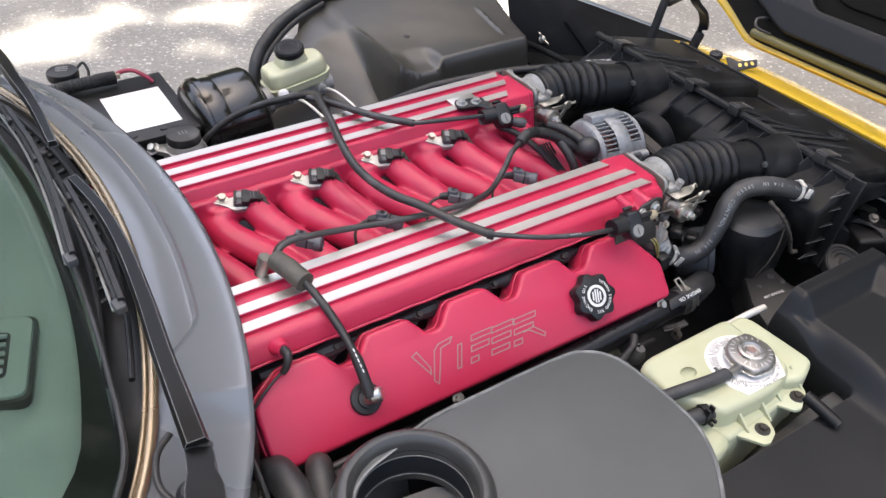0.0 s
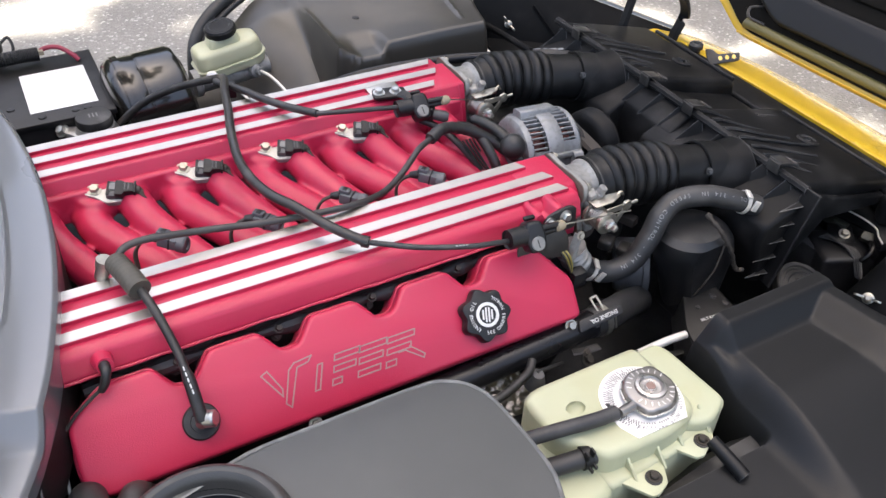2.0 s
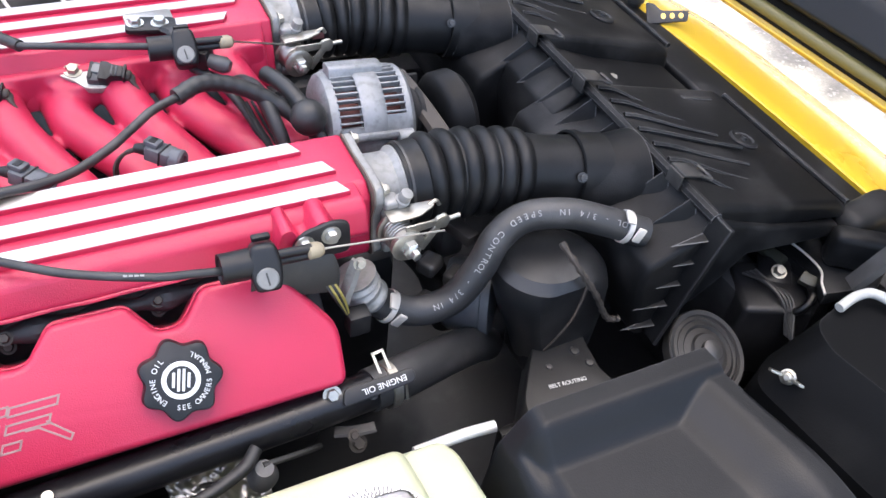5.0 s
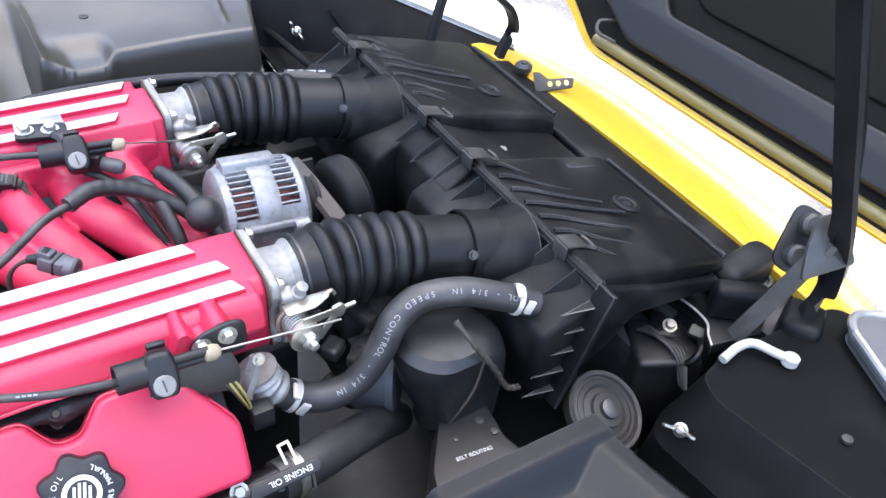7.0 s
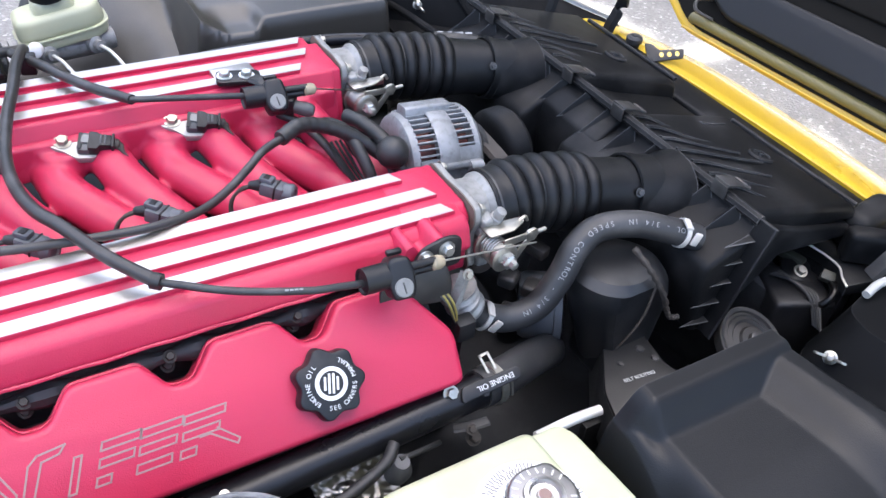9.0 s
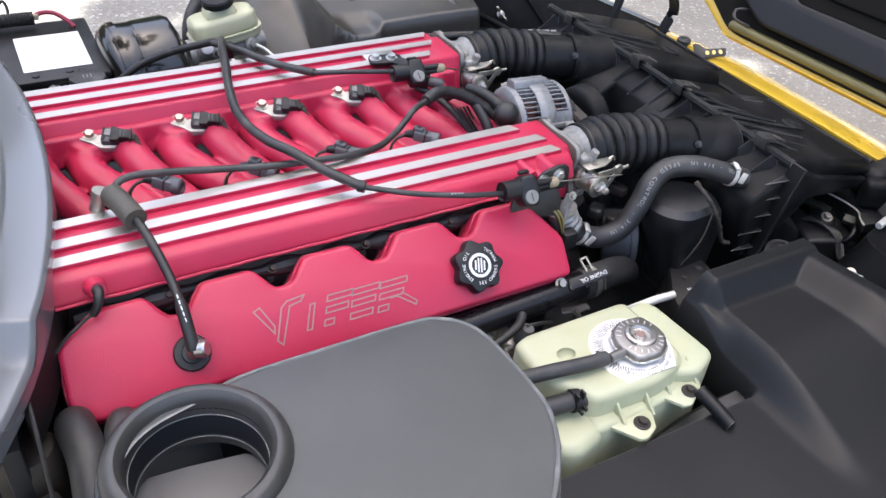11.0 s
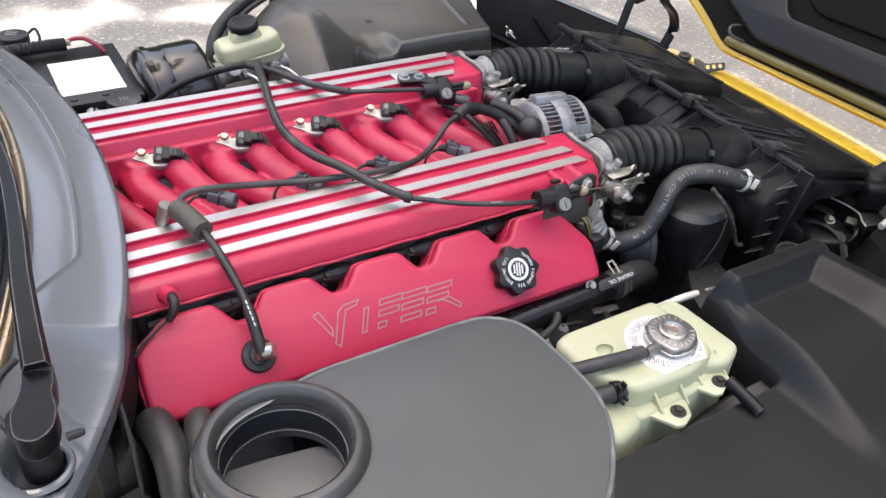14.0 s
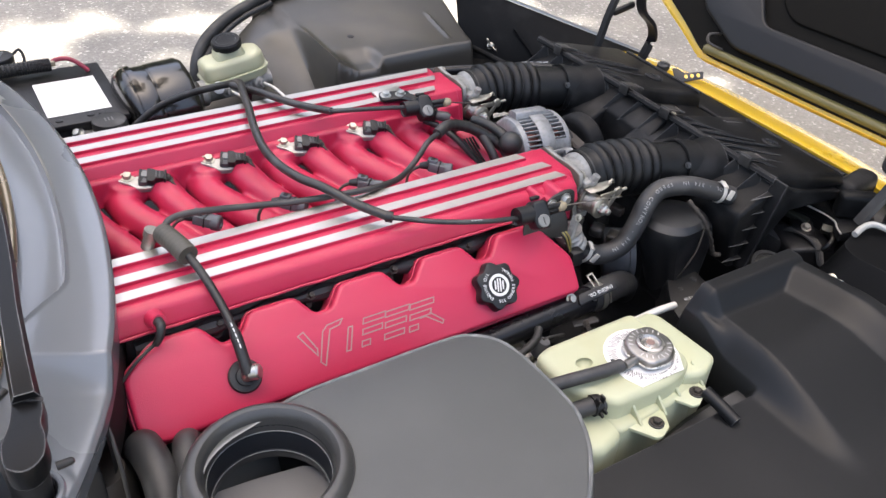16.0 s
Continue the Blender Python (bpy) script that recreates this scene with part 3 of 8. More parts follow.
def build_valve_cover():
    vc = thing("valve_cover", (-0.05, -0.34, 0.63), "red satin valve cover with a milled outline emblem", "valve cover")
    out = [(-0.352, 0.0), (0.262, 0.0), (0.266, 0.052), (0.222, 0.1145)]
    for nx in (0.126, 0.004, -0.117, -0.238):
        out += [(nx + 0.032, 0.1145), (nx + 0.010, 0.0875), (nx - 0.010, 0.0875), (nx - 0.030, 0.1145)]
    out += [(-0.322, 0.1145), (-0.365, 0.085), (-0.367, 0.02)]
    rad = [0.012, 0.010, 0.010, 0.010] + [0.007, 0.007, 0.007, 0.007] * 4 + [0.012, 0.012, 0.012]
    part("body", prism(rounded(out, rad, 3), FACE @ Matrix.Translation((0, 0, -0.055)), 0.055, 0.0060, 3, angle=50), RED, vc)
    # cast lip that stands out below the face, all round
    lip = [(u + (0.0025 if u > 0.2 else -0.0025 if u < -0.34 else 0), v + (0.0025 if v > 0.105 else -0.003 if v < 0.01 else 0.0015)) for u, v in out]
    part("lip", prism(rounded(lip, rad, 3), FACE @ Matrix.Translation((0, 0, -0.052)), 0.034, 0.0020, 2, angle=50), RED, vc)
    for u in (-0.115, 0.247):
        part("bolt", bolt_mesh(FACE @ Matrix.Translation((u, -0.008, -0.012)), 0.006, 0.006), ZINC, vc, "zinc hex bolt")
    for nx in (0.126, 0.004, -0.117, -0.238):
        part("bolt", bolt_mesh(FACE @ Matrix.Translation((nx - 0.003, 0.104, -0.050)), 0.0045, 0.006), RUST, vc, "dark rusty bolt")
    # milled outline emblem, plain shapes only: one hooked wedge, leaning slabs and a long slanting tail
    em = FACE @ Matrix.Translation((0, -0.0075, -0.0001))
    lean = 0.42

    def slab(u, v, w, h):
        return [(u, v), (u + w, v), (u + w + lean * h, v + h), (u + lean * h, v + h), (u, v)]
    shapes = [[(-0.160, 0.074), (-0.152, 0.077), (-0.141, 0.052), (-0.143, 0.044), (-0.160, 0.074)],
              [(-0.137, 0.029), (-0.142, 0.035), (-0.128, 0.070), (-0.120, 0.076), (-0.098, 0.078), (-0.104, 0.072), (-0.118, 0.070), (-0.137, 0.029)],
              slab(-0.106, 0.037, 0.006, 0.028)]
    for u0, w, n in ((-0.086, 0.026, 2), (-0.054, 0.029, 3), (-0.018, 0.030, 2)):
        base = 0.036 - (u0 + 0.086) * 0.04
        shapes.append(slab(u0 + 0.012, base + 0.027, w + 0.006, 0.0065))
        shapes.append(slab(u0 + 0.007, base + 0.014, w + 0.002, 0.0065))
        shapes.append(slab(u0 + 0.001, base, w if n == 3 else w * 0.45, 0.0065))
    shapes.append([(0.004, 0.046), (0.013, 0.046), (0.033, 0.030), (0.036, 0.034), (0.020, 0.049)])
    for s in shapes:
        part("emblem_line", ribbon(s, 0.0016, em, 0.0005), GROOVE, vc, "bare milled emblem line", smooth=False)
    return vc


valve_cover = build_valve_cover()


def build_oil_cap():
    m = FACE @ Matrix.Translation((0.124, 0.046, 0))
    out = []
    for k in range(112):
        a = 2 * math.pi * k / 112
        r = 0.0322 + 0.0030 * math.cos(7 * a + 0.6)
        out.append((r * math.cos(a), r * math.sin(a)))
    cap = part("oil_filler_cap", prism(out, m, 0.017, 0.002, 2, (0.96, 0.96), 50), PLASTIC, valve_cover, "black scalloped oil filler cap with white lettering")
    part("ring", lathe([(0.0115, 0.0), (0.0115, 0.0006), (0.0155, 0.0006), (0.0155, 0.0)], m @ Matrix.Translation((0, 0, 0.0171)), 40, caps=False), PRINT, cap, "white printed ring")
    mm = m @ Matrix.Translation((0, 0, 0.0173)) @ Matrix.Rotation(radians(75), 4, "Z")
    for v, w in ((0.006, 0.010), (0.002, 0.016), (-0.002, 0.016), (-0.006, 0.010)):
        part("print_bar", ribbon([(-w / 2, v), (w / 2, v)], 0.0022, mm, 0.0004), PRINT, cap, smooth=False)
    mt = m @ Matrix.Translation((0, 0, 0.0174))
    lettering("ENGINE OIL", mt, 0.0062, PRINT, cap, "letter", 0.0220, 222, 11.0)
    lettering("SEE OWNERS MANUAL", mt, 0.0060, PRINT, cap, "letter", 0.0225, 252, 10.2, True)
    return cap


build_oil_cap()


# ---- breather and cables ----
def build_breather():
    h = thing("crankcase_vent", (-0.238, -0.347, 0.70), "black crankcase vent hose with sleeve plugged into the valve cover", "vent hose")
    g = FACE @ Matrix.Translation((-0.236, 0.042, 0))
    part("grommet", lathe([(0.0195, 0), (0.0205, 0.003), (0.0188, 0.006), (0.012, 0.0065), (0.0115, 0.012), (0.008, 0.013)], g, 32), RUBBER, h)
    part("elbow", tube([g @ Vector((0, 0, 0.002)), g @ Vector((0, 0, 0.015)), g @ Vector((0.001, 0.004, 0.022))], 0.0075, 16), ZINC, h, "zinc plated elbow")
    part("elbow_plug", lathe([(0.0095, 0), (0.0095, 0.010), (0.0075, 0.012)], frame_of(g @ Vector((0.004, 0.002, 0.020)), (0, 0, 1), (0.75, -0.5, 0.3)), 18), BRIGHTZINC, h)
    part("hose", tube([(-0.254, -0.212, 0.821), (-0.246, -0.244, 0.807), (-0.239, -0.282, 0.786), (-0.2365, -0.312, 0.768), g @ Vector((0, 0.012, 0.024)), g @ Vector((0, 0.002, 0.023))], lambda t: 0.0052 + 0.0018 * smoothstep(0.56, 0.62, t), 16, 12), RUBBER, h)
    part("sleeve", tube([(-0.268, -0.160, 0.823), (-0.261, -0.188, 0.824), (-0.254, -0.216, 0.821)], lambda t: 0.0132 + 0.0003 * math.sin(t * 60), 20, 14), SLEEVE, h, "thick olive-grey foam sleeve")
    part("fitting", lathe([(0.008, 0), (0.008, 0.018), (0.0095, 0.018), (0.0095, 0.028)], frame_of((-0.287, -0.150, 0.800), (0, 1, 0), (0.3, -0.1, 0.9)), 16), ZINC, h, "zinc hose fitting")
    for k in range(5):
        mm = frame_of((-0.2385 + 0.0004 * k, -0.311 - 0.0050 * k, 0.7795 - 0.0044 * k), (0.05, -0.75, -0.55), (-0.15, -0.55, 0.8))
        part("print_bar", ribbon([(-0.0016, 0), (0.0016, 0)], 0.0014, mm, 0.0003), PRINT, h, smooth=False)
    solid("vacuum_hose", tube([(-0.266, -0.158, 0.824), (-0.256, -0.149, 0.831), (-0.235, -0.143, 0.831), (-0.203, -0.141, 0.826), (-0.142, -0.14, 0.815), (-0.081, -0.147, 0.809), (-0.003, -0.157, 0.808), (0.040, -0.153, 0.804), (0.080, -0.136, 0.797), (0.115, -0.112, 0.797), (0.141, -0.093, 0.802), (0.165, -0.074, 0.806), (0.197, -0.056, 0.806)], 0.0045, 14), SHEATH, "thin black vacuum hose lying over the intake runners", "hose")
    lw = thing("sensor_lead", (-0.30, -0.28, 0.70), "thin black sensor lead hanging from the plenum nipple", "sensor lead")
    part("elbow", tube([(-0.312, -0.275, 0.786), (-0.312, -0.287, 0.788), (-0.316, -0.292, 0.778), (-0.322, -0.292, 0.768)], lambda t: 0.0062 - 0.002 * t, 12), RUBBER, lw)
    part("wire", tube([(-0.321, -0.292, 0.770), (-0.334, -0.294, 0.763), (-0.357, -0.302, 0.750), (-0.3820, -0.306, 0.716), (-0.392, -0.302, 0.66), (-0.394, -0.300, 0.60)], 0.0020, 8), RUBBER, lw)


build_breather()


def build_cables():
    c = thing("throttle_cable", (-0.1, 0.0, 0.80), "black sheathed throttle cable looping over both plenums", "cable", "throttle cables")
    part("sheath", tube([(-0.25, 0.44, 0.57), (-0.186, 0.425, 0.648), (-0.132, 0.405, 0.700), (-0.085, 0.375, 0.732), (-0.045, 0.330, 0.760), (-0.020, 0.280, 0.786), (-0.024, 0.230, 0.808), (-0.036, 0.185, 0.815), (-0.049, 0.124, 0.817), (-0.064, 0.064, 0.818), (-0.076, -0.005, 0.818), (-0.077, -0.065, 0.822), (-0.068, -0.116, 0.826), (-0.050, -0.154, 0.827), (-0.024, -0.202, 0.821), (0.007, -0.244, 0.815)], 0.0064, 16), SHEATH, c)
    part("inner_sheath", tube([(0.004, -0.241, 0.8153), (0.020, -0.252, 0.8145), (0.064, -0.278, 0.812), (0.12, -0.298, 0.808), (0.150, -0.300, 0.803), (0.180, -0.299, 0.796)], 0.0036, 14), HOSE, c)
    part("end_crimp", tube([(0.002, -0.239, 0.8156), (0.009, -0.2445, 0.8152)], 0.0076, 14), RUBBER, c)
    for k in range(4):
        mm = frame_of((0.102 + 0.004 * k, -0.2953 - 0.0012 * k, 0.8132), (0.96, -0.28, -0.05), CAMSIDE)
        part("print_bar", ribbon([(-0.0008, 0), (0.0008, 0)], 0.0016, mm, 0.0003), FAINT, c, smooth=False)
    d = thing("throttle_cable", (0.06, 0.06, 0.80), "short black throttle cable clipped to the longer one", "cable", "throttle cables")
    part("sheath", tube([(-0.034, 0.245, 0.800), (-0.018, 0.207, 0.806), (-0.006, 0.176, 0.811), (0.008, 0.145, 0.812), (0.034, 0.100, 0.814), (0.062, 0.054, 0.820)], 0.0060, 14), SHEATH, d)
    part("inner_sheath", tube([(0.059, 0.059, 0.8192), (0.066, 0.052, 0.8205), (0.115, 0.038, 0.82), (0.165, 0.034, 0.814), (0.200, 0.034, 0.808)], 0.0037, 14), HOSE, d)
    part("clip", box((-0.021, 0.212, 0.800), (0.018, 0.016, 0.024), 0.002, Matrix.Rotation(radians(-15), 4, "Z")), PLASTIC, d)


build_cables()


def build_cable_bracket(near):
    b = thing("cable_bracket", (0.23, -0.29 if near else 0.04, 0.77), "black throttle cable bracket with two bolts and a tan ferrule", "cable bracket", "cable brackets")
    if near:
        p0, ax = Vector((0.180, -0.300, 0.800)), Vector((1, 0.03, -0.08)).normalized()
        pl = frame_of((0.255, -0.2795, 0.775), (1, 0.05, 0), (0, -1, 0.10))
        part("plate", prism(rounded([(-0.060, -0.030), (0.020, -0.044), (0.024, -0.022), (0.020, -0.004), (-0.050, 0.004)], 0.006, 3), pl @ Matrix.Rotation(radians(-14), 4, "X"), 0.004, 0.0008), PLATEBLACK, b, "scuffed black steel plate")
        part("bolt_tab", prism(rounded([(-0.018, -0.006), (0.036, -0.006), (0.036, 0.026), (0.022, 0.030), (-0.008, 0.024), (-0.018, 0.010)], 0.008, 4), pl, 0.005, 0.0012), PLASTIC, b)
        for u, v in ((-0.006, 0.013), (0.018, 0.017)):
            part("bolt", bolt_mesh(pl @ Matrix.Translation((u, v, 0.005)), 0.0062, 0.007), BRIGHTZINC, b, "zinc hex bolt")
        side = Vector((-0.10, -0.80, 0.55)).normalized()
    else:
        p0, ax = Vector((0.190, 0.036, 0.806)), Vector((1, -0.05, -0.02)).normalized()
        pl = frame_of((0.194, 0.086, 0.8015), (1, -0.12, 0), (0, -0.05, 1))
        part("bolt_tab", prism(rounded([(-0.028, -0.010), (0.026, -0.014), (0.028, 0.012), (-0.024, 0.018)], 0.008, 4), pl, 0.006, 0.0012), PLASTIC, b)
        part("plate", flat_bar([pl @ Vector((0.016, -0.006, 0.004)), (0.216, 0.064, 0.806), (0.220, 0.046, 0.800), (0.232, 0.030, 0.790)], 0.020, 0.004), PLATEBLACK, b, "scuffed black steel plate")
        for u, v in ((-0.016, 0.003), (0.010, 0.000)):
            part("bolt", bolt_mesh(pl @ Matrix.Translation((u, v, 0.006)), 0.0066, 0.007), BRIGHTZINC, b, "zinc hex bolt")
        side = Vector((-0.10, -0.72, 0.68)).normalized()
    m = frame_of(p0, (0, 0, 1), ax)
    part("barrel", lathe([(0.004, -0.006), (0.0100, -0.006), (0.0115, -0.008), (0.0128, -0.008), (0.0132, 0.018), (0.0110, 0.021)], m, 28), PLASTIC, b)
    c = p0 + ax * 0.029
    fwd = side.cross(ax).normalized()
    fwd = -fwd if fwd.z > 0 else fwd
    # clamp: a keyhole lobe round the barrel, with a fin above and a pale adjuster face below
    k = frame_of(c - side * 0.012, fwd, side)
    key = rounded([(-0.016, -0.010), (-0.016, 0.010), (0.000, 0.0135), (0.014, 0.0130), (0.024, 0.0100), (0.024, -0.0100), (0.014, -0.0130), (0.000, -0.0135)], 0.006, 4)
    part("housing", prism(key, k, 0.027, 0.004, 3), PLASTIC, b)
    part("fin", box(tuple(c - fwd * 0.020), (0.005, 0.006, 0.016), 0.0015, m.to_3x3().to_4x4()), PLASTIC, b)
    d = frame_of(c + fwd * 0.0125 + side * 0.0148, ax, side)
    part("adjuster_disc", lathe([(0.0092, -0.004), (0.0092, 0.0012), (0.0082, 0.0020), (0.0, 0.0020)], d, 24), CLIPGREY, b, "pale round adjuster face")
    part("adjuster_slot", box(tuple(d @ Vector((0, 0, 0.0019))), (0.0016, 0.0110, 0.0010), 0.0002, d.to_3x3().to_4x4() @ Matrix.Rotation(radians(8), 4, "Z")), STEELBLACK, b)
    for s in (-0.0035, 0.0035):
        part("rod", tube([m @ Vector((s, 0, 0.036)), m @ Vector((s, 0, 0.050)), m @ Vector((s, 0, 0.070))], 0.0042, 12, 3), PLASTIC, b)
    part("ferrule", lathe([(0.0050, 0.066), (0.0072, 0.068), (0.0072, 0.076), (0.0055, 0.080), (0.002, 0.082)], m, 18), BRASS, b, "tan nylon ferrule")
    end = (0.383, -0.287, 0.768) if near else (0.388, 0.078, 0.752)
    a = m @ Vector((0, 0, 0.078))
    part("wire", tube([a, tuple((Vector(end) + a) / 2), end], 0.0011, 8), STEEL, b, "thin steel pull wire")
    return b


build_cable_bracket(True)
build_cable_bracket(False)


def build_throttle_body(near):
    f = (lambda y: y) if near else mirror
    yc = f(-0.198)
    t = thing("throttle_assembly", (0.35, yc, 0.72), "cast aluminium throttle body with zinc lever and spring", "throttle body", "throttle bodies")
    m = frame_of((0.328, yc, 0.757), (0, 0, 1), (1, 0, 0))
    fl = rounded([(-0.047, -0.020), (-0.044, -0.048), (-0.030, -0.052), (-0.012, -0.043), (0.014, -0.044), (0.030, -0.050), (0.042, -0.044), (0.040, -0.016), (0.043, 0.020), (0.040, 0.046), (0.024, 0.050), (0.004, 0.042), (-0.020, 0.043), (-0.036, 0.050), (-0.046, 0.040)], 0.006, 3)
    part("gasket", prism([(u * 1.02, v * 1.02) for u, v in fl], m, 0.0015), GASKET, t)
    part("flange", prism(fl, m @ Matrix.Translation((0, 0, 0.0015)), 0.0085, 0.0018), CAST, t)
    part("bore", lathe([(0.039, 0.008), (0.0365, 0.013), (0.0355, 0.034), (0.0385, 0.038), (0.0400, 0.040), (0.0400, 0.043), (0.0370, 0.045), (0.037, 0.054), (0.033, 0.055)], m, 44), CAST, t)
    for u, v in ((-0.036, -0.043), (0.034, -0.041), (0.033, 0.040), (-0.036, 0.040)):
        part("bolt", bolt_mesh(m @ Matrix.Translation((u, v, 0.010)), 0.0055, 0.007), ZINC, t, "zinc hex bolt")
    # cast lugs down the open side of the flange
    for z, w, h in ((0.778, 0.016, 0.013), (0.762, 0.020, 0.014), (0.744, 0.016, 0.012), (0.727, 0.018, 0.013)):
        part("lug", box((0.345, yc - 0.046, z), (0.015, w, h), 0.0035, Matrix.Rotation(radians(12), 4, "X"), 3), CAST, t)
    for z in (0.770, 0.735):
        part("lug_bolt", bolt_mesh(frame_of((0.352, yc - 0.052, z), (0, 0, 1), (0.80, -0.55, 0.2)), 0.0042, 0.006), ZINC, t, "zinc hex bolt")
    part("idle_port", lathe([(0.0075, 0), (0.0075, 0.016), (0.0062, 0.017), (0.0060, 0.026), (0.004, 0.0265)], frame_of((0.352, yc - 0.046, 0.768), (0, 1, 0), (0.25, -0.30, 0.9)), 18), CAST, t)
    s = frame_of((0.346, yc - 0.050, 0.752), (1, 0, 0), (0.10, -1, 0.04))
    part("drum", lathe([(0.0150, 0.0), (0.0175, 0.002), (0.0175, 0.005), (0.0120, 0.007), (0.0120, 0.026), (0.0165, 0.028), (0.0170, 0.034), (0.0140, 0.036), (0.010, 0.036)], s, 32), ZINC, t, "zinc spring drum")
    bm = bmesh.new()
    tube([s @ Vector((0.0142 * math.cos(a), 0.0142 * math.sin(a), 0.008 + 0.0034 * a / (2 * math.pi))) for a in (k * math.pi / 5 for k in range(55))], 0.0014, 8, 2, bm=bm)
    part("spring", bm, STEEL, t, "coiled return spring")
    part("nut", lathe([(0.0090, 0.036), (0.0090, 0.043), (0.0070, 0.045), (0.0052, 0.0455), (0.0050, 0.051), (0.003, 0.052)], s, 6), BRIGHTZINC, t, "bright hex nut")
    tip = Vector((0.037, 0.016))
    # forked lever: two flat arms that meet in a rounded tip with a pin
    for a, z in ((Vector((-0.002, 0.017)), 0.030), (Vector((0.014, -0.010)), 0.0305)):
        d = (tip - a).normalized()
        n = Vector((-d.y, d.x)) * 0.0038
        part("lever_arm", prism([tuple(a - n * 1.3), tuple(tip - n), tuple(tip + n), tuple(a + n * 1.3)], s @ Matrix.Translation((0, 0, z)), 0.0022, 0.0006), ZINC, t)
    part("lever_tip", prism(rounded([tuple(tip + Vector(q)) for q in ((-0.008, -0.006), (0.004, -0.009), (0.009, 0.0), (0.004, 0.008), (-0.008, 0.006))], 0.004, 4), s @ Matrix.Translation((0, 0, 0.029)), 0.0045, 0.001), ZINC, t)
    part("lever_pin", lathe([(0.0025, 0), (0.0025, 0.013), (0.0015, 0.014)], frame_of(s @ Vector((tip.x + 0.006, tip.y, 0.031)), (0, 0, 1), (1, 0.1, 0.0)), 12), ZINC, t)
    sp = frame_of((0.352, yc - 0.062, 0.775), (1, 0.0, 0.10), (-0.10, 0.10, 1))
    part("stop_plate", prism(rounded([(-0.016, -0.010), (0.012, -0.012), (0.030, -0.004), (0.032, 0.004), (0.014, 0.008), (-0.016, 0.010)], 0.003, 3), sp, 0.0022, 0.0006), ZINC, t, "thin zinc stop plate")
    part("stop_hook", tube([sp @ Vector((0.026, 0.000, 0.001)), sp @ Vector((0.034, 0.001, 0.003)), sp @ Vector((0.037, 0.001, -0.003))], 0.0020, 8, 4), ZINC, t)
    return t


build_throttle_body(True)
build_throttle_body(False)


# ---- air intake ----
BELLOWS = mat("satin_black_rubber", (0.006727, 0.0069, 0.007331), 0.44, 0.0, 0.3, 80, 0.25, 600, dust=0.03, spec=0.27)


def build_bellows(y0, y1, z1):
    h = thing("intake_bellows", (0.45, (y0 + y1) / 2, 0.70), "black ribbed rubber intake hose between throttle and air box", "intake hose", "intake hoses")
    path = [(0.370, y0, 0.757), (0.43, y0 - 0.002, 0.757), (0.49, y0 * 0.6 + y1 * 0.4, 0.751), (0.545, y0 * 0.25 + y1 * 0.75, z1 + 0.008), (0.600, y1, z1)]

    def rad(t):
        if t < 0.10:
            return 0.0420 + 0.0012 * smoothstep(0.06, 0.10, t)
        if t < 0.58:
            u = (t - 0.10) / 0.48
            return 0.0392 + 0.0085 * abs(math.sin(u * 6 * math.pi)) ** 0.6 * (1 - 0.25 * smoothstep(0.75, 1.0, u))
        return 0.0405 - 0.0012 * smoothstep(0.58, 0.70, t) + 0.0025 * smoothstep(0.855, 0.87, t)
    part("hose", tube(path, rad, 40, 36), BELLOWS, h)
    p = curve_points(path, 36)

    def band(q, w, r, name, material, label):
        i = int(q * len(p))
        return part(name, lathe([(r - 0.003, 0), (r, 0.0006), (r, w - 0.0006), (r - 0.003, w)], frame_of(p[i], (0, 0, 1), p[i + 2] - p[i]), 44, caps=False), material, h, label)
    band(0.015, 0.004, 0.0432, "lip", STEELBLACK, "pale worn lip")
    band(0.825, 0.011, 0.0445, "clamp", BELLOWS, "black band clamp")
    i = int(0.83 * len(p))
    out = (Vector((-0.2, -0.75, 0.45)) - (p[i + 2] - p[i]).normalized() * 0.0).normalized()
    part("clamp_screw", bolt_mesh(frame_of(p[i + 2] + out * 0.0445, (1, 0, 0), out), 0.0038, 0.004), STEELBLACK, h)
    i = int(0.07 * len(p))
    part("paint_mark", box(tuple(p[i] + Vector((0, -0.0425, 0.0045))), (0.015, 0.0010, 0.008), 0.0004, Matrix.Rotation(radians(-6), 4, "X")), REDMARK, h, "faded red paint mark")
    return h


build_bellows(-0.198, -0.222, 0.735)
build_bellows(mirror(-0.198), 0.098, 0.738)


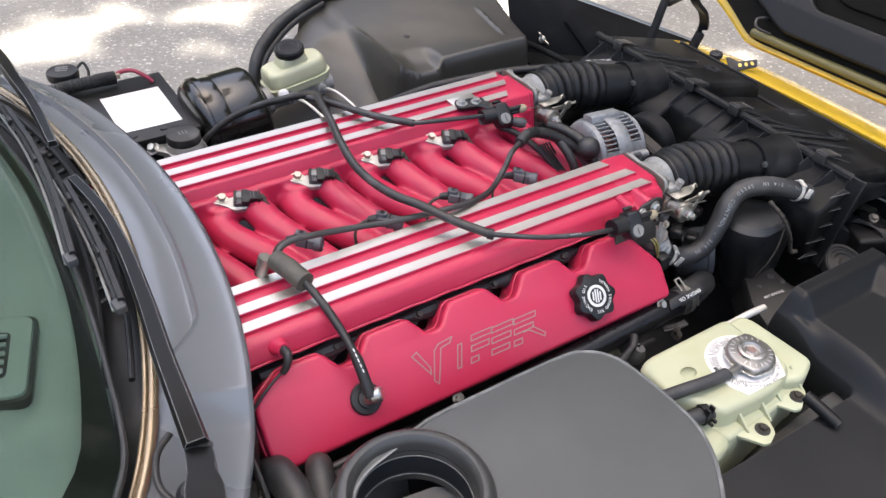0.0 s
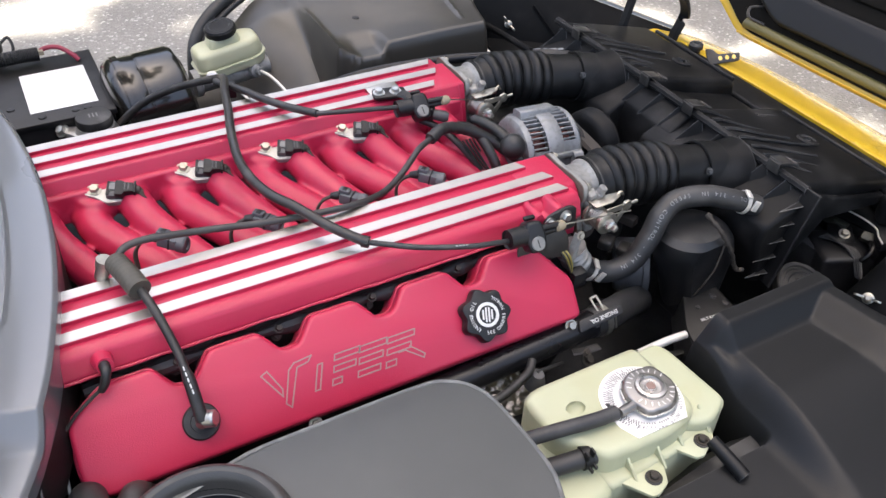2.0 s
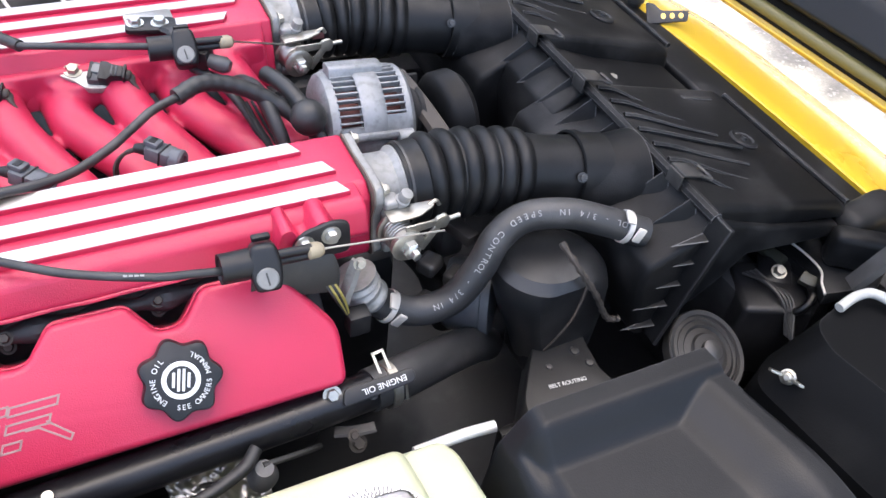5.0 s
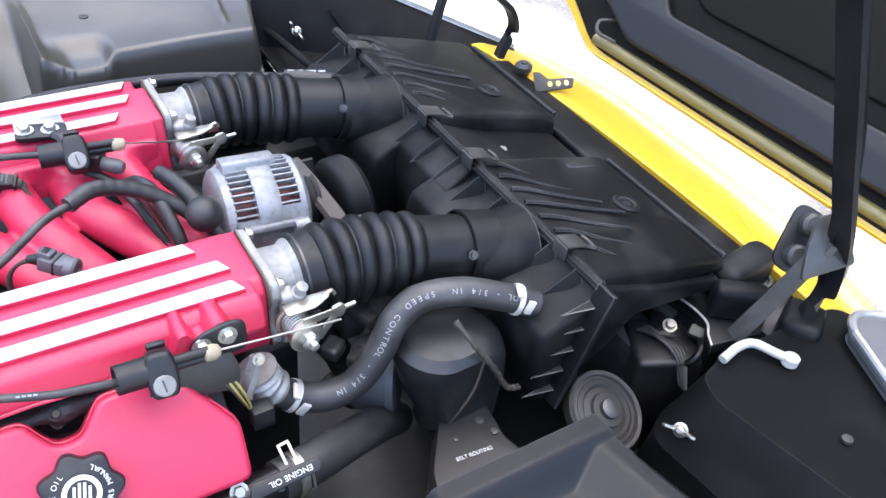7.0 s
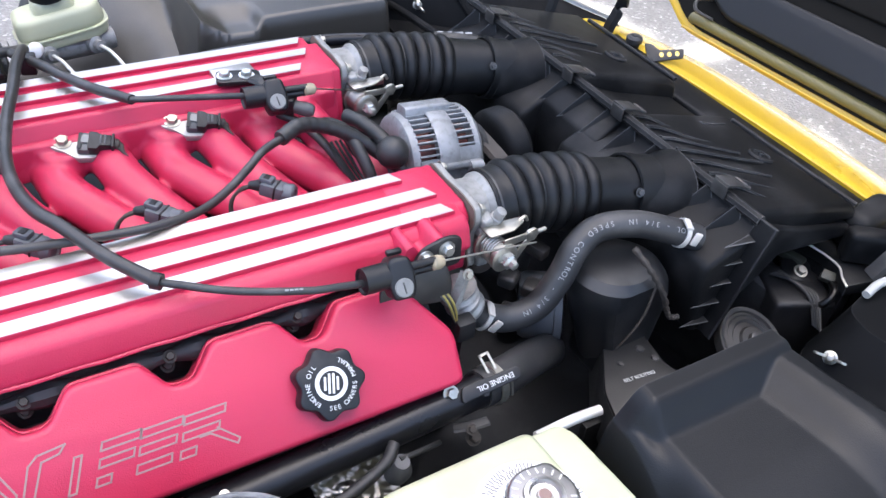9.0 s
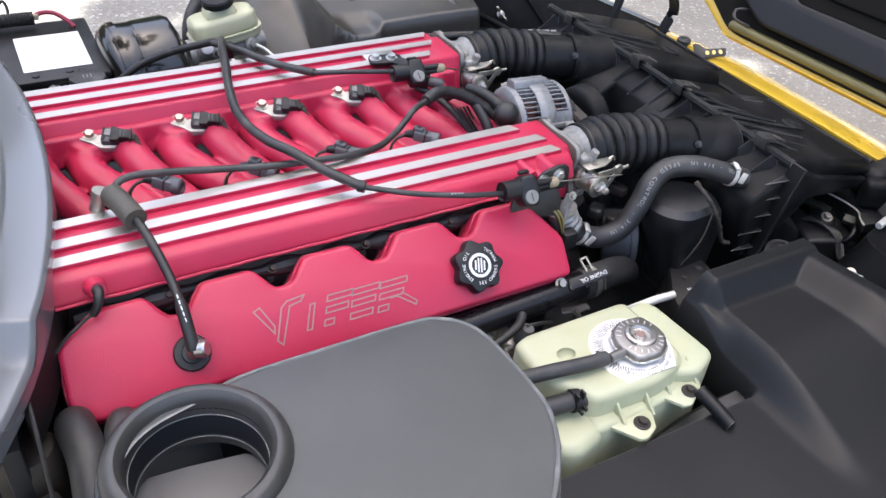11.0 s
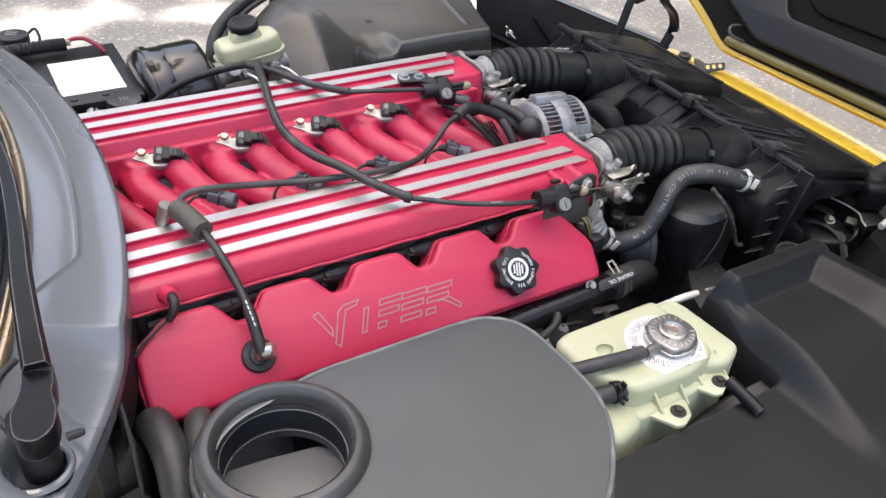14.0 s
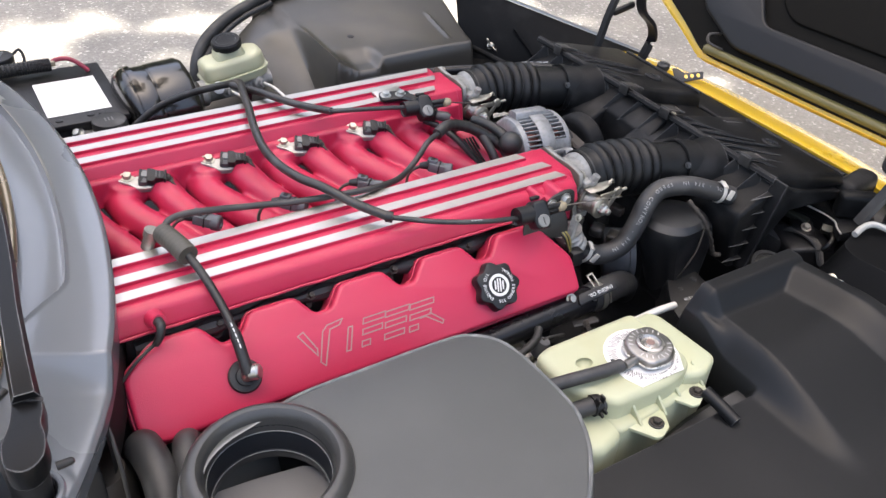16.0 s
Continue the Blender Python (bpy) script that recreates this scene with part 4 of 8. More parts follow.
def build_air_box():
    b = thing("air_cleaner_box", (0.72, -0.04, 0.59), "dusty black plastic air cleaner box with ribbed lid and spring clips", "air cleaner")

    def across(prof, ya, yb, bevel, name, segs=3):
        m = Matrix(((1, 0, 0, 0), (0, 0, -1, ya), (0, 1, 0, 0), (0, 0, 0, 1)))
        return part(name, prism(prof, m, ya - yb, bevel, segs), DUSTY, b)
    # two chambers behind the seam, joined by a neck
    across([(0.590, 0.60), (0.570, 0.690), (0.576, 0.716), (0.598, 0.727), (0.638, 0.743), (0.655, 0.758), (0.655, 0.60)], 0.262, 0.008, 0.009, "chamber")
    across([(0.596, 0.605), (0.578, 0.690), (0.584, 0.716), (0.604, 0.726), (0.643, 0.741), (0.658, 0.755), (0.658, 0.60)], -0.070, -0.360, 0.008, "chamber")
    across([(0.618, 0.61), (0.604, 0.700), (0.612, 0.730), (0.648, 0.757), (0.655, 0.758), (0.655, 0.61)], 0.012, -0.110, 0.006, "chamber_neck")
    for y, z in ((-0.224, 0.733), (0.096, 0.736)):
        part("inlet_neck", tube([(0.568, y + 0.002, z + 0.002), (0.590, y, z), (0.612, y - 0.002, z - 0.003), (0.640, y - 0.004, z - 0.006)], lambda t: 0.0395 + 0.010 * t ** 1.5, 40, 8), DUSTY, b, "flared round inlet neck")
    # lid with two raised halves and a sunken channel between
    across([(0.645, 0.598), (0.650, 0.750), (0.760, 0.708), (0.885, 0.674), (0.886, 0.655), (0.800, 0.664), (0.742, 0.670), (0.716, 0.640), (0.685, 0.614)], 0.275, -0.345, 0.006, "lid")
    across([(0.652, 0.70), (0.655, 0.762), (0.745, 0.740), (0.872, 0.708), (0.893, 0.694), (0.898, 0.64), (0.80, 0.60)], 0.272, 0.018, 0.009, "lid_panel")
    across([(0.652, 0.70), (0.655, 0.760), (0.745, 0.738), (0.874, 0.706), (0.895, 0.692), (0.896, 0.674), (0.80, 0.690), (0.72, 0.70)], -0.092, -0.338, 0.009, "lid_panel")
    rail = [(0.643, 0.270, 0.766), (0.648, 0.0, 0.766), (0.654, -0.356, 0.761)]
    part("rail", tube(rail, 0.0070, 8, 6, squash=0.85), DUSTY, b, "raised seam rail")
    # wedge gussets behind the rail
    def wedge(name, pts):
        bm = bmesh.new()
        v = [bm.verts.new(p) for p in pts]
        for f in ((0, 1, 3), (0, 3, 2), (1, 0, 2), (1, 2, 3)):
            bm.faces.new([v[i] for i in f])
        part(name, bm, DUSTY, b, smooth=False)
    for k in range(13):
        y = 0.245 - 0.047 * k
        xr = 0.640 + 0.018 * (0.2 - y)
        wedge("gusset", [(xr + 0.004, y - 0.004, 0.768), (xr + 0.001, y - 0.016, 0.741), (xr + 0.001, y + 0.012, 0.741), (xr - 0.040, y + 0.006, 0.727)])
    # wedges on the end wall
    for k in range(5):
        q = Vector((0.650, -0.357, 0.742)).lerp(Vector((0.618, -0.361, 0.630)), k / 4)
        wedge("gusset", [tuple(q + Vector((0.004, -0.011, 0.0))), tuple(q + Vector((0.004, 0.003, 0.003))), tuple(q + Vector((0.004, 0.003, -0.006))), tuple(q + Vector((-0.045, 0.002, -0.005)))])
    part("end_flange", prism([(0.658, 0.764), (0.652, 0.766), (0.606, 0.612), (0.612, 0.606)], Matrix(((1, 0, 0, 0), (0, 0, -1, -0.352), (0, 1, 0, 0), (0, 0, 0, 1))), 0.028, 0.001, 1), DUSTY, b, "moulded end flange")
    part("end_wall_edge", tube([(0.656, -0.352, 0.762), (0.650, -0.361, 0.735), (0.625, -0.366, 0.65), (0.612, -0.364, 0.612)], 0.005, 8), DUSTY, b)
    # louvre ridges across both lid halves
    for ya, n in ((0.250, 7), (-0.110, 7)):
        for k in range(n):
            y = ya - 0.029 * k
            L = 0.115 - 0.012 * abs(k - 3)
            part("louvre", tube([(0.668, y, 0.7585), (0.690, y - 0.006, 0.7545), (0.668 + L * 0.7, y - 0.024, 0.7405), (0.668 + L * 1.15, y - 0.038, 0.7285)], lambda t: 0.0038 * (1 - 0.4 * t), 6, 5), DUSTY, b)
    for x, y in ((0.812, 0.090), (0.824, -0.214)):
        part("knob", lathe([(0.019, -0.004), (0.019, 0.004), (0.017, 0.006), (0.012, 0.0062), (0.011, 0.0045), (0.005, 0.0045), (0.004, 0.008), (0.002, 0.008)], Matrix.Translation((x, y, 0.7215 if y > 0 else 0.7165)) @ Matrix.Rotation(radians(14), 4, "Y"), 32), DUSTY, b, "round moulded boss")
    part("lid_edge", tube([(0.893, 0.255, 0.700), (0.896, 0.030, 0.698)], 0.004, 8), DUSTY, b)
    part("lid_edge", tube([(0.895, -0.100, 0.696), (0.898, -0.330, 0.694)], 0.004, 8), DUSTY, b)
    part("cast_mark", box((0.825, -0.120, 0.7185), (0.052, 0.007, 0.002), 0.0008, Matrix.Rotation(radians(14), 4, "Y")), DUSTY, b)
    part("channel_bolt", bolt_mesh(Matrix.Translation((0.757, -0.030, 0.7045)), 0.007, 0.005), ZINC, b, "zinc bolt")
    part("bolt_tab", box((0.745, -0.030, 0.7015), (0.045, 0.034, 0.005), 0.002, Matrix.Rotation(radians(18), 4, "Y")), DUSTY, b)
    for y in (0.198, 0.0, -0.108, -0.295):
        x = 0.6435 + 0.018 * (0.2 - y)
        rot = Matrix.Rotation(radians(15), 4, "Y")
        cl = part("spring_clip", box((x + 0.006, y, 0.7765), (0.030, 0.024, 0.0025), 0.0008, rot), STEELBLACK, b, "worn steel spring clip")
        part("clip_hook", tube([(x + 0.020, y - 0.010, 0.772), (x + 0.030, y - 0.012, 0.768), (x + 0.033, y, 0.766), (x + 0.030, y + 0.011, 0.768)], 0.0022, 8), STEELBLACK, cl)
        part("clip_leg", box((x - 0.009, y, 0.770), (0.0025, 0.022, 0.018), 0.0006), STEELBLACK, cl)
    # lower duct and front trough up to the bumper
    across([(0.900, 0.60), (0.905, 0.668), (0.985, 0.655), (0.985, 0.60)], 0.27, -0.335, 0.008, "front_duct")
    part("duct_end", box((0.940, -0.335, 0.655), (0.10, 0.045, 0.06), 0.016, Matrix.Rotation(radians(8), 4, "Z"), 3), DUSTY, b)
    return b


build_air_box()


def build_cruise_hose():
    h = thing("breather_hose", (0.45, -0.29, 0.66), "grey-black rubber breather hose with white print and zinc clamps", "hose")
    path = [(0.318, -0.278, 0.688), (0.338, -0.284, 0.674), (0.366, -0.291, 0.667), (0.398, -0.295, 0.677), (0.425, -0.292, 0.708), (0.445, -0.285, 0.737), (0.475, -0.281, 0.752), (0.520, -0.290, 0.752), (0.560, -0.305, 0.742), (0.600, -0.320, 0.728)]
    part("hose", tube(path, 0.0158, 24, 10), HOSE, h)
    part("outlet", tube([(0.300, -0.272, 0.722), (0.306, -0.274, 0.705), (0.320, -0.279, 0.686)], lambda t: 0.0198 + 0.0016 * math.cos(t * 22) - 0.003 * smoothstep(0.75, 1.0, t), 24, 14), CAST, h, "cast aluminium outlet")
    part("outlet_ear", flat_bar([(0.284, -0.292, 0.715), (0.289, -0.291, 0.735), (0.297, -0.287, 0.757)], lambda t: 0.016 - 0.004 * t, 0.005), CAST, h, "cast mounting ear")
    part("outlet_bolt", bolt_mesh(frame_of((0.297, -0.291, 0.757), (1, 0, 0), (0, -0.9, 0.4)), 0.0042, 0.005), ZINC, h)
    p = curve_points(path, 10)
    n = len(p)

    def clamp(i, mat_):
        m = frame_of(p[i], (0, 0, 1), p[i + 1] - p[i])
        cl = part("spring_clamp", lathe([(0.0162, 0), (0.0175, 0.0003), (0.0175, 0.006), (0.0162, 0.0063)], m, 28, caps=False), mat_, h, "pale zinc spring clamp")
        side = (m.to_3x3().inverted() @ CAMSIDE)
        a = math.atan2(side.y, side.x)
        for d in (-0.35, 0.35):
            part("clamp_ear", box(tuple(m @ Vector((0.022 * math.cos(a + d), 0.022 * math.sin(a + d), 0.003 + d * 0.02))), (0.0035, 0.017, 0.0085), 0.001, m.to_3x3().to_4x4() @ Matrix.Rotation(a, 4, "Z") @ Matrix.Rotation(radians(40) * (1 if d > 0 else -1), 4, "Z")), mat_, cl)
    clamp(6, ALU)
    clamp(n - 7, ALU)
    # the print runs from the air box back to the engine
    text = "SPEED CONTROL - 3/4 IN"
    lens = [0.0]
    q = p[::-1]
    for a, c in zip(q, q[1:]):
        lens.append(lens[-1] + (c - a).length)

    def at(s):
        for i in range(len(q) - 1):
            if lens[i + 1] >= s:
                t = (s - lens[i]) / (lens[i + 1] - lens[i])
                return q[i].lerp(q[i + 1], t), (q[i + 1] - q[i]).normalized()
        return q[-1], (q[-1] - q[-2]).normalized()
    for start, word in ((0.026, "ROL - 3/4 IN"), (0.124, text)):
        for k, ch in enumerate(word):
            pos, d = at(start + 0.0068 * k)
            nrm = (CAMSIDE - d * CAMSIDE.dot(d)).normalized()
            if ch != " ":
                lettering(ch, frame_of(pos + nrm * 0.0160, d, nrm), 0.0086, FAINT, h, "letter")
    return h


build_cruise_hose()


def build_alternator():
    a = thing("alternator", (0.40, -0.05, 0.66), "cast aluminium alternator with cooling slots and copper windings", "alternator")
    m = frame_of((0.389, -0.050, 0.731), (0, 0, 1), (1, -0.06, -0.04)) @ Matrix.Diagonal((1, 1, 0.92, 1))
    part("winding", lathe([(0.040, -0.046), (0.046, -0.03), (0.046, 0.03), (0.040, 0.046)], m, 40), COPPER, a, "dusty copper windings")
    part("centre_band", lathe([(0.0600, -0.014), (0.0618, -0.011), (0.0618, 0.013), (0.0600, 0.016), (0.050, 0.016), (0.050, -0.014)], m, 56, caps=False), ALTCAST, a)
    part("rear_shell", lathe([(0.020, -0.056), (0.048, -0.055), (0.0550, -0.050), (0.0568, -0.044), (0.0570, -0.040), (0.050, -0.040)], m, 56), ALTCAST, a)
    part("front_shell", lathe([(0.050, 0.040), (0.0590, 0.040), (0.0595, 0.047), (0.0560, 0.052), (0.040, 0.058), (0.020, 0.060)], m, 56), ALTCAST, a)
    for k in range(44):
        t = 2 * math.pi * k / 44
        deg = (math.degrees(t) + 180) % 360 - 180
        for z0, r, lo, hi in ((-0.0275, 0.0560, -150, 62), (0.0275, 0.0570, -150, 52)):
            if lo < deg < hi:
                mm = m @ Matrix.Rotation(t, 4, "Z") @ Matrix.Translation((r, 0, z0))
                part("fin", prism([(-0.004, -0.0013), (0.0036, -0.0011), (0.0036, 0.0011), (-0.004, 0.0013)], mm @ Matrix.Translation((0, 0, -0.0140)), 0.028, 0.0005, 1), ALTCAST, a)
    # solid skirt on the open side below the slots, with its ledge and lugs
    for z0, z1, lo in ((-0.042, -0.013, 62), (0.015, 0.042, 52)):
        bm = bmesh.new()
        rows = []
        for k in range(13):
            t = radians(lo + 120 * k / 12)
            mm = m @ Matrix.Rotation(t, 4, "Z")
            rows.append([bm.verts.new(mm @ Vector((r, 0, z))) for r, z in ((0.051, z0), (0.0605, z0), (0.0605, z1), (0.051, z1))])
        for p, q in zip(rows, rows[1:]):
            for i in range(4):
                bm.faces.new((p[i], p[(i + 1) % 4], q[(i + 1) % 4], q[i]))
        bm.faces.new(rows[0])
        bm.faces.new(rows[-1][::-1])
        part("skirt", bm, ALTCAST, a)
    led = m @ Matrix.Rotation(radians(72), 4, "Z")
    part("ledge", box(tuple(led @ Vector((0.0615, 0, -0.004))), (0.011, 0.008, 0.086), 0.0025, led.to_3x3().normalized().to_4x4()), ALTCAST, a)
    for z in (-0.038, 0.036):
        part("ledge_lug", lathe([(0.0085, -0.010), (0.0085, 0.008), (0.006, 0.010)], led @ Matrix.Translation((0.064, 0.004, z)), 18), ALTCAST, a)
    for t in (radians(-12), radians(165)):
        mm = m @ Matrix.Rotation(t, 4, "Z") @ Matrix.Translation((0.0625, 0, 0))
        part("ear", prism(rounded([(-0.012, -0.014), (0.006, -0.011), (0.006, 0.011), (-0.012, 0.014)], 0.004, 3), mm @ Matrix.Translation((0, 0, -0.042)), 0.066, 0.003), ALTCAST, a)
    for t in (radians(35), radians(80)):
        mm = m @ Matrix.Rotation(t, 4, "Z") @ Matrix.Translation((0.040, 0, -0.058))
        part("bolt", bolt_mesh(mm @ Matrix.Rotation(math.pi, 4, "X"), 0.0050, 0.006), ZINC, a)
    part("rear_cap", lathe([(0.030, 0.0), (0.030, -0.010), (0.026, -0.014), (0.0, -0.014)], m @ Matrix.Translation((0.004, 0.012, -0.056)), 32), PLUGGREY, a, "grey rear cap")
    part("pulley", lathe([(0.010, 0.055), (0.026, 0.060), (0.030, 0.062), (0.027, 0.066), (0.030, 0.070), (0.027, 0.074), (0.030, 0.078), (0.012, 0.080)], m, 32), DARK, a)
    return a


ALTCAST = mat("grey_cast_alternator", (0.225, 0.232, 0.238), 0.48, 0.4, 0.35, 420, 0.9, 700, dust=0.5, dust_color=(0.10, 0.10, 0.098))
build_alternator()


def build_harness():
    w = thing("wiring_harness", (0.28, -0.03, 0.72), "black taped wiring harness with rubber boot at the alternator", "wiring harness")
    part("loom", tube([(0.190, -0.059, 0.806), (0.215, -0.047, 0.809), (0.240, -0.043, 0.803), (0.270, -0.047, 0.790), (0.300, -0.060, 0.770), (0.33, -0.085, 0.745), (0.36, -0.12, 0.70)], lambda t: 0.0088 + 0.0003 * math.sin(t * 90), 16, 10), RUBBER, w)
    part("loom", tube([(0.262, 0.010, 0.765), (0.270, -0.012, 0.780), (0.279, -0.045, 0.783), (0.287, -0.081, 0.757), (0.292, -0.10, 0.72)], 0.0078, 14), RUBBER, w)
    part("boot", tube([(0.295, -0.006, 0.782), (0.303, -0.030, 0.785), (0.312, -0.058, 0.782), (0.318, -0.082, 0.773), (0.320, -0.092, 0.766)], lambda t: 0.0088 + 0.004 * smoothstep(0.50, 0.9, t), 20, 12), RUBBER, w, "black rubber terminal boot")
    part("boot_ball", lathe([(0.0195 * math.sin(math.pi * k / 14) + 0.0001, -0.0195 * math.cos(math.pi * k / 14)) for k in range(15)], Matrix.Translation((0.318, -0.084, 0.772)), 24), RUBBER, w)
    part("loom", tube([(0.225, 0.040, 0.775), (0.245, 0.020, 0.768), (0.262, -0.010, 0.755), (0.275, -0.045, 0.735), (0.29, -0.08, 0.70)], 0.0055, 12), RUBBER, w)
    for k in range(5):
        part("wire", tube([(0.262 + 0.006 * k, -0.02, 0.760), (0.270 + 0.007 * k, -0.045, 0.742 - 0.003 * k), (0.285 + 0.004 * k, -0.075, 0.715)], 0.0018, 6), RUBBER, w)
    s = thing("map_sensor", (0.235, 0.045, 0.765), "black pressure sensor plugged below the cable bracket", "sensor")
    part("body", box((0.232, 0.040, 0.788), (0.032, 0.022, 0.022), 0.004, Matrix.Rotation(radians(-35), 4, "Z")), PLASTIC, s)
    part("plug", lathe([(0.008, 0), (0.009, 0.018), (0.006, 0.024)], frame_of((0.243, 0.030, 0.786), (0, 0, 1), (0.8, -0.6, -0.1)), 16), PLUG, s)
    y = thing("sensor_loom", (0.285, -0.300, 0.70), "short wire loom with yellow tracers below the cable bracket", "wiring")
    for k, mm in enumerate((RUBBER, YELLOWWIRE, RUBBER, YELLOWWIRE)):
        part("wire", tube([(0.262 + 0.0026 * k, -0.286, 0.746), (0.267 + 0.0026 * k, -0.300, 0.738), (0.274 + 0.002 * k, -0.303, 0.722), (0.284, -0.302, 0.70)], 0.0014, 8), mm, y)
    part("connector", box((0.292, -0.304, 0.695), (0.022, 0.018, 0.026), 0.003), PLASTIC, y)


YELLOWWIRE = mat("yellow_wire", (0.26, 0.21, 0.05), 0.5)
build_harness()


def build_front_drive():
    d = thing("belt_drive", (0.48, -0.05, 0.60), "dark pulleys and belt in front of the engine", "belt drive")
    part("pulley", lathe([(0.0, 0.0), (0.040, 0.0), (0.050, 0.004), (0.054, 0.010), (0.054, 0.030), (0.048, 0.038), (0.020, 0.040)], frame_of((0.482, -0.050, 0.712), (0, 0, 1), (1, 0.08, 0.04)), 40), DUSTY, d, "dark rounded idler cover")
    part("pulley", lathe([(0.02, 0), (0.075, 0.003), (0.075, 0.028), (0.02, 0.030)], frame_of((0.470, -0.060, 0.60), (0, 0, 1), (1, 0, 0)), 40), DARK, d)
    part("strap", flat_bar([(0.452, -0.004, 0.752), (0.456, -0.035, 0.749), (0.462, -0.075, 0.741), (0.468, -0.112, 0.728), (0.472, -0.150, 0.700)], 0.026, 0.005), STRAPBROWN, d, "brown-grey stamped strap")
    part("belt", box((0.486, -0.108, 0.66), (0.026, 0.006, 0.16), 0.001, Matrix.Rotation(radians(8), 4, "X")), RUBBER, d)
    part("belt", box((0.486, 0.030, 0.65), (0.026, 0.006, 0.14), 0.001, Matrix.Rotation(radians(-6), 4, "X")), RUBBER, d)
    part("bracket", box((0.440, -0.15, 0.665), (0.03, 0.12, 0.05), 0.008), STEELBLACK, d)
    part("bracket_rib", box((0.440, -0.215, 0.690), (0.018, 0.050, 0.016), 0.004, Matrix.Rotation(radians(20), 4, "Z")), STRAPBROWN, d)
    for x, y, z in ((0.40, -0.235, 0.668), (0.425, -0.250, 0.655), (0.385, -0.262, 0.640)):
        part("lump", box((x, y, z), (0.026, 0.022, 0.018), 0.005, Matrix.Rotation(radians(35), 4, "Z"), 3), STEELBLACK, d, "dark casting lump")
    t = thing("pump_housing", (0.53, -0.30, 0.58), "black moulded pump housing beside the belt drive", "pump housing")
    bm = bmesh.new()
    rings = []
    for r, z, dx in ((0.020, 0.716, -0.012), (0.040, 0.712, -0.010), (0.051, 0.703, -0.008), (0.0565, 0.690, -0.004), (0.057, 0.676, 0.0), (0.054, 0.645, 0.006), (0.046, 0.600, 0.016), (0.040, 0.560, 0.022)):
        ring = []
        for k in range(40):
            a = 2 * math.pi * k / 40
            x, y = r * 1.12 * math.cos(a), r * math.sin(a)
            cut = -0.040 - 0.35 * (z - 0.640) * 0.3
            ring.append(bm.verts.new((0.508 + dx + x, -0.302 + max(y, cut) + 0.04 * x * (y < cut), z)))
        rings.append(ring)
    for p, q in zip(rings, rings[1:]):
        for k in range(40):
            bm.faces.new((p[k], p[(k + 1) % 40], q[(k + 1) % 40], q[k]))
    bm.faces.new(rings[0])
    part("cup", bm, PUMPBLACK, t, sharp=28)
    part("foot", box((0.52, -0.30, 0.57), (0.07, 0.06, 0.05), 0.01), PLASTIC, t)
    part("strap", tube([(0.492, -0.325, 0.752), (0.502, -0.345, 0.735), (0.514, -0.352, 0.716), (0.530, -0.356, 0.690), (0.545, -0.354, 0.662), (0.558, -0.352, 0.644), (0.572, -0.352, 0.638)], lambda q: 0.0034 + 0.0008 * math.sin(q * 70), 8, 10), LOOM, t, "frayed brown cord")
    part("lead", tube([(0.518, -0.350, 0.706), (0.506, -0.356, 0.672), (0.492, -0.356, 0.645), (0.485, -0.35, 0.62)], 0.0016, 8), LOOM, t)
    p2 = thing("water_pump_pipe", (0.43, -0.30, 0.60), "dull grey coolant pump body under the breather hose", "pump body")
    part("body", lathe([(0.010, -0.030), (0.038, -0.028), (0.042, -0.022), (0.042, 0.014), (0.045, 0.015), (0.045, 0.024), (0.036, 0.026)], frame_of((0.452, -0.245, 0.612), (0, 0, 1), (0.75, -0.55, 0.1)), 36), PLUGGREY, p2)
    part("pipe", tube([(0.40, -0.18, 0.65), (0.43, -0.19, 0.60), (0.45, -0.20, 0.52)], 0.018, 22), DARK, p2)
    s = thing("fan_shroud", (0.50, -0.37, 0.56), "dark plastic fan shroud plate with white printed words", "fan shroud")
    m = frame_of((0.508, -0.378, 0.592), (1, -0.09, 0), (0, -0.1, 1))
    part("plate", prism(rounded([(-0.078, -0.10), (0.075, -0.10), (0.050, -0.030), (0.034, 0.004), (0.034, 0.052), (-0.022, 0.055), (-0.060, -0.010)], 0.008, 3), m, 0.006, 0.0015), FANPLATE, s)
    part("web", box((0.47, -0.39, 0.46), (0.10, 0.012, 0.20), 0.003), DUSTY, s)
    part("side_web", prism([(-0.078, -0.10), (-0.060, -0.010), (-0.022, 0.055), (-0.022, 0.050), (-0.060, -0.016)], m @ Matrix.Translation((0, 0, -0.06)), 0.06, 0.001, 1), FANPLATE, s)
    lettering("BELT ROUTING", m @ Matrix.Translation((-0.008, -0.005, 0.0062)), 0.0064, PRINT, s, "letters")
    for u, v, r in ((0.016, 0.030, 0.0045), (-0.020, 0.018, 0.003), (0.026, 0.012, 0.004)):
        part("rivet", lathe([(r * 1.3, 0.006), (r, 0.0080), (0.001, 0.0085)], m @ Matrix.Translation((u, v, 0)), 16), STEELBLACK, s)


build_front_drive()


PIPEBLACK = mat("satin_black_pipe_paint", (0.008, 0.008, 0.0095), 0.30, 0.0, 0.2, 40, 0.15, 500, spec=0.32)


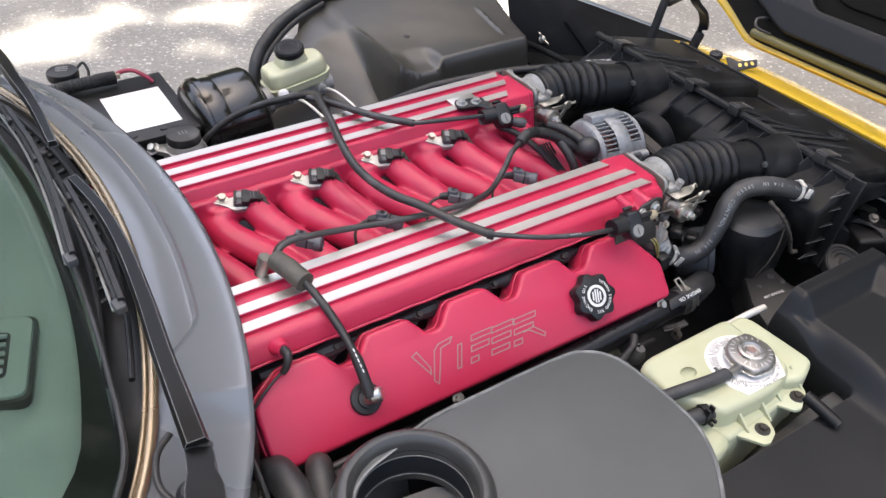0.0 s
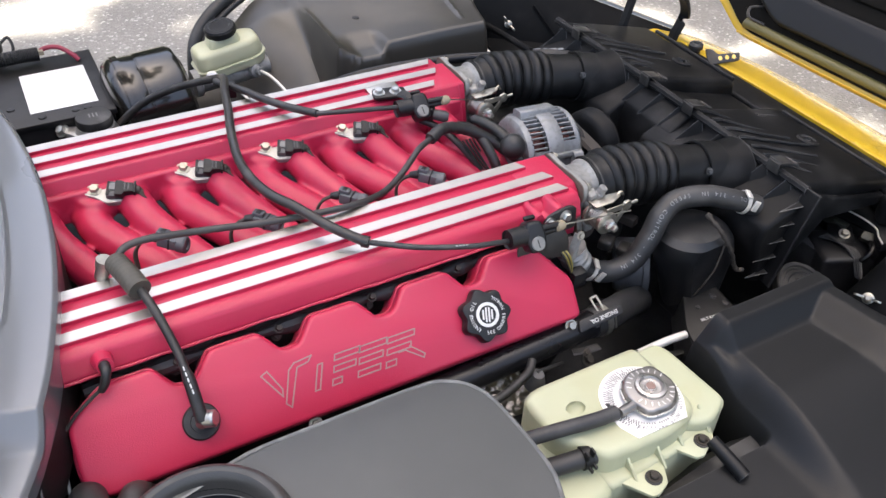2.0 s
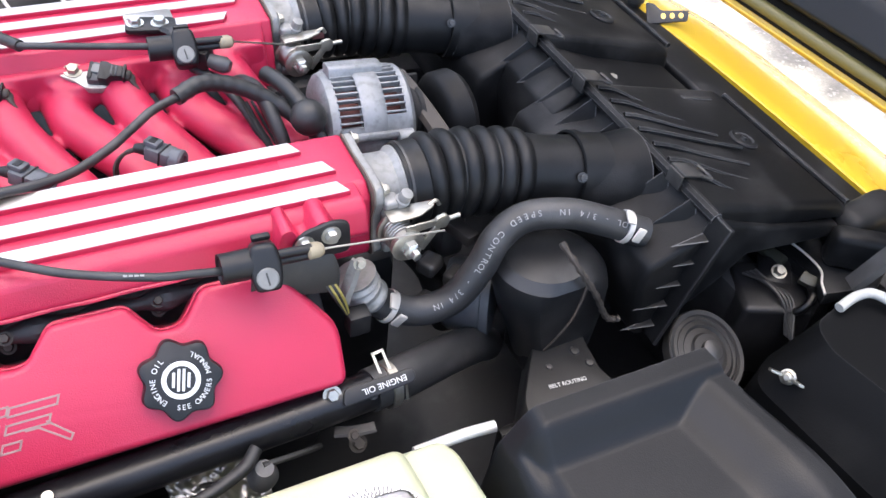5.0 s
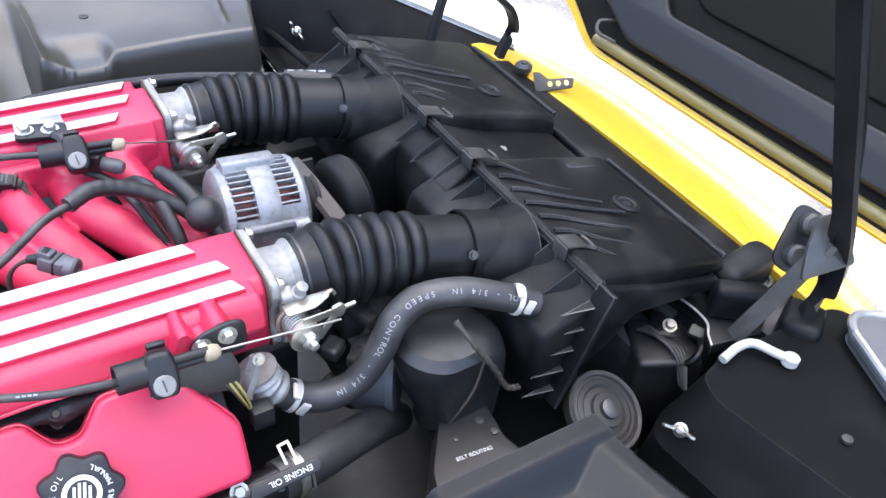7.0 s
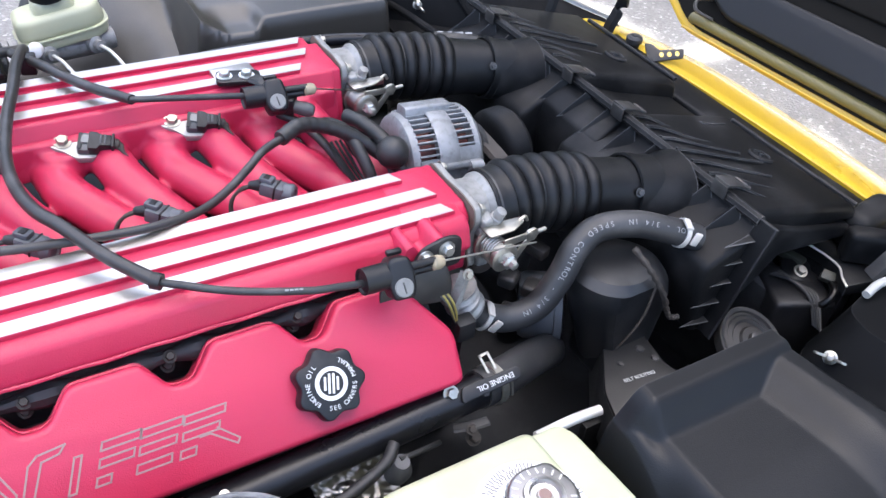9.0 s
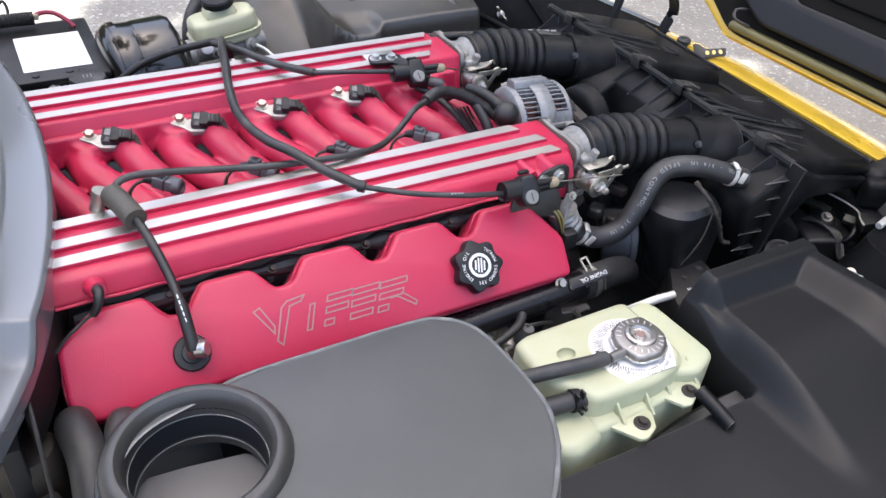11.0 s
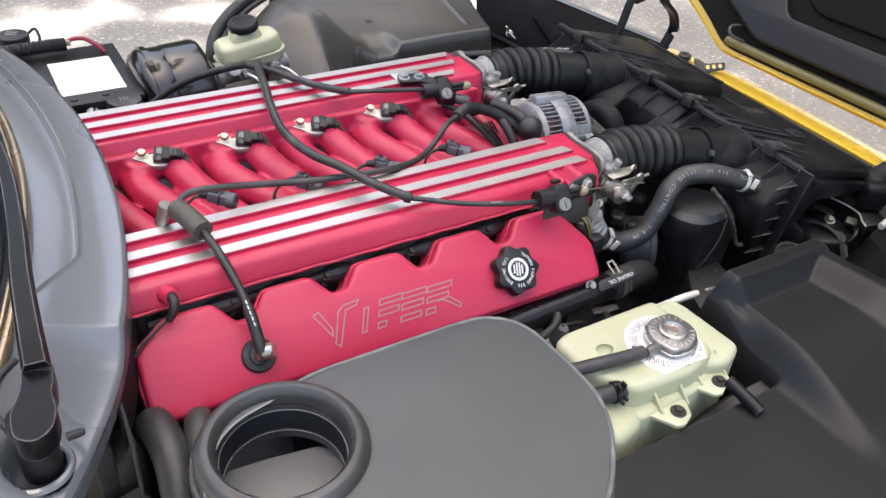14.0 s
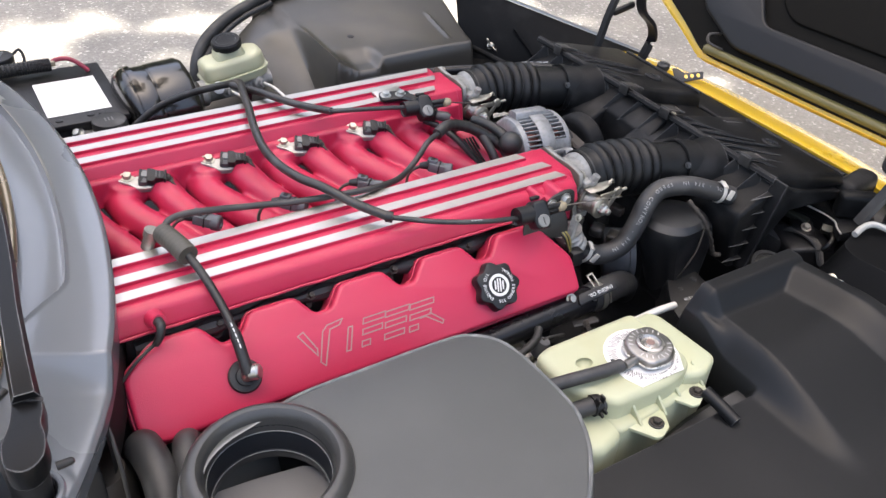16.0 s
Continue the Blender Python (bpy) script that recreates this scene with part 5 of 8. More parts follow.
def build_oil_line():
    o = thing("oil_filler_tube", (0.0, -0.37, 0.60), "gloss black oil tube with rubber hose along the valve cover", "oil tube")
    part("tube", tube([(-0.36, -0.372, 0.640), (0.0, -0.364, 0.648), (0.22, -0.358, 0.652), (0.300, -0.352, 0.650)], 0.0185, 22), PIPEBLACK, o)
    part("hose", tube([(0.285, -0.353, 0.650), (0.33, -0.343, 0.643), (0.385, -0.318, 0.618), (0.44, -0.285, 0.575), (0.48, -0.25, 0.52)], 0.0212, 24), HOSE, o, "grey rubber hose end")
    part("clamp_loop", ribbon([(-0.005, 0), (-0.005, 0.021), (0.005, 0.021), (0.005, 0)], 0.0026, frame_of((0.302, -0.352, 0.668), (0.9, 0.1, 0), (0, -0.5, 0.85)), 0.0015), ZINC, o, "zinc clamp loop")
    part("clamp", lathe([(0.0215, 0), (0.0232, 0.0005), (0.0232, 0.010), (0.0215, 0.0105)], frame_of((0.300, -0.351, 0.648), (0, 0, 1), (1, 0.15, -0.12)), 28, caps=False), ZINC, o)
    part("clamp_loop", ribbon([(-0.005, 0), (-0.005, 0.018), (0.005, 0.018), (0.005, 0)], 0.0026, frame_of((0.312, -0.372, 0.648), (0.9, 0.1, 0), (0, -0.95, 0.3)), 0.0015), ZINC, o, "zinc clamp loop")
    part("support_pin", lathe([(0.0045, 0), (0.0045, 0.045)], frame_of((0.008, -0.366, 0.640), (1, 0, 0), (0, -0.3, 0.95)), 12), STEEL, o)
    d = thing("dipstick", (0.29, -0.378, 0.66), "black dipstick grip with white printed words", "dipstick")
    m = frame_of((0.289, -0.364, 0.668), (0.97, 0.05, 0), (-0.1, -0.55, 0.8))
    part("grip", prism(rounded([(-0.036, -0.0075), (0.036, -0.0065), (0.036, 0.0065), (-0.030, 0.0085)], 0.005, 4), m, 0.008, 0.002), PLASTIC, d)
    lettering("ENGINE OIL", m @ Matrix.Translation((0.006, 0, 0.0082)) @ Matrix.Rotation(math.pi, 4, "Z"), 0.0080, PRINT, d, "letters")
    part("stem", lathe([(0.0065, -0.10), (0.0065, -0.012), (0.004, -0.010), (0.004, 0.002)], m @ Matrix.Translation((-0.006, -0.006, 0)), 14), PLASTIC, d)
    stay = part("stay", flat_bar([(0.279, -0.386, 0.640), (0.262, -0.384, 0.640), (0.244, -0.376, 0.636)], 0.012, 0.002), STEELBLACK, d, "thin steel stay")
    part("bolt", bolt_mesh(frame_of((0.258, -0.388, 0.640), (1, 0, 0), (0, -0.6, 0.8)), 0.0042, 0.004), RUST, stay)
    # heat shield and lower lines between oil tube and coolant tank

    def crumple(s, t):
        r = 0.010 * abs(noise.noise(Vector((s * 5, t * 5, 1.3)))) + 0.006 * abs(noise.noise(Vector((s * 12, t * 12, 4.3))))
        return Vector((0.088 + 0.082 * s + 0.012 * t, -0.350 - 0.050 * t - 0.5 * r, 0.632 - 0.040 * t - 0.010 * s + 0.85 * r))
    solid("heat_shield", sheet(40, 30, crumple, 0.0012), FOIL, "crumpled silver foil heat shield", "heat shield", sharp=70)
    solid("lower_hose", tube([(-0.06, -0.405, 0.66), (0.02, -0.412, 0.655), (0.09, -0.415, 0.655), (0.15, -0.40, 0.66), (0.17, -0.385, 0.665)], 0.006, 12), RUBBER, "thin black hose running under the tank edge", "hose")
    k = thing("sender_boot", (0.17, -0.385, 0.63), "black rubber sender boot below the oil tube", "sender")
    part("boot", lathe([(0.012, 0), (0.014, 0.012), (0.010, 0.022), (0.008, 0.026)], frame_of((0.17, -0.392, 0.625), (1, 0, 0), (0.1, -0.2, 0.95)), 20), PLUG, k)
    part("wire", tube([(0.172, -0.394, 0.65), (0.20, -0.388, 0.64), (0.23, -0.375, 0.62)], 0.003, 8), RUBBER, k)
    part("nut", bolt_mesh(frame_of((0.262, -0.388, 0.625), (1, 0, 0), (0, -0.6, 0.8)), 0.006, 0.008), RUST, k)


build_oil_line()


# ---- coolant tank ----
def build_tank():
    t = thing("coolant_tank", (0.2, -0.52, 0.52), "yellowed translucent plastic coolant tank with pressure cap", "coolant tank")
    top = [(0.104, -0.458), (0.104, -0.520), (0.128, -0.548), (0.142, -0.572), (0.235, -0.576), (0.284, -0.560), (0.276, -0.448), (0.124, -0.449)]
    body = part("body", prism(rounded(top, [0.018, 0.02, 0.014, 0.018, 0.022, 0.022, 0.014, 0.018], 5), Matrix.Translation((0, 0, 0.540)), 0.165, 0.014, 5, None, 40), TANK, t)
    # a real dimple moulded into the top
    dimple = bmesh.new()
    bmesh.ops.create_uvsphere(dimple, u_segments=24, v_segments=16, radius=1.0, matrix=Matrix.Translation((0.150, -0.499, 0.703)) @ Matrix.Diagonal((0.0125, 0.0098, 0.0085, 1)))
    carve(body, dimple)
    side = [(0.262, -0.447), (0.262, -0.566), (0.292, -0.578), (0.331, -0.560), (0.322, -0.462), (0.312, -0.446)]
    part("end_ledge", prism(rounded(side, [0.01, 0.01, 0.014, 0.012, 0.012, 0.012], 4), Matrix.Translation((0, 0, 0.560)), 0.130, 0.008, 4, None, 40), TANK, t)
    low = [(0.085, -0.49), (0.070, -0.575), (0.098, -0.605), (0.150, -0.590), (0.160, -0.50)]
    part("outlet_shoulder", prism(rounded(low, 0.018, 5), Matrix.Translation((0, 0, 0.530)), 0.142, 0.014, 5, None, 40), TANK, t)
    part("front_step", prism(rounded([(0.130, -0.54), (0.138, -0.590), (0.180, -0.588), (0.235, -0.584), (0.290, -0.574), (0.290, -0.54)], 0.010, 4), Matrix.Translation((0, 0, 0.545)), 0.128, 0.010, 4, None, 40), TANK, t)
    part("moulding_seam", tube([(0.1045, -0.470, 0.640), (0.1045, -0.520, 0.640), (0.1280, -0.549, 0.640)], 0.0015, 6, 4), TANK, t)
    for pts, (x, y), z, ribs in (([(0.150, -0.581), (0.175, -0.617), (0.184, -0.619), (0.202, -0.611), (0.223, -0.570), (0.228, -0.552), (0.160, -0.552)], (0.191, -0.599), 0.670, (0.170, 0.211)),
                                 ([(0.235, -0.576), (0.252, -0.601), (0.262, -0.603), (0.290, -0.587), (0.304, -0.560), (0.302, -0.550), (0.246, -0.550)], (0.273, -0.586), 0.672, (0.247, 0.288))):
        lug = part("mounting_lug", prism(rounded(pts, [0.003, 0.0025, 0.0025, 0.0025, 0.004, 0.004, 0.004], 3), Matrix.Translation((0, 0, z - 0.005)), 0.005, 0.0012), TANK, t)
        for xr in ribs:
            part("web", prism([(0, 0), (0.030, 0), (0.030, 0.024)], Matrix(((0, 0, 1, xr), (1, 0, 0, y + 0.003), (0, 1, 0, z - 0.001), (0, 0, 0, 1))), 0.004, 0.0015), TANK, lug)
        part("grommet", lathe([(0.0100, -0.001), (0.0100, 0.0014), (0.0085, 0.0020)], Matrix.Translation((x, y, z)), 24), RUBBER, lug, "black rubber washer")
        part("bolt", bolt_mesh(Matrix.Translation((x, y, z + 0.002)), 0.0056, 0.005), RUST, lug, "dark rusty flange bolt")
    cx, cy = 0.235, -0.524
    lab = [(cx - 0.008 + 0.050 * math.cos(radians(a)), cy + 0.002 + 0.049 * math.sin(radians(a))) for a in range(-35, 181, 6)]
    lab += [(0.178, -0.545), (0.188, -0.567), (0.257, -0.568)]
    part("label", prism(lab, Matrix.Translation((0, 0, 0.7048)), 0.0008, 0), WHITE, t, "white warning label round the cap", smooth=False)
    ml = Matrix.Translation((cx - 0.006, cy, 0.7057))
    rnd = random.Random(8)
    for r, n, w in ((0.0458, 84, 0.0026), (0.0424, 90, 0.0015), (0.0396, 84, 0.0022), (0.0368, 76, 0.0014)):
        bars = []
        for k in range(n):
            a = 360 * k / n
            if rnd.random() < 0.2 or (r > 0.038 and 225 < a < 350):
                continue
            bars.append(ribbon([(-w / 2, 0), (w / 2, 0.0005 * rnd.uniform(-1, 1))], 0.0012, ml @ Matrix.Rotation(radians(a), 4, "Z") @ Matrix.Translation((r, 0, 0)), 0.0003))
        part("small_print", merged(bars), INK, t, "ring of small grey print", smooth=False)
    part("print_block", ribbon([(-0.0436, 0.003), (-0.0436, 0.011)], 0.0050, ml, 0.0003), BLACKINK, t, "black printed block", smooth=False)
    lettering("SYSTEM UNDER PRESSURE", ml, 0.0058, INK, t, "letter", 0.0425, 345, 6.0)
    m = Matrix.Translation((cx, cy, 0.703))
    part("neck", lathe([(0.023, 0), (0.024, 0.002), (0.021, 0.004), (0.021, 0.012)], m, 32), TANK, t)
    part("neck_band", lathe([(0.0225, 0.002), (0.0240, 0.003), (0.0240, 0.012), (0.0225, 0.013)], m, 36, caps=False), CAPMETAL, t, "crimped metal neck band")
    out = []
    for k in range(96):
        a = 2 * math.pi * k / 96
        r = 0.0325 + 0.0045 * max(0.0, math.cos(2 * a - 1.75)) ** 6 + 0.0003 * math.cos(24 * a)
        out.append((r * math.cos(a), r * math.sin(a)))
    cap = part("pressure_cap", prism(out, m @ Matrix.Translation((0, 0, 0.009)), 0.0105, 0.0032, 3, (0.95, 0.95), 50), CAPMETAL, t, "dark steel pressure cap with stamped letters")
    part("cap_rim", tube([(cx + 1.0 * p[0], cy + p[1], 0.7135) for p in out[::4]] + [(cx + out[0][0], cy + out[0][1], 0.7135)], 0.0011, 8, 3), BRIGHTZINC, cap, "bright rolled rim")
    part("cap_centre", lathe([(0.0190, 0), (0.0178, 0.0036), (0.0140, 0.0042), (0.0122, 0.0008), (0.0075, 0.0006), (0.0062, 0.0030), (0.0, 0.0034)], m @ Matrix.Translation((0, 0, 0.0190)), 40, caps=False), CAPBRIGHT, cap, "worn bright centre dome")
    part("rivet", lathe([(0.0058, 0.0), (0.0050, 0.0012), (0.0, 0.0014)], m @ Matrix.Translation((0, 0, 0.0219)), 20, caps=False), CAPRUST, cap, "rusty brown centre rivet")
    for k in range(22):
        if k in (9, 10, 20, 21):
            continue
        mm = m @ Matrix.Rotation(2 * math.pi * k / 22 + 0.4, 4, "Z") @ Matrix.Translation((0.0252, 0, 0.0196))
        part("stamp", ribbon([(-0.0022, 0.0008 * (k % 3 - 1)), (0.0020, 0)], 0.0013, mm, 0.0003), STAMP, cap, smooth=False)
    part("overflow_hose", tube([(0.180, -0.5325, 0.7165), (0.168, -0.532, 0.7170), (0.149, -0.531, 0.718), (0.103, -0.523, 0.717), (0.050, -0.512, 0.711), (0.0, -0.50, 0.70)], 0.0086, 18), HOSE, t, "black overflow hose")
    part("neck_spout", lathe([(0.0060, 0), (0.0060, 0.026)], frame_of((0.210, -0.531, 0.7145), (0, 0, 1), (-1.0, -0.12, 0.03)), 14), CAPMETAL, t)
    part("outlet_hose", tube([(0.138, -0.553, 0.690), (0.112, -0.550, 0.690), (0.080, -0.543, 0.686), (0.040, -0.533, 0.68), (0.0, -0.52, 0.67)], 0.0112, 18), HOSE, t, "black outlet hose")
    cl = part("spring_clamp", lathe([(0.0118, 0), (0.0136, 0.0004), (0.0136, 0.011), (0.0118, 0.0114)], frame_of((0.133, -0.5525, 0.690), (0, 0, 1), (-1, 0.12, 0)), 24, caps=False), PLASTIC, t, "black spring clamp")
    for d in (-0.006, 0.006):
        part("clamp_ear", box((0.126 + d * 0.6, -0.5595, 0.705 + d * 0.2), (0.003, 0.008, 0.010), 0.0008), PLASTIC, cl)
        part("clamp_ear", box((0.127 + d * 0.4, -0.5665, 0.690 + d * 0.3), (0.003, 0.010, 0.005), 0.0008), PLASTIC, cl)
    return t


CAPBRIGHT = mat("worn_bright_steel", (0.46, 0.44, 0.42), 0.28, 0.95, 0.25, 120, 0.3, 600)
CAPMETAL = mat("dull_cap_metal", (0.30, 0.287, 0.272), 0.34, 0.9, 0.25, 120, 0.3, 600, dust=0.2, dust_color=(0.16, 0.14, 0.12))
STAMP = mat("stamped_grey", (0.62, 0.61, 0.59), 0.4, 0.6)
CAPRUST = mat("rusty_cap_rivet", (0.20, 0.13, 0.11), 0.5, 0.2)
build_tank()


# ---- cover with round duct ----
def build_duct_cover():
    c = thing("duct_cover", (-0.15, -0.58, 0.36), "charcoal moulded plastic cover with a round open duct", "duct cover")
    out = rounded([(-0.20, -0.432), (-0.345, -0.46), (-0.37, -0.60), (-0.33, -0.74), (-0.04, -0.735), (0.058, -0.615), (0.045, -0.432)], [0.02, 0.07, 0.06, 0.05, 0.07, 0.06, 0.07], 9)
    cx, cy, r0 = -0.275, -0.514, 0.066
    n = len(out)
    bm = bmesh.new()
    # top plate with a round hole, matched ring by ring
    seg = 96
    inner = [Vector((cx + r0 * math.cos(2 * math.pi * k / seg), cy + r0 * math.sin(2 * math.pi * k / seg), 0)) for k in range(seg)]

    def edge_hit(a):
        d = Vector((math.cos(a), math.sin(a)))
        best = None
        for i in range(n):
            p, q = Vector(out[i]) - Vector((cx, cy)), Vector(out[(i + 1) % n]) - Vector((cx, cy))
            e = q - p
            det = d.x * -e.y + e.x * d.y
            if abs(det) < 1e-12:
                continue
            s = (p.x * -e.y + e.x * p.y) / det
            u = (d.x * p.y - d.y * p.x) / det
            if s > 0 and -1e-6 <= u <= 1 + 1e-6 and (best is None or s > best):
                best = s
        return Vector((cx, cy)) + d * best
    rows = []
    for k in range(seg):
        a = 2 * math.pi * k / seg
        e = edge_hit(a)
        o = Vector((e.x, e.y, 0))
        c0 = Vector((cx, cy, 0))
        dirv = (o - c0).normalized()
        rows.append([Vector((inner[k].x, inner[k].y, 0.765)), Vector((*(o - dirv * 0.010).xy, 0.765)), Vector((*(o - dirv * 0.004).xy, 0.7635)), Vector((*(o - dirv * 0.001).xy, 0.760)), Vector((*o.xy, 0.754)), Vector((*o.xy, 0.728)), Vector((*(o + dirv * 0.004).xy, 0.726)), Vector((*(o + dirv * 0.004).xy, 0.716)), Vector((*(o - dirv * 0.002).xy, 0.714)), Vector((*(o - dirv * 0.01).xy, 0.60)), Vector((*(o - dirv * 0.02).xy, 0.40))])
    vs = [[bm.verts.new(v) for v in r] for r in rows]
    for k in range(seg):
        a, b = vs[k], vs[(k + 1) % seg]
        for j in range(len(a) - 1):
            bm.faces.new((a[j], b[j], b[j + 1], a[j + 1]))
    part("lid", bm, LIDGREY, c, sharp=40)
    m = Matrix.Translation((cx, cy, 0.755))
    part("duct_ring", lathe([(0.061, -0.045), (0.0625, 0.002), (0.0635, 0.012), (0.0662, 0.0185), (0.0700, 0.0218), (0.0745, 0.0222), (0.0790, 0.0200), (0.0828, 0.0155), (0.0850, 0.009), (0.0856, 0.0), (0.0858, -0.005), (0.0888, -0.006), (0.0902, -0.009), (0.0902, -0.014), (0.088, -0.03)], m, 72, caps=False), RINGRUBBER, c, "dark rubber duct ring")
    part("duct_wall", lathe([(0.0590, -0.034), (0.0612, -0.032), (0.0618, -0.006), (0.0626, -0.004), (0.0626, 0.004)], m, 64, caps=False), DUCTWALL, c, "dark moulded duct wall")
    for r, z in ((0.0620, -0.0050), (0.0600, -0.0335)):
        part("pale_line", tube([m @ Vector((r * math.cos(k * math.pi / 16), r * math.sin(k * math.pi / 16), z)) for k in range(33)], 0.0006, 6, 3), CLIPGREY, c, "thin pale line round the duct wall")
    part("duct_chamber", lathe([(0.0612, -0.031), (0.078, -0.032), (0.080, -0.150), (0.0, -0.150)], m, 48, caps=False), PLASTIC, c)
    # the floor plate stops short, so the black chamber shows beyond it
    part("duct_floor", prism([(-0.350, -0.462), (-0.320, -0.463), (-0.278, -0.466), (-0.224, -0.474), (-0.203, -0.489), (-0.198, -0.520), (-0.210, -0.560), (-0.250, -0.590), (-0.310, -0.590), (-0.345, -0.560)], Matrix.Translation((0, 0, 0.692)), 0.006, 0.002), DUCTFLOOR, c, "grey duct floor ending short of the dark far side")
    part("rim_bead", tube([(*(Vector((cx, cy)) + (Vector(p) - Vector((cx, cy))) * 0.985), 0.7628) for p in out[::3]] + [(*(Vector((cx, cy)) + (Vector(out[0]) - Vector((cx, cy))) * 0.985), 0.7628)], 0.0026, 8, 3), RIMGREY, c, "paler scuffed rim bead")
    part("tab", prism(rounded([(-0.035, -0.438), (0.005, -0.438), (0.0, -0.428), (-0.030, -0.428)], 0.003, 3), Matrix.Translation((0, 0, 0.750)), 0.006, 0.001), LIDGREY, c)
    return c


RIMGREY = mat("scuffed_rim_plastic", (0.10, 0.102, 0.10), 0.55, 0.0, 0.4, 160, 0.6, 500, dust=0.5, dust_color=(0.24, 0.24, 0.235))
RINGRUBBER = mat("worn_ring_rubber", (0.036, 0.0355, 0.034), 0.32, 0.0, 0.3, 40, 0.3, 500, dust=0.10)
DUCTWALL = mat("dark_duct_wall", (0.011, 0.0125, 0.0155), 0.6, 0.0, 0.2, 60, 0.2, 600, spec=0.2)
DUCTFLOOR = mat("grey_duct_floor", (0.13, 0.13, 0.131), 0.6, 0.0, 0.2, 60, 0.2, 500)
build_duct_cover()


def build_cowl_side_hoses():
    g = "hoses beside the cowl"
    for k, (pts, r, lab) in enumerate((
            ([(-0.365, -0.335, 0.66), (-0.366, -0.37, 0.695), (-0.362, -0.41, 0.690), (-0.366, -0.455, 0.665), (-0.372, -0.50, 0.62), (-0.375, -0.53, 0.56)], 0.020, "thick grey-black heater hose beside the cowl"),
            ([(-0.310, -0.355, 0.65), (-0.322, -0.378, 0.690), (-0.330, -0.405, 0.692), (-0.342, -0.45, 0.67), (-0.352, -0.495, 0.62), (-0.356, -0.52, 0.56)], 0.016, "grey-black heater hose with faint print beside the cowl"))):
        solid("heater_hose", tube(pts, r, 22), HOSE, lab, "hose", g)
    for dz, y in ((0.0, -0.372), (0.010, -0.380), (0.004, -0.388)):
        solid("spark_lead", tube([(-0.345, y, 0.655 + dz), (-0.31, y - 0.004, 0.675 + dz), (-0.27, y - 0.006, 0.678 + dz), (-0.22, y, 0.66 + dz)], 0.0042, 10), HOSE, "thin grey ignition lead beneath the valve cover", "ignition lead", "ignition leads")
    b = thing("relay_box", (-0.415, -0.47, 0.60), "dark plastic relay box under the cowl edge", "relay box")
    part("body", box((-0.418, -0.455, 0.610), (0.066, 0.080, 0.09), 0.014, Matrix.Rotation(radians(18), 4, "Z"), 4), HOSE, b)
    part("lid", box((-0.418, -0.455, 0.652), (0.070, 0.084, 0.014), 0.006, Matrix.Rotation(radians(18), 4, "Z"), 4), HOSE, b)
    part("pump_body", lathe([(0.030, -0.05), (0.034, -0.02), (0.034, 0.03), (0.026, 0.042), (0.0, 0.046)], Matrix.Translation((-0.415, -0.365, 0.640)), 28), RUST, b, "brown rounded housing")
    part("strap", tube([(-0.398, -0.375, 0.770), (-0.398, -0.42, 0.735), (-0.400, -0.44, 0.68)], 0.0022, 8), RUBBER, b)


build_cowl_side_hoses()


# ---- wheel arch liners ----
# brown base and dust hold grime plus a painted warm reflection
SHELL = mat("weathered_liner_warm_sheen", (0.036, 0.033, 0.028), 0.38, 0.0, 0.35, 14, 0.3, 400, dust=0.30, dust_color=(0.16, 0.135, 0.10), spec=0.60, rough_vary=0.18, worn=0.4)


def build_liner_near():
    def outer(y):
        """The slanting front edge of the pocket."""
        return min(0.650, 0.560 + 0.20 * max(0.0, -0.480 - y))

    def fn(s, t):
        y = -0.448 - 0.30 * t / 0.65 if t < 0.65 else -0.748 - 0.62 * (t - 0.65) / 0.35
        xr = outer(y)
        x = 0.02 + 0.335 * s / 0.4 if s < 0.4 else 0.355 + (xr + 0.014 - 0.355) * (s - 0.4) / 0.6
        back, right, left = -0.472 - y, xr - x, x - 0.355
        lip = lambda d, w: 1 - smoothstep(0.016, 0.016 + w, d)
        rim = max(lip(back, 0.034), 0.75 * lip(right, 0.050) * smoothstep(-1.05, -0.80, y), (1 - smoothstep(0.004, 0.024, left)) * smoothstep(-0.565, -0.495, y)) if left >= 0 else 0
        z = 0.660 + 0.046 * smoothstep(-0.78, -0.58, y) * smoothstep(-0.01, 0.03, left) + 0.028 * rim
        z -= 0.10 * (1 - smoothstep(-0.012, -0.003, left)) * smoothstep(-0.618, -0.604, y)
        z -= 0.14 * (1 - smoothstep(-0.012, 0.0, back))
        z -= 0.14 * (1 - smoothstep(-0.013, 0.0, right))
        z -= 0.45 * smoothstep(-0.80, -1.45, y) ** 2
        z += 0.003 * noise.noise(Vector((x * 5, y * 5, 0.7)))
        return Vector((x, y, z))
    w = thing("wheel_arch_liner", (0.32, -0.9, 0.40), "charcoal moulded wheel arch liner with a raised rim beside the engine", "wheel liner", "wheel arch liners")
    part("panel", sheet(150, 190, fn, 0.004), LINER, w, sharp=60)
    part("stiffening_rib", tube([(0.281, -0.592, 0.676), (0.283, -0.607, 0.673), (0.2855, -0.625, 0.669), (0.288, -0.643, 0.664)], 0.0085, 16), LINER, w)


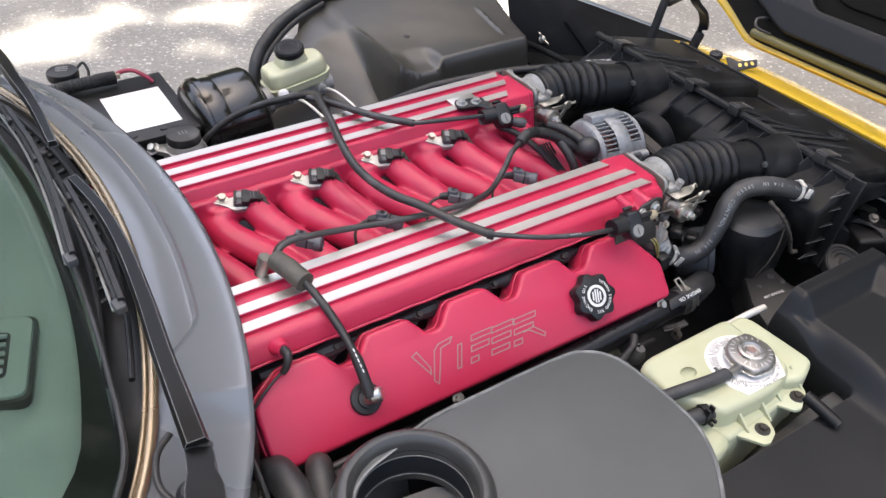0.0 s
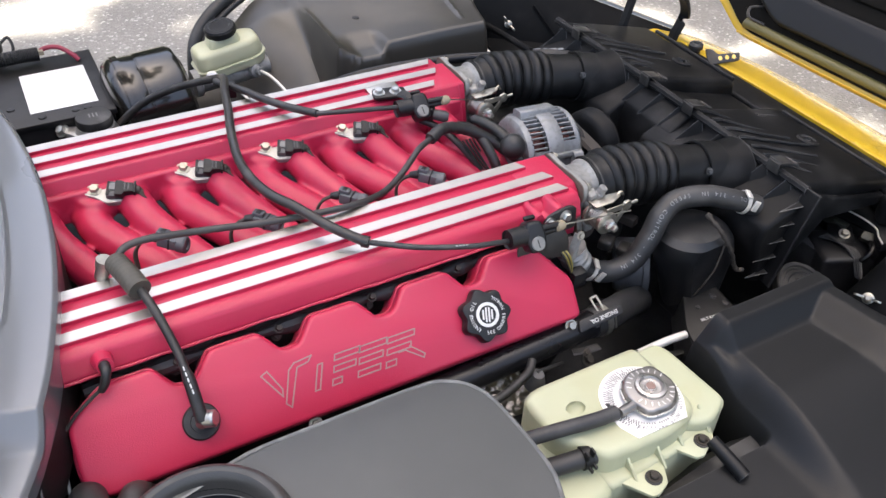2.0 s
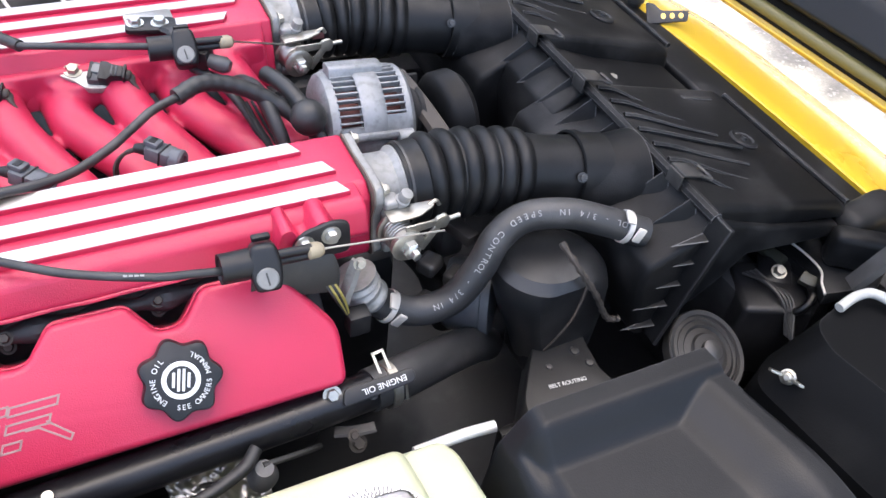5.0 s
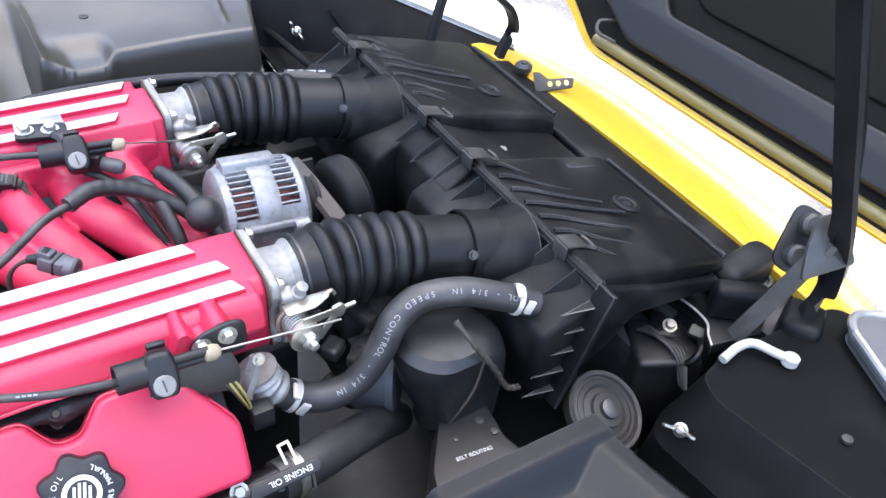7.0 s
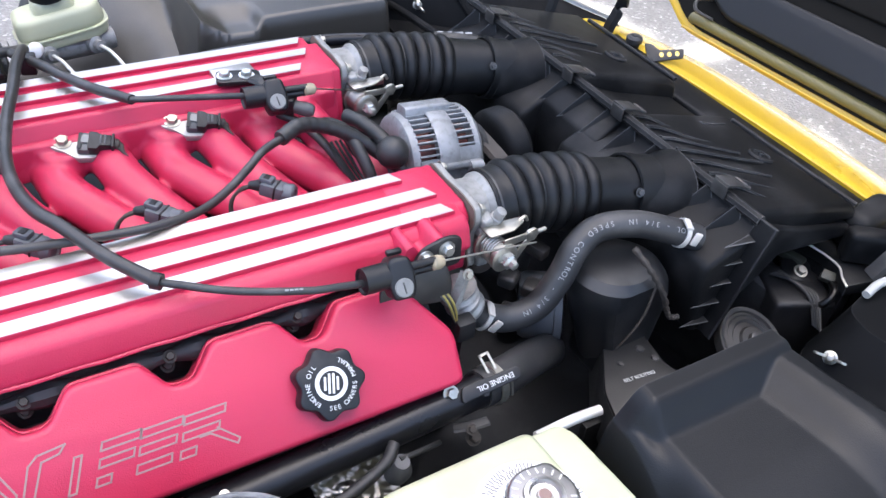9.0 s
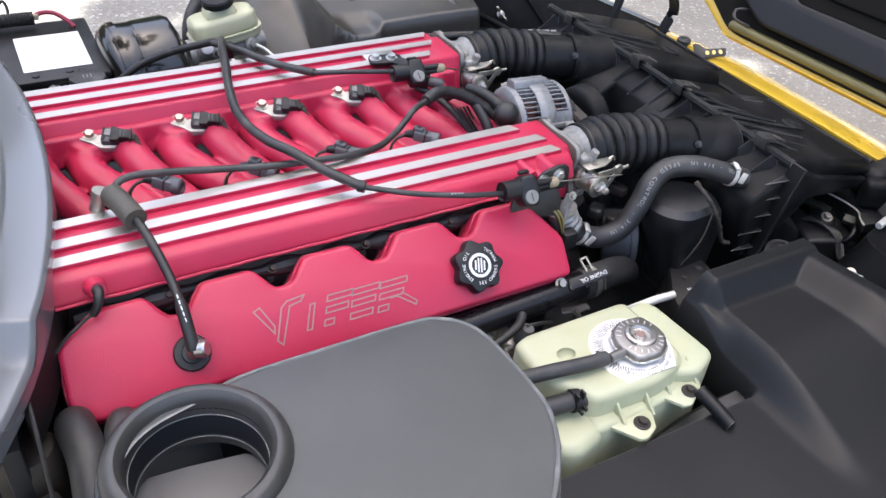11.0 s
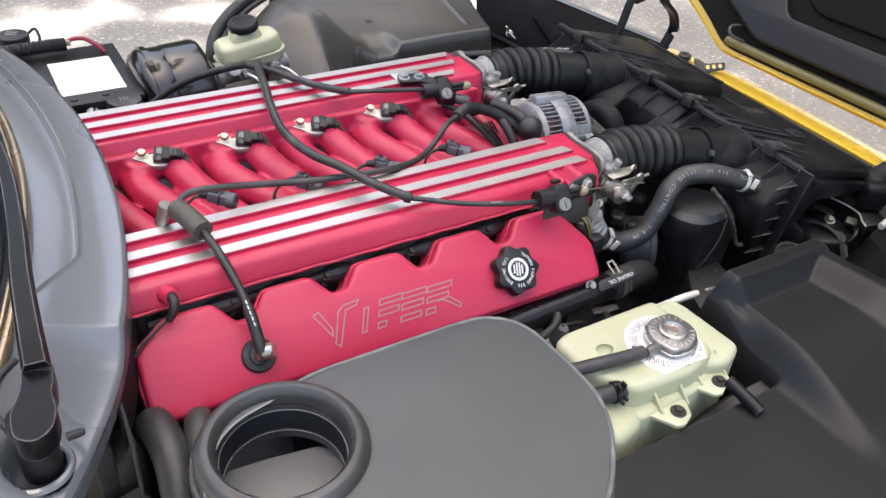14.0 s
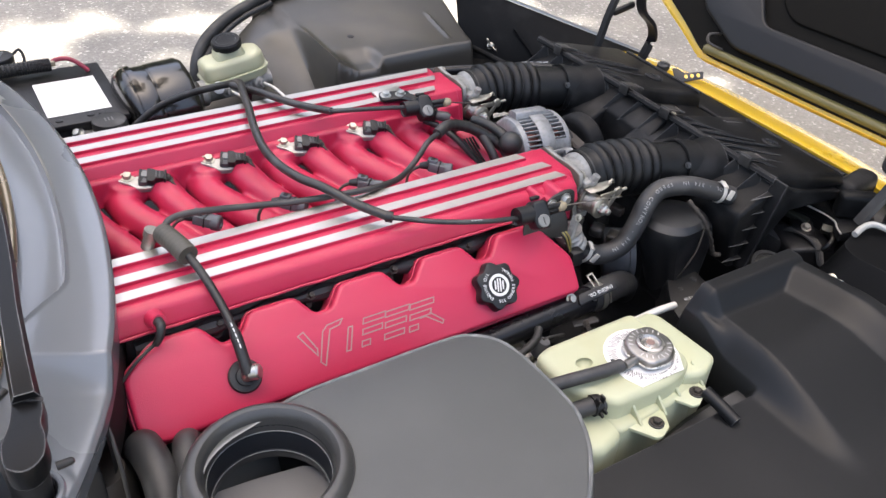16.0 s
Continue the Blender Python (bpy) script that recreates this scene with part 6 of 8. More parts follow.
def build_liner_far():
    def fn(s, t):
        y = 0.362 + 0.64 * t
        edge = -0.02 + 0.27 * smoothstep(0.585, 0.78, y)
        x = edge + (0.64 - edge) * s
        left = smoothstep(0.226, 0.243, x)
        # the low shoulder climbs backwards until it meets the plateau
        zl = 0.585 + 0.135 * smoothstep(0.43, 0.64, y) - 0.09 * (1 - smoothstep(0.0, 0.21, x)) + 0.018 * smoothstep(0.16, 0.228, x) * (1 - smoothstep(0.5, 0.62, y))
        pocket = smoothstep(0.245, 0.290, x) * (1 - smoothstep(0.325, 0.350, x)) * (1 - smoothstep(0.425, 0.480, y))
        zp = 0.720 - 0.016 * pocket + 0.006 * (1 - smoothstep(0.0, 0.014, abs(x - 0.244))) * (1 - smoothstep(0.57, 0.63, y)) + 0.012 * smoothstep(0.45, 0.75, y)
        z = zl + (zp - zl) * left
        z -= 0.17 * (1 - smoothstep(0.374 - 0.012 * pocket, 0.410 - 0.014 * pocket, y)) * (0.35 + 0.65 * left)
        xr = 0.566 + 0.28 * (y - 0.41)
        z -= 0.15 * smoothstep(xr, xr + 0.022, x)
        z += 0.004 * (1 - smoothstep(0.0, 0.006, abs(x - 0.525 - 0.15 * (y - 0.41)))) * smoothstep(0.43, 0.46, y) * (1 - smoothstep(0.56, 0.60, y))
        z -= 0.30 * smoothstep(0.80, 1.02, y) ** 2
        z += 0.004 * noise.noise(Vector((x * 6, y * 6, 3.1)))
        return Vector((x, y, z))
    w = thing("wheel_arch_liner", (0.3, 0.7, 0.40), "weathered black wheel arch liner with a painted brown sheen and raised crest behind the engine", "wheel liner", "wheel arch liners")
    part("panel", sheet(150, 130, fn, 0.004), SHELL, w, sharp=60)
    for x, y in ((0.33, 0.53), (0.50, 0.62)):
        part("panel_clip", lathe([(0.008, 0), (0.007, 0.003), (0.002, 0.004)], Matrix.Translation((x, y, 0.720)), 14), PLASTIC, w)
    e = thing("wing_edge_seal", (0.1, 0.70, 0.58), "black rubber seal tube along the wing edge", "rubber seal")
    part("seal", tube([(0.012, 0.615, 0.56), (0.015, 0.640, 0.63), (0.035, 0.665, 0.680), (0.085, 0.700, 0.712), (0.150, 0.730, 0.732), (0.230, 0.76, 0.745), (0.33, 0.79, 0.74)], 0.013, 16), RUBBER, e)
    part("lip", tube([(0.028, 0.632, 0.615), (0.045, 0.654, 0.668), (0.095, 0.688, 0.700), (0.158, 0.718, 0.722), (0.235, 0.746, 0.735)], 0.007, 12), RUBBER, e)
    p = thing("inner_wing_panel", (0.78, 0.46, 0.50), "flat black inner wing panel with a wing nut", "wing panel")
    part("panel", sheet(16, 16, lambda s, t: Vector((0.60 + 0.36 * s, 0.29 + 0.42 * t - 0.05 * s * t, 0.632 - 0.02 * s + 0.01 * math.sin(3 * t))), 0.006), WINGBLACK, p)
    part("rail", tube([(0.612, 0.62, 0.65), (0.622, 0.47, 0.668), (0.632, 0.33, 0.675)], 0.007, 10), WINGBLACK, p)
    part("pad", prism(rounded([(0.645, 0.31), (0.70, 0.30), (0.72, 0.36), (0.65, 0.37)], 0.01, 3), Matrix.Translation((0, 0, 0.632)), 0.014, 0.003), WINGBLACK, p)
    part("panel_clip", lathe([(0.011, 0), (0.010, 0.003), (0.003, 0.004)], Matrix.Translation((0.795, 0.330, 0.640)), 18), WHITE, p, "white plastic panel clip")
    wing_nut(p, frame_of((0.664, 0.470, 0.669), (0.3, -0.4, -0.5), (-0.30, -0.81, 0.52)), 0.95)


def wing_nut(parent, m, s=1.0):
    n = part("wing_nut", lathe([(0.009 * s, 0), (0.009 * s, 0.003 * s), (0.0065 * s, 0.004 * s), (0.0055 * s, 0.010 * s), (0.003 * s, 0.012 * s)], m, 20), ZINC, parent, "zinc wing nut")
    for k in (1, -1):
        part("wing", prism(rounded([(0.003 * s, 0.0), (0.012 * s, 0.004 * s), (0.021 * s, 0.013 * s), (0.015 * s, 0.017 * s), (0.004 * s, 0.009 * s)], 0.002 * s, 3), m @ Matrix(((k, 0, 0, 0), (0, 0, 1, -0.0015 * s), (0, 1, 0, 0.001), (0, 0, 0, 1))), 0.003 * s, 0.0006), ZINC, n)


build_liner_near()
build_liner_far()


def build_far_hose():
    h = thing("vacuum_line", (0.4, 0.22, 0.70), "black plastic vacuum line along the rear plenum with a rubber sleeve", "vacuum line")
    part("line", tube([(0.10, 0.31, 0.70), (0.164, 0.293, 0.72), (0.249, 0.279, 0.737), (0.378, 0.240, 0.752), (0.456, 0.196, 0.762), (0.516, 0.163, 0.766), (0.56, 0.145, 0.765)], 0.0092, 16), PIPEBLACK, h)
    part("sleeve", tube([(0.515, 0.164, 0.766), (0.55, 0.149, 0.766), (0.59, 0.135, 0.758)], 0.0125, 18), RUBBER, h, "black rubber sleeve with white print")
    for k, w in enumerate((0.006, 0.003, 0.009, 0.007)):
        mm = frame_of((0.523 + 0.013 * k, 0.160 - 0.0055 * k + 0.001, 0.7785), (0.92, -0.38, 0), CAMSIDE)
        part("print_bar", ribbon([(-w / 2, 0), (w / 2, 0)], 0.0030, mm, 0.0003), FAINT, h, smooth=False)


build_far_hose()


# ---- cowl, wipers, windscreen ----
def cowl_x(y):
    """The front edge of the cowl bows towards the engine."""
    d = abs(y - 0.02)
    return -0.318 - 0.42 * d * d - 0.55 * max(0, d - 0.30) ** 2


def cowl_z(y, s):
    dip = 0.030 * math.sin(0.5 * math.pi * min(1.0, max(0.0, (-0.338 - y) / 0.034)))
    return 0.822 + 0.030 * smoothstep(0.0, 1.0, s) - dip * (1 - 0.55 * s)


def build_cowl():
    c = thing("cowl", (-0.38, 0.02, 0.76), "charcoal painted cowl panel bowed round the engine bay", "cowl")

    def fn(s, t):
        y = -0.80 + 1.55 * t
        if s < 0.12:
            k = s / 0.12
            return Vector((cowl_x(y) - 0.004 + 0.004 * math.sin(k * math.pi / 2) * 1.0, y, 0.765 + (cowl_z(y, 0) - 0.768) * smoothstep(0, 1, k) ** 0.5))
        u = (s - 0.12) / 0.88
        edge = 1 - smoothstep(0, 0.05, u)
        rim = 0.52 + 0.50 * smoothstep(-0.215, -0.325, y)
        inset = smoothstep(rim - 0.02, rim + 0.03, u) * (1 - smoothstep(0.42, 0.48, y))
        z = cowl_z(y, u) - 0.006 * edge - 0.011 * inset + 0.003 * (1 - smoothstep(0, 0.03, abs(u - rim + 0.03)))
        hole = Vector((cowl_x(y) - 0.098 * u + 0.480, (y + 0.474)))
        z -= 0.030 * (1 - smoothstep(0.021, 0.027, hole.length)) - 0.002 * (1 - smoothstep(0.004, 0.010, abs(hole.length - 0.032)))
        return Vector((cowl_x(y) - 0.098 * u, y, z))
    part("panel", sheet(72, 620, fn, 0.004), COWL, c, sharp=60)
    # black cup put in to darken the hole, in place of its shade
    part("wiper_well", lathe([(0.0245, 0.004), (0.0242, -0.012), (0.0242, -0.05), (0.0, -0.05)], Matrix.Translation((-0.480, -0.474, cowl_z(-0.474, 0.5) - 0.010)), 40, caps=False), DARK, c, "black cup that darkens the wiper shaft hole")
    part("well_lip", lathe([(0.0225, -0.006), (0.0235, 0.0022), (0.0262, 0.0034), (0.0290, 0.0022), (0.0305, -0.001)], Matrix.Translation((-0.480, -0.474, cowl_z(-0.474, 0.5) - 0.010)), 48, caps=False), COWL, c, "rolled lip of the wiper well")
    part("drop_edge", sheet(3, 60, lambda s, t: Vector((cowl_x(-0.40 + 1.15 * t) - 0.003, -0.40 + 1.15 * t, 0.768 - 0.06 * s)), 0.002), DARK, c)
    ys = [-0.80 + 0.05 * k for k in range(31)]
    tz = lambda y: cowl_z(y, 1.0) + 0.004
    part("trim", tube([(cowl_x(y) - 0.100, y, tz(y)) for y in ys], 0.0055, 12, 4, squash=1.0), BRONZE, c, "tan-edged metal trim strip")
    part("trim_lip", tube([(cowl_x(y) - 0.108, y, tz(y) + 0.002) for y in ys], 0.0028, 10, 4), BRONZE, c)
    part("scuttle", sheet(8, 60, lambda s, t: Vector((cowl_x(-0.8 + 1.55 * t) - 0.108 - 0.10 * s, -0.8 + 1.55 * t, cowl_z(-0.8 + 1.55 * t, 1.0) - 0.012 - 0.01 * math.sin(math.pi * s))), 0.004), PLASTIC, c, "black scuttle grille well")
    for k in range(26):
        y = -0.16 + 0.024 * k
        part("grille_bar", box((cowl_x(y) - 0.135, y, cowl_z(y, 1.0) - 0.004), (0.030, 0.006, 0.006), 0.001, Matrix.Rotation(radians(20), 4, "Z")), PLASTIC, c)
    for d in (0.122, 0.150):
        part("grille_rail", tube([(cowl_x(y) - d, y, cowl_z(y, 1.0)) for y in ys[10:29]], 0.0035, 8, 4), PLASTIC, c)
    return c


build_cowl()


def glass_edge(y):
    """The lower edge of the windscreen, nearly straight, with the cowl curving up to it."""
    return min(cowl_x(y) - 0.170 if y > 0 else -0.488 - 0.17 * y * y, cowl_x(y) - 0.116)


def dash_edge(y):
    return glass_edge(y) - 0.004 - 0.22 * max(0.0, -0.10 - y) ** 2


def build_windscreen():
    def gl(s, t):
        y = -0.85 + 1.65 * t
        return Vector((glass_edge(y) - 0.70 * s, y * (1 - 0.12 * s), 0.862 + 0.40 * s - 0.04 * s * s))

    def band(s, t):
        y = -0.85 + 1.65 * t
        return gl(0.004 + (glass_edge(y) - dash_edge(y) + 0.008) / 0.70 * s, t) - Vector((0.004, 0, 0.007))
    w = thing("windscreen", (-0.6, 0, 0.86), "raked greenish windscreen with a black lower border", "windscreen")
    g = part("glass", sheet(14, 60, gl, 0.005), GLASS, w)
    g.visible_shadow = False
    part("border_seal", tube([(glass_edge(-0.85 + 0.055 * k), -0.85 + 0.055 * k, 0.861) for k in range(31)], 0.0035, 10, 4), RUBBER, w, "black rubber seal")
    part("frit", sheet(2, 60, band, 0.001), GLOSS, w, "black printed glass border")
    d = thing("dashboard", (-0.8, 0, 0.80), "dashboard with windscreen haze in its green-grey, and a slatted air vent", "dashboard")
    part("top", sheet(30, 60, lambda s, t: Vector((dash_edge(-0.8 + 1.55 * t) + 0.008 - 0.5 * s, -0.8 + 1.55 * t, 0.851 + 0.006 * smoothstep(0, 0.04, s) + 0.022 * smoothstep(0, 0.25, s) + 0.02 * s)), 0.03), DASH, d)
    m = frame_of((-0.616, -0.238, 0.889), (0.256, 0.967, 0), (0.10, 0, 1))
    part("vent_groove", prism(rounded([(-0.062, -0.059), (0.062, -0.059), (0.062, 0.064), (-0.062, 0.064)], 0.014, 4), m @ Matrix.Translation((0, 0, -0.012)), 0.012, 0.001), GLOSS, d)
    v = part("vent_frame", prism(rounded([(-0.058, -0.055), (0.058, -0.055), (0.058, 0.060), (-0.058, 0.060)], 0.012, 4), m @ Matrix.Translation((0, 0, -0.010)), 0.014, 0.003), DASH, d)
    part("vent_mouth", prism(rounded([(-0.033, -0.036), (0.033, -0.036), (0.033, 0.045), (-0.033, 0.045)], 0.008, 4), m @ Matrix.Translation((0, 0, 0.0035)), 0.0015, 0.0), GLOSS, v)
    for k in range(5):
        part("slat", box(tuple(m @ Vector((-0.025 + 0.0125 * k, 0.004, 0.0065))), (0.074, 0.0055, 0.003), 0.001, m.to_3x3().to_4x4() @ Matrix.Rotation(radians(90), 4, "Z")), DASH, v)


build_windscreen()


def build_wiper(near):
    w = thing("wiper", (-0.46, -0.41 if near else 0.55, 0.82), "black windscreen wiper with arm and jointed blade lying parked", "wiper", "windscreen wipers")
    if near:
        arm = [(-0.460, -0.438, 0.882), (-0.457, -0.390, 0.889), (-0.452, -0.32, 0.892), (-0.444, -0.24, 0.893), (-0.438, -0.14, 0.893), (-0.440, -0.05, 0.891), (-0.452, 0.03, 0.890)]
        part("pivot", lathe([(0.016, -0.05), (0.018, 0.0), (0.017, 0.018), (0.012, 0.024), (0.004, 0.026)], Matrix.Translation((-0.476, -0.474, 0.850)), 28), PLASTIC, w)
        bulb = [(-0.469, -0.424), (-0.447, -0.436), (-0.450, -0.458), (-0.454, -0.468), (-0.453, -0.488), (-0.459, -0.510), (-0.475, -0.519), (-0.489, -0.508), (-0.488, -0.482), (-0.477, -0.460)]
        part("knuckle", prism(rounded(bulb, [0.003, 0.003, 0.006, 0.006, 0.008, 0.010, 0.010, 0.010, 0.008, 0.008], 3), Matrix.Translation((0, 0, 0.858)), 0.024, 0.0045, 3), ARMBLACK, w)
        part("hinge_band", prism([(-0.4685, -0.429), (-0.4465, -0.441), (-0.4475, -0.446), (-0.4700, -0.434)], Matrix.Translation((0, 0, 0.8815)), 0.0012, 0.0004, 1), PLASTIC, w)
        part("peg", lathe([(0.004, 0), (0.0035, 0.012), (0.002, 0.014)], frame_of((-0.452, -0.503, 0.860), (0, 0, 1), (1, -0.1, 0.15)), 12), PLASTIC, w)
        part("washer_hose", tube([(-0.474, -0.395, 0.862), (-0.492, -0.410, 0.858), (-0.500, -0.440, 0.852), (-0.490, -0.468, 0.846)], 0.0035, 10), RUBBER, w)
        blade = [(-0.468, -0.222, 0.884), (-0.463, -0.10, 0.889), (-0.466, 0.02, 0.890), (-0.474, 0.14, 0.889), (-0.488, 0.26, 0.886)]
    else:
        arm = [(-0.466, 0.56, 0.850), (-0.462, 0.46, 0.872), (-0.461, 0.34, 0.893), (-0.456, 0.22, 0.903), (-0.457, 0.10, 0.905)]
        part("pivot", lathe([(0.016, -0.05), (0.018, 0.0), (0.016, 0.018), (0.004, 0.022)], Matrix.Translation((-0.470, 0.60, 0.835)), 24), PLASTIC, w)
        blade = [(-0.493, -0.125, 0.889), (-0.484, 0.0, 0.894), (-0.483, 0.12, 0.896), (-0.492, 0.24, 0.894), (-0.51, 0.36, 0.890)]
    part("arm", flat_bar(arm, lambda t: 0.024 - 0.008 * t if near else 0.026 - 0.012 * t, 0.009), ARMBLACK, w)
    b = part("blade", tube(blade, 0.0035, 8, 8), PLASTIC, w, "black blade with steel edge")
    part("bridge", flat_bar([(p[0] + 0.004, p[1], p[2] + 0.006) for p in blade[0:3]] if near else [(p[0] + 0.004, p[1], p[2] + 0.006) for p in blade[0:4]], 0.008, 0.005), PLASTIC, b)
    part("edge", tube([(p[0] - 0.006, p[1], p[2] - 0.004) for p in blade], 0.0018, 6, 6), STEEL, b)
    e = blade[0]
    part("end_cap", box((e[0], e[1] - 0.002, e[2] + 0.002), (0.012, 0.018, 0.010), 0.002, Matrix.Rotation(radians(8), 4, "Z")), PLUG, b)
    for k in (1, 2, 3):
        q = blade[k]
        part("yoke", box((q[0] + 0.003, q[1] - 0.03, q[2] + 0.004), (0.012, 0.016, 0.010), 0.002), PLASTIC, b)


# the strong pale edges paint in the arms' gloss highlights
ARMBLACK = mat("edge_lit_wiper_black", (0.0055, 0.0056, 0.006), 0.34, 0.0, 0.3, 60, 0.15, 600, spec=0.16, worn=1.6)
build_wiper(True)
build_wiper(False)


# ---- battery, fluids, brakes ----
def build_battery():
    b = thing("battery", (-0.31, 0.56, 0.37), "black car battery with a blank white label", "battery")
    part("case", box((-0.312, 0.558, 0.575), (0.276, 0.244, 0.21), 0.005), PLASTIC, b)
    part("lid", box((-0.312, 0.558, 0.682), (0.284, 0.252, 0.012), 0.003), PLASTIC, b)
    part("label", box((-0.250, 0.545, 0.6885), (0.113, 0.148, 0.0012), 0.0004), WHITE, b, "white paper label")
    part("print_bar", ribbon([(-0.27, 0.607), (-0.225, 0.607)], 0.0015, Matrix.Translation((0, 0, 0.6892)), 0.0003), PALEINK, b, smooth=False)
    for x, y in ((-0.335, 0.50), (-0.215, 0.455), (-0.235, 0.455), (-0.290, 0.452)):
        part("vent_plug", lathe([(0.007, 0), (0.006, 0.002), (0.002, 0.0025)], Matrix.Translation((x, y, 0.688)), 14), PLASTIC, b)
    h = thing("battery_cable", (-0.33, 0.66, 0.68), "ribbed black conduit with a short red battery cable", "battery cable")
    path = [(-0.47, 0.640, 0.700), (-0.42, 0.655, 0.706), (-0.36, 0.657, 0.708), (-0.30, 0.660, 0.708), (-0.262, 0.662, 0.706)]
    part("conduit", tube(path, lambda t: 0.0125 + 0.0011 * math.sin(t * 330), 14, 60), HOSE, h)
    part("cable", tube([(-0.264, 0.662, 0.706), (-0.248, 0.668, 0.712), (-0.225, 0.662, 0.712), (-0.205, 0.648, 0.700), (-0.196, 0.640, 0.690)], 0.0045, 12), REDWIRE, h, "red insulated cable")
    part("lug", box((-0.258, 0.664, 0.708), (0.012, 0.014, 0.010), 0.002), BRASS, h)
    c = thing("washer_filler_cap", (-0.35, 0.715, 0.60), "black washer filler cap with tab and moulded symbol", "filler cap")
    part("neck", lathe([(0.018, -0.12), (0.018, 0.0)], Matrix.Translation((-0.348, 0.716, 0.708)), 24), PLASTIC, c)
    part("cap", lathe([(0.030, -0.006), (0.031, 0.004), (0.029, 0.009), (0.012, 0.012), (0.0, 0.0125)], Matrix.Translation((-0.348, 0.716, 0.708)), 36), PLASTIC, c)
    part("tab", prism(rounded([(-0.012, 0), (0.012, 0), (0.010, 0.022), (-0.010, 0.022)], 0.006, 3), frame_of((-0.372, 0.700, 0.705), (0.5, -0.85, 0), (0, 0, 1)), 0.005, 0.001), PLASTIC, c)
    part("tether", tube([(-0.322, 0.722, 0.710), (-0.305, 0.730, 0.718), (-0.300, 0.718, 0.705), (-0.305, 0.705, 0.690)], 0.003, 8), PLASTIC, c)
    for k, (u, v, w) in enumerate(((0, 0.008, 0.020), (-0.006, 0.0, 0.008), (0.006, 0.0, 0.008), (0, -0.008, 0.018))):
        part("print_bar", ribbon([(u - w / 2, v), (u + w / 2, v)], 0.0028, Matrix.Translation((-0.348, 0.716, 0.7205)) @ Matrix.Rotation(radians(-15), 4, "Z"), 0.0006), FAINT, c, smooth=False)
    r = thing("power_steering_cap", (-0.215, 0.415, 0.60), "black ribbed reservoir cap on a cast neck", "filler cap")
    m = Matrix.Translation((-0.213, 0.408, 0.680))
    out = [((0.0305 + 0.0008 * (k % 2)) * math.cos(2 * math.pi * k / 72), (0.0305 + 0.0008 * (k % 2)) * math.sin(2 * math.pi * k / 72)) for k in range(72)]
    part("cap", prism(out, m, 0.017, 0.003, 2, (0.97, 0.97), 60), CAPGREY, r)
    part("neck", lathe([(0.040, -0.10), (0.040, -0.02), (0.034, -0.008), (0.031, 0.0)], m, 36), BRIGHTCAST, r, "cast aluminium neck")
    part("ear", prism(rounded([(-0.275, 0.432), (-0.262, 0.438), (-0.225, 0.428), (-0.215, 0.385), (-0.238, 0.352), (-0.250, 0.360), (-0.246, 0.395)], 0.004, 3), Matrix.Translation((0, 0, 0.660)), 0.010, 0.002), BRIGHTCAST, r, "pale cast bracket")
    part("ear_bolt", bolt_mesh(frame_of((-0.266, 0.428, 0.668), (1, 0, 0), (-0.5, -0.3, 0.8)), 0.0085, 0.010), BRIGHTZINC, r)
    for u in (-0.006, 0.0, 0.006):
        part("symbol_bar", ribbon([(u, -0.004), (u, 0.006)], 0.0025, m @ Matrix.Translation((0, 0, 0.017)), 0.0005), INK, r, smooth=False)
    s = thing("bracket_tray", (-0.27, 0.38, 0.55), "black steel bracket tray between battery and plenum", "bracket")
    part("tray", box((-0.265, 0.365, 0.600), (0.13, 0.09, 0.006), 0.002, Matrix.Rotation(radians(10), 4, "Z")), DARK, s)
    part("flap", box((-0.262, 0.350, 0.640), (0.060, 0.035, 0.004), 0.001, Matrix.Rotation(radians(35), 4, "X")), PLUG, s)


build_battery()


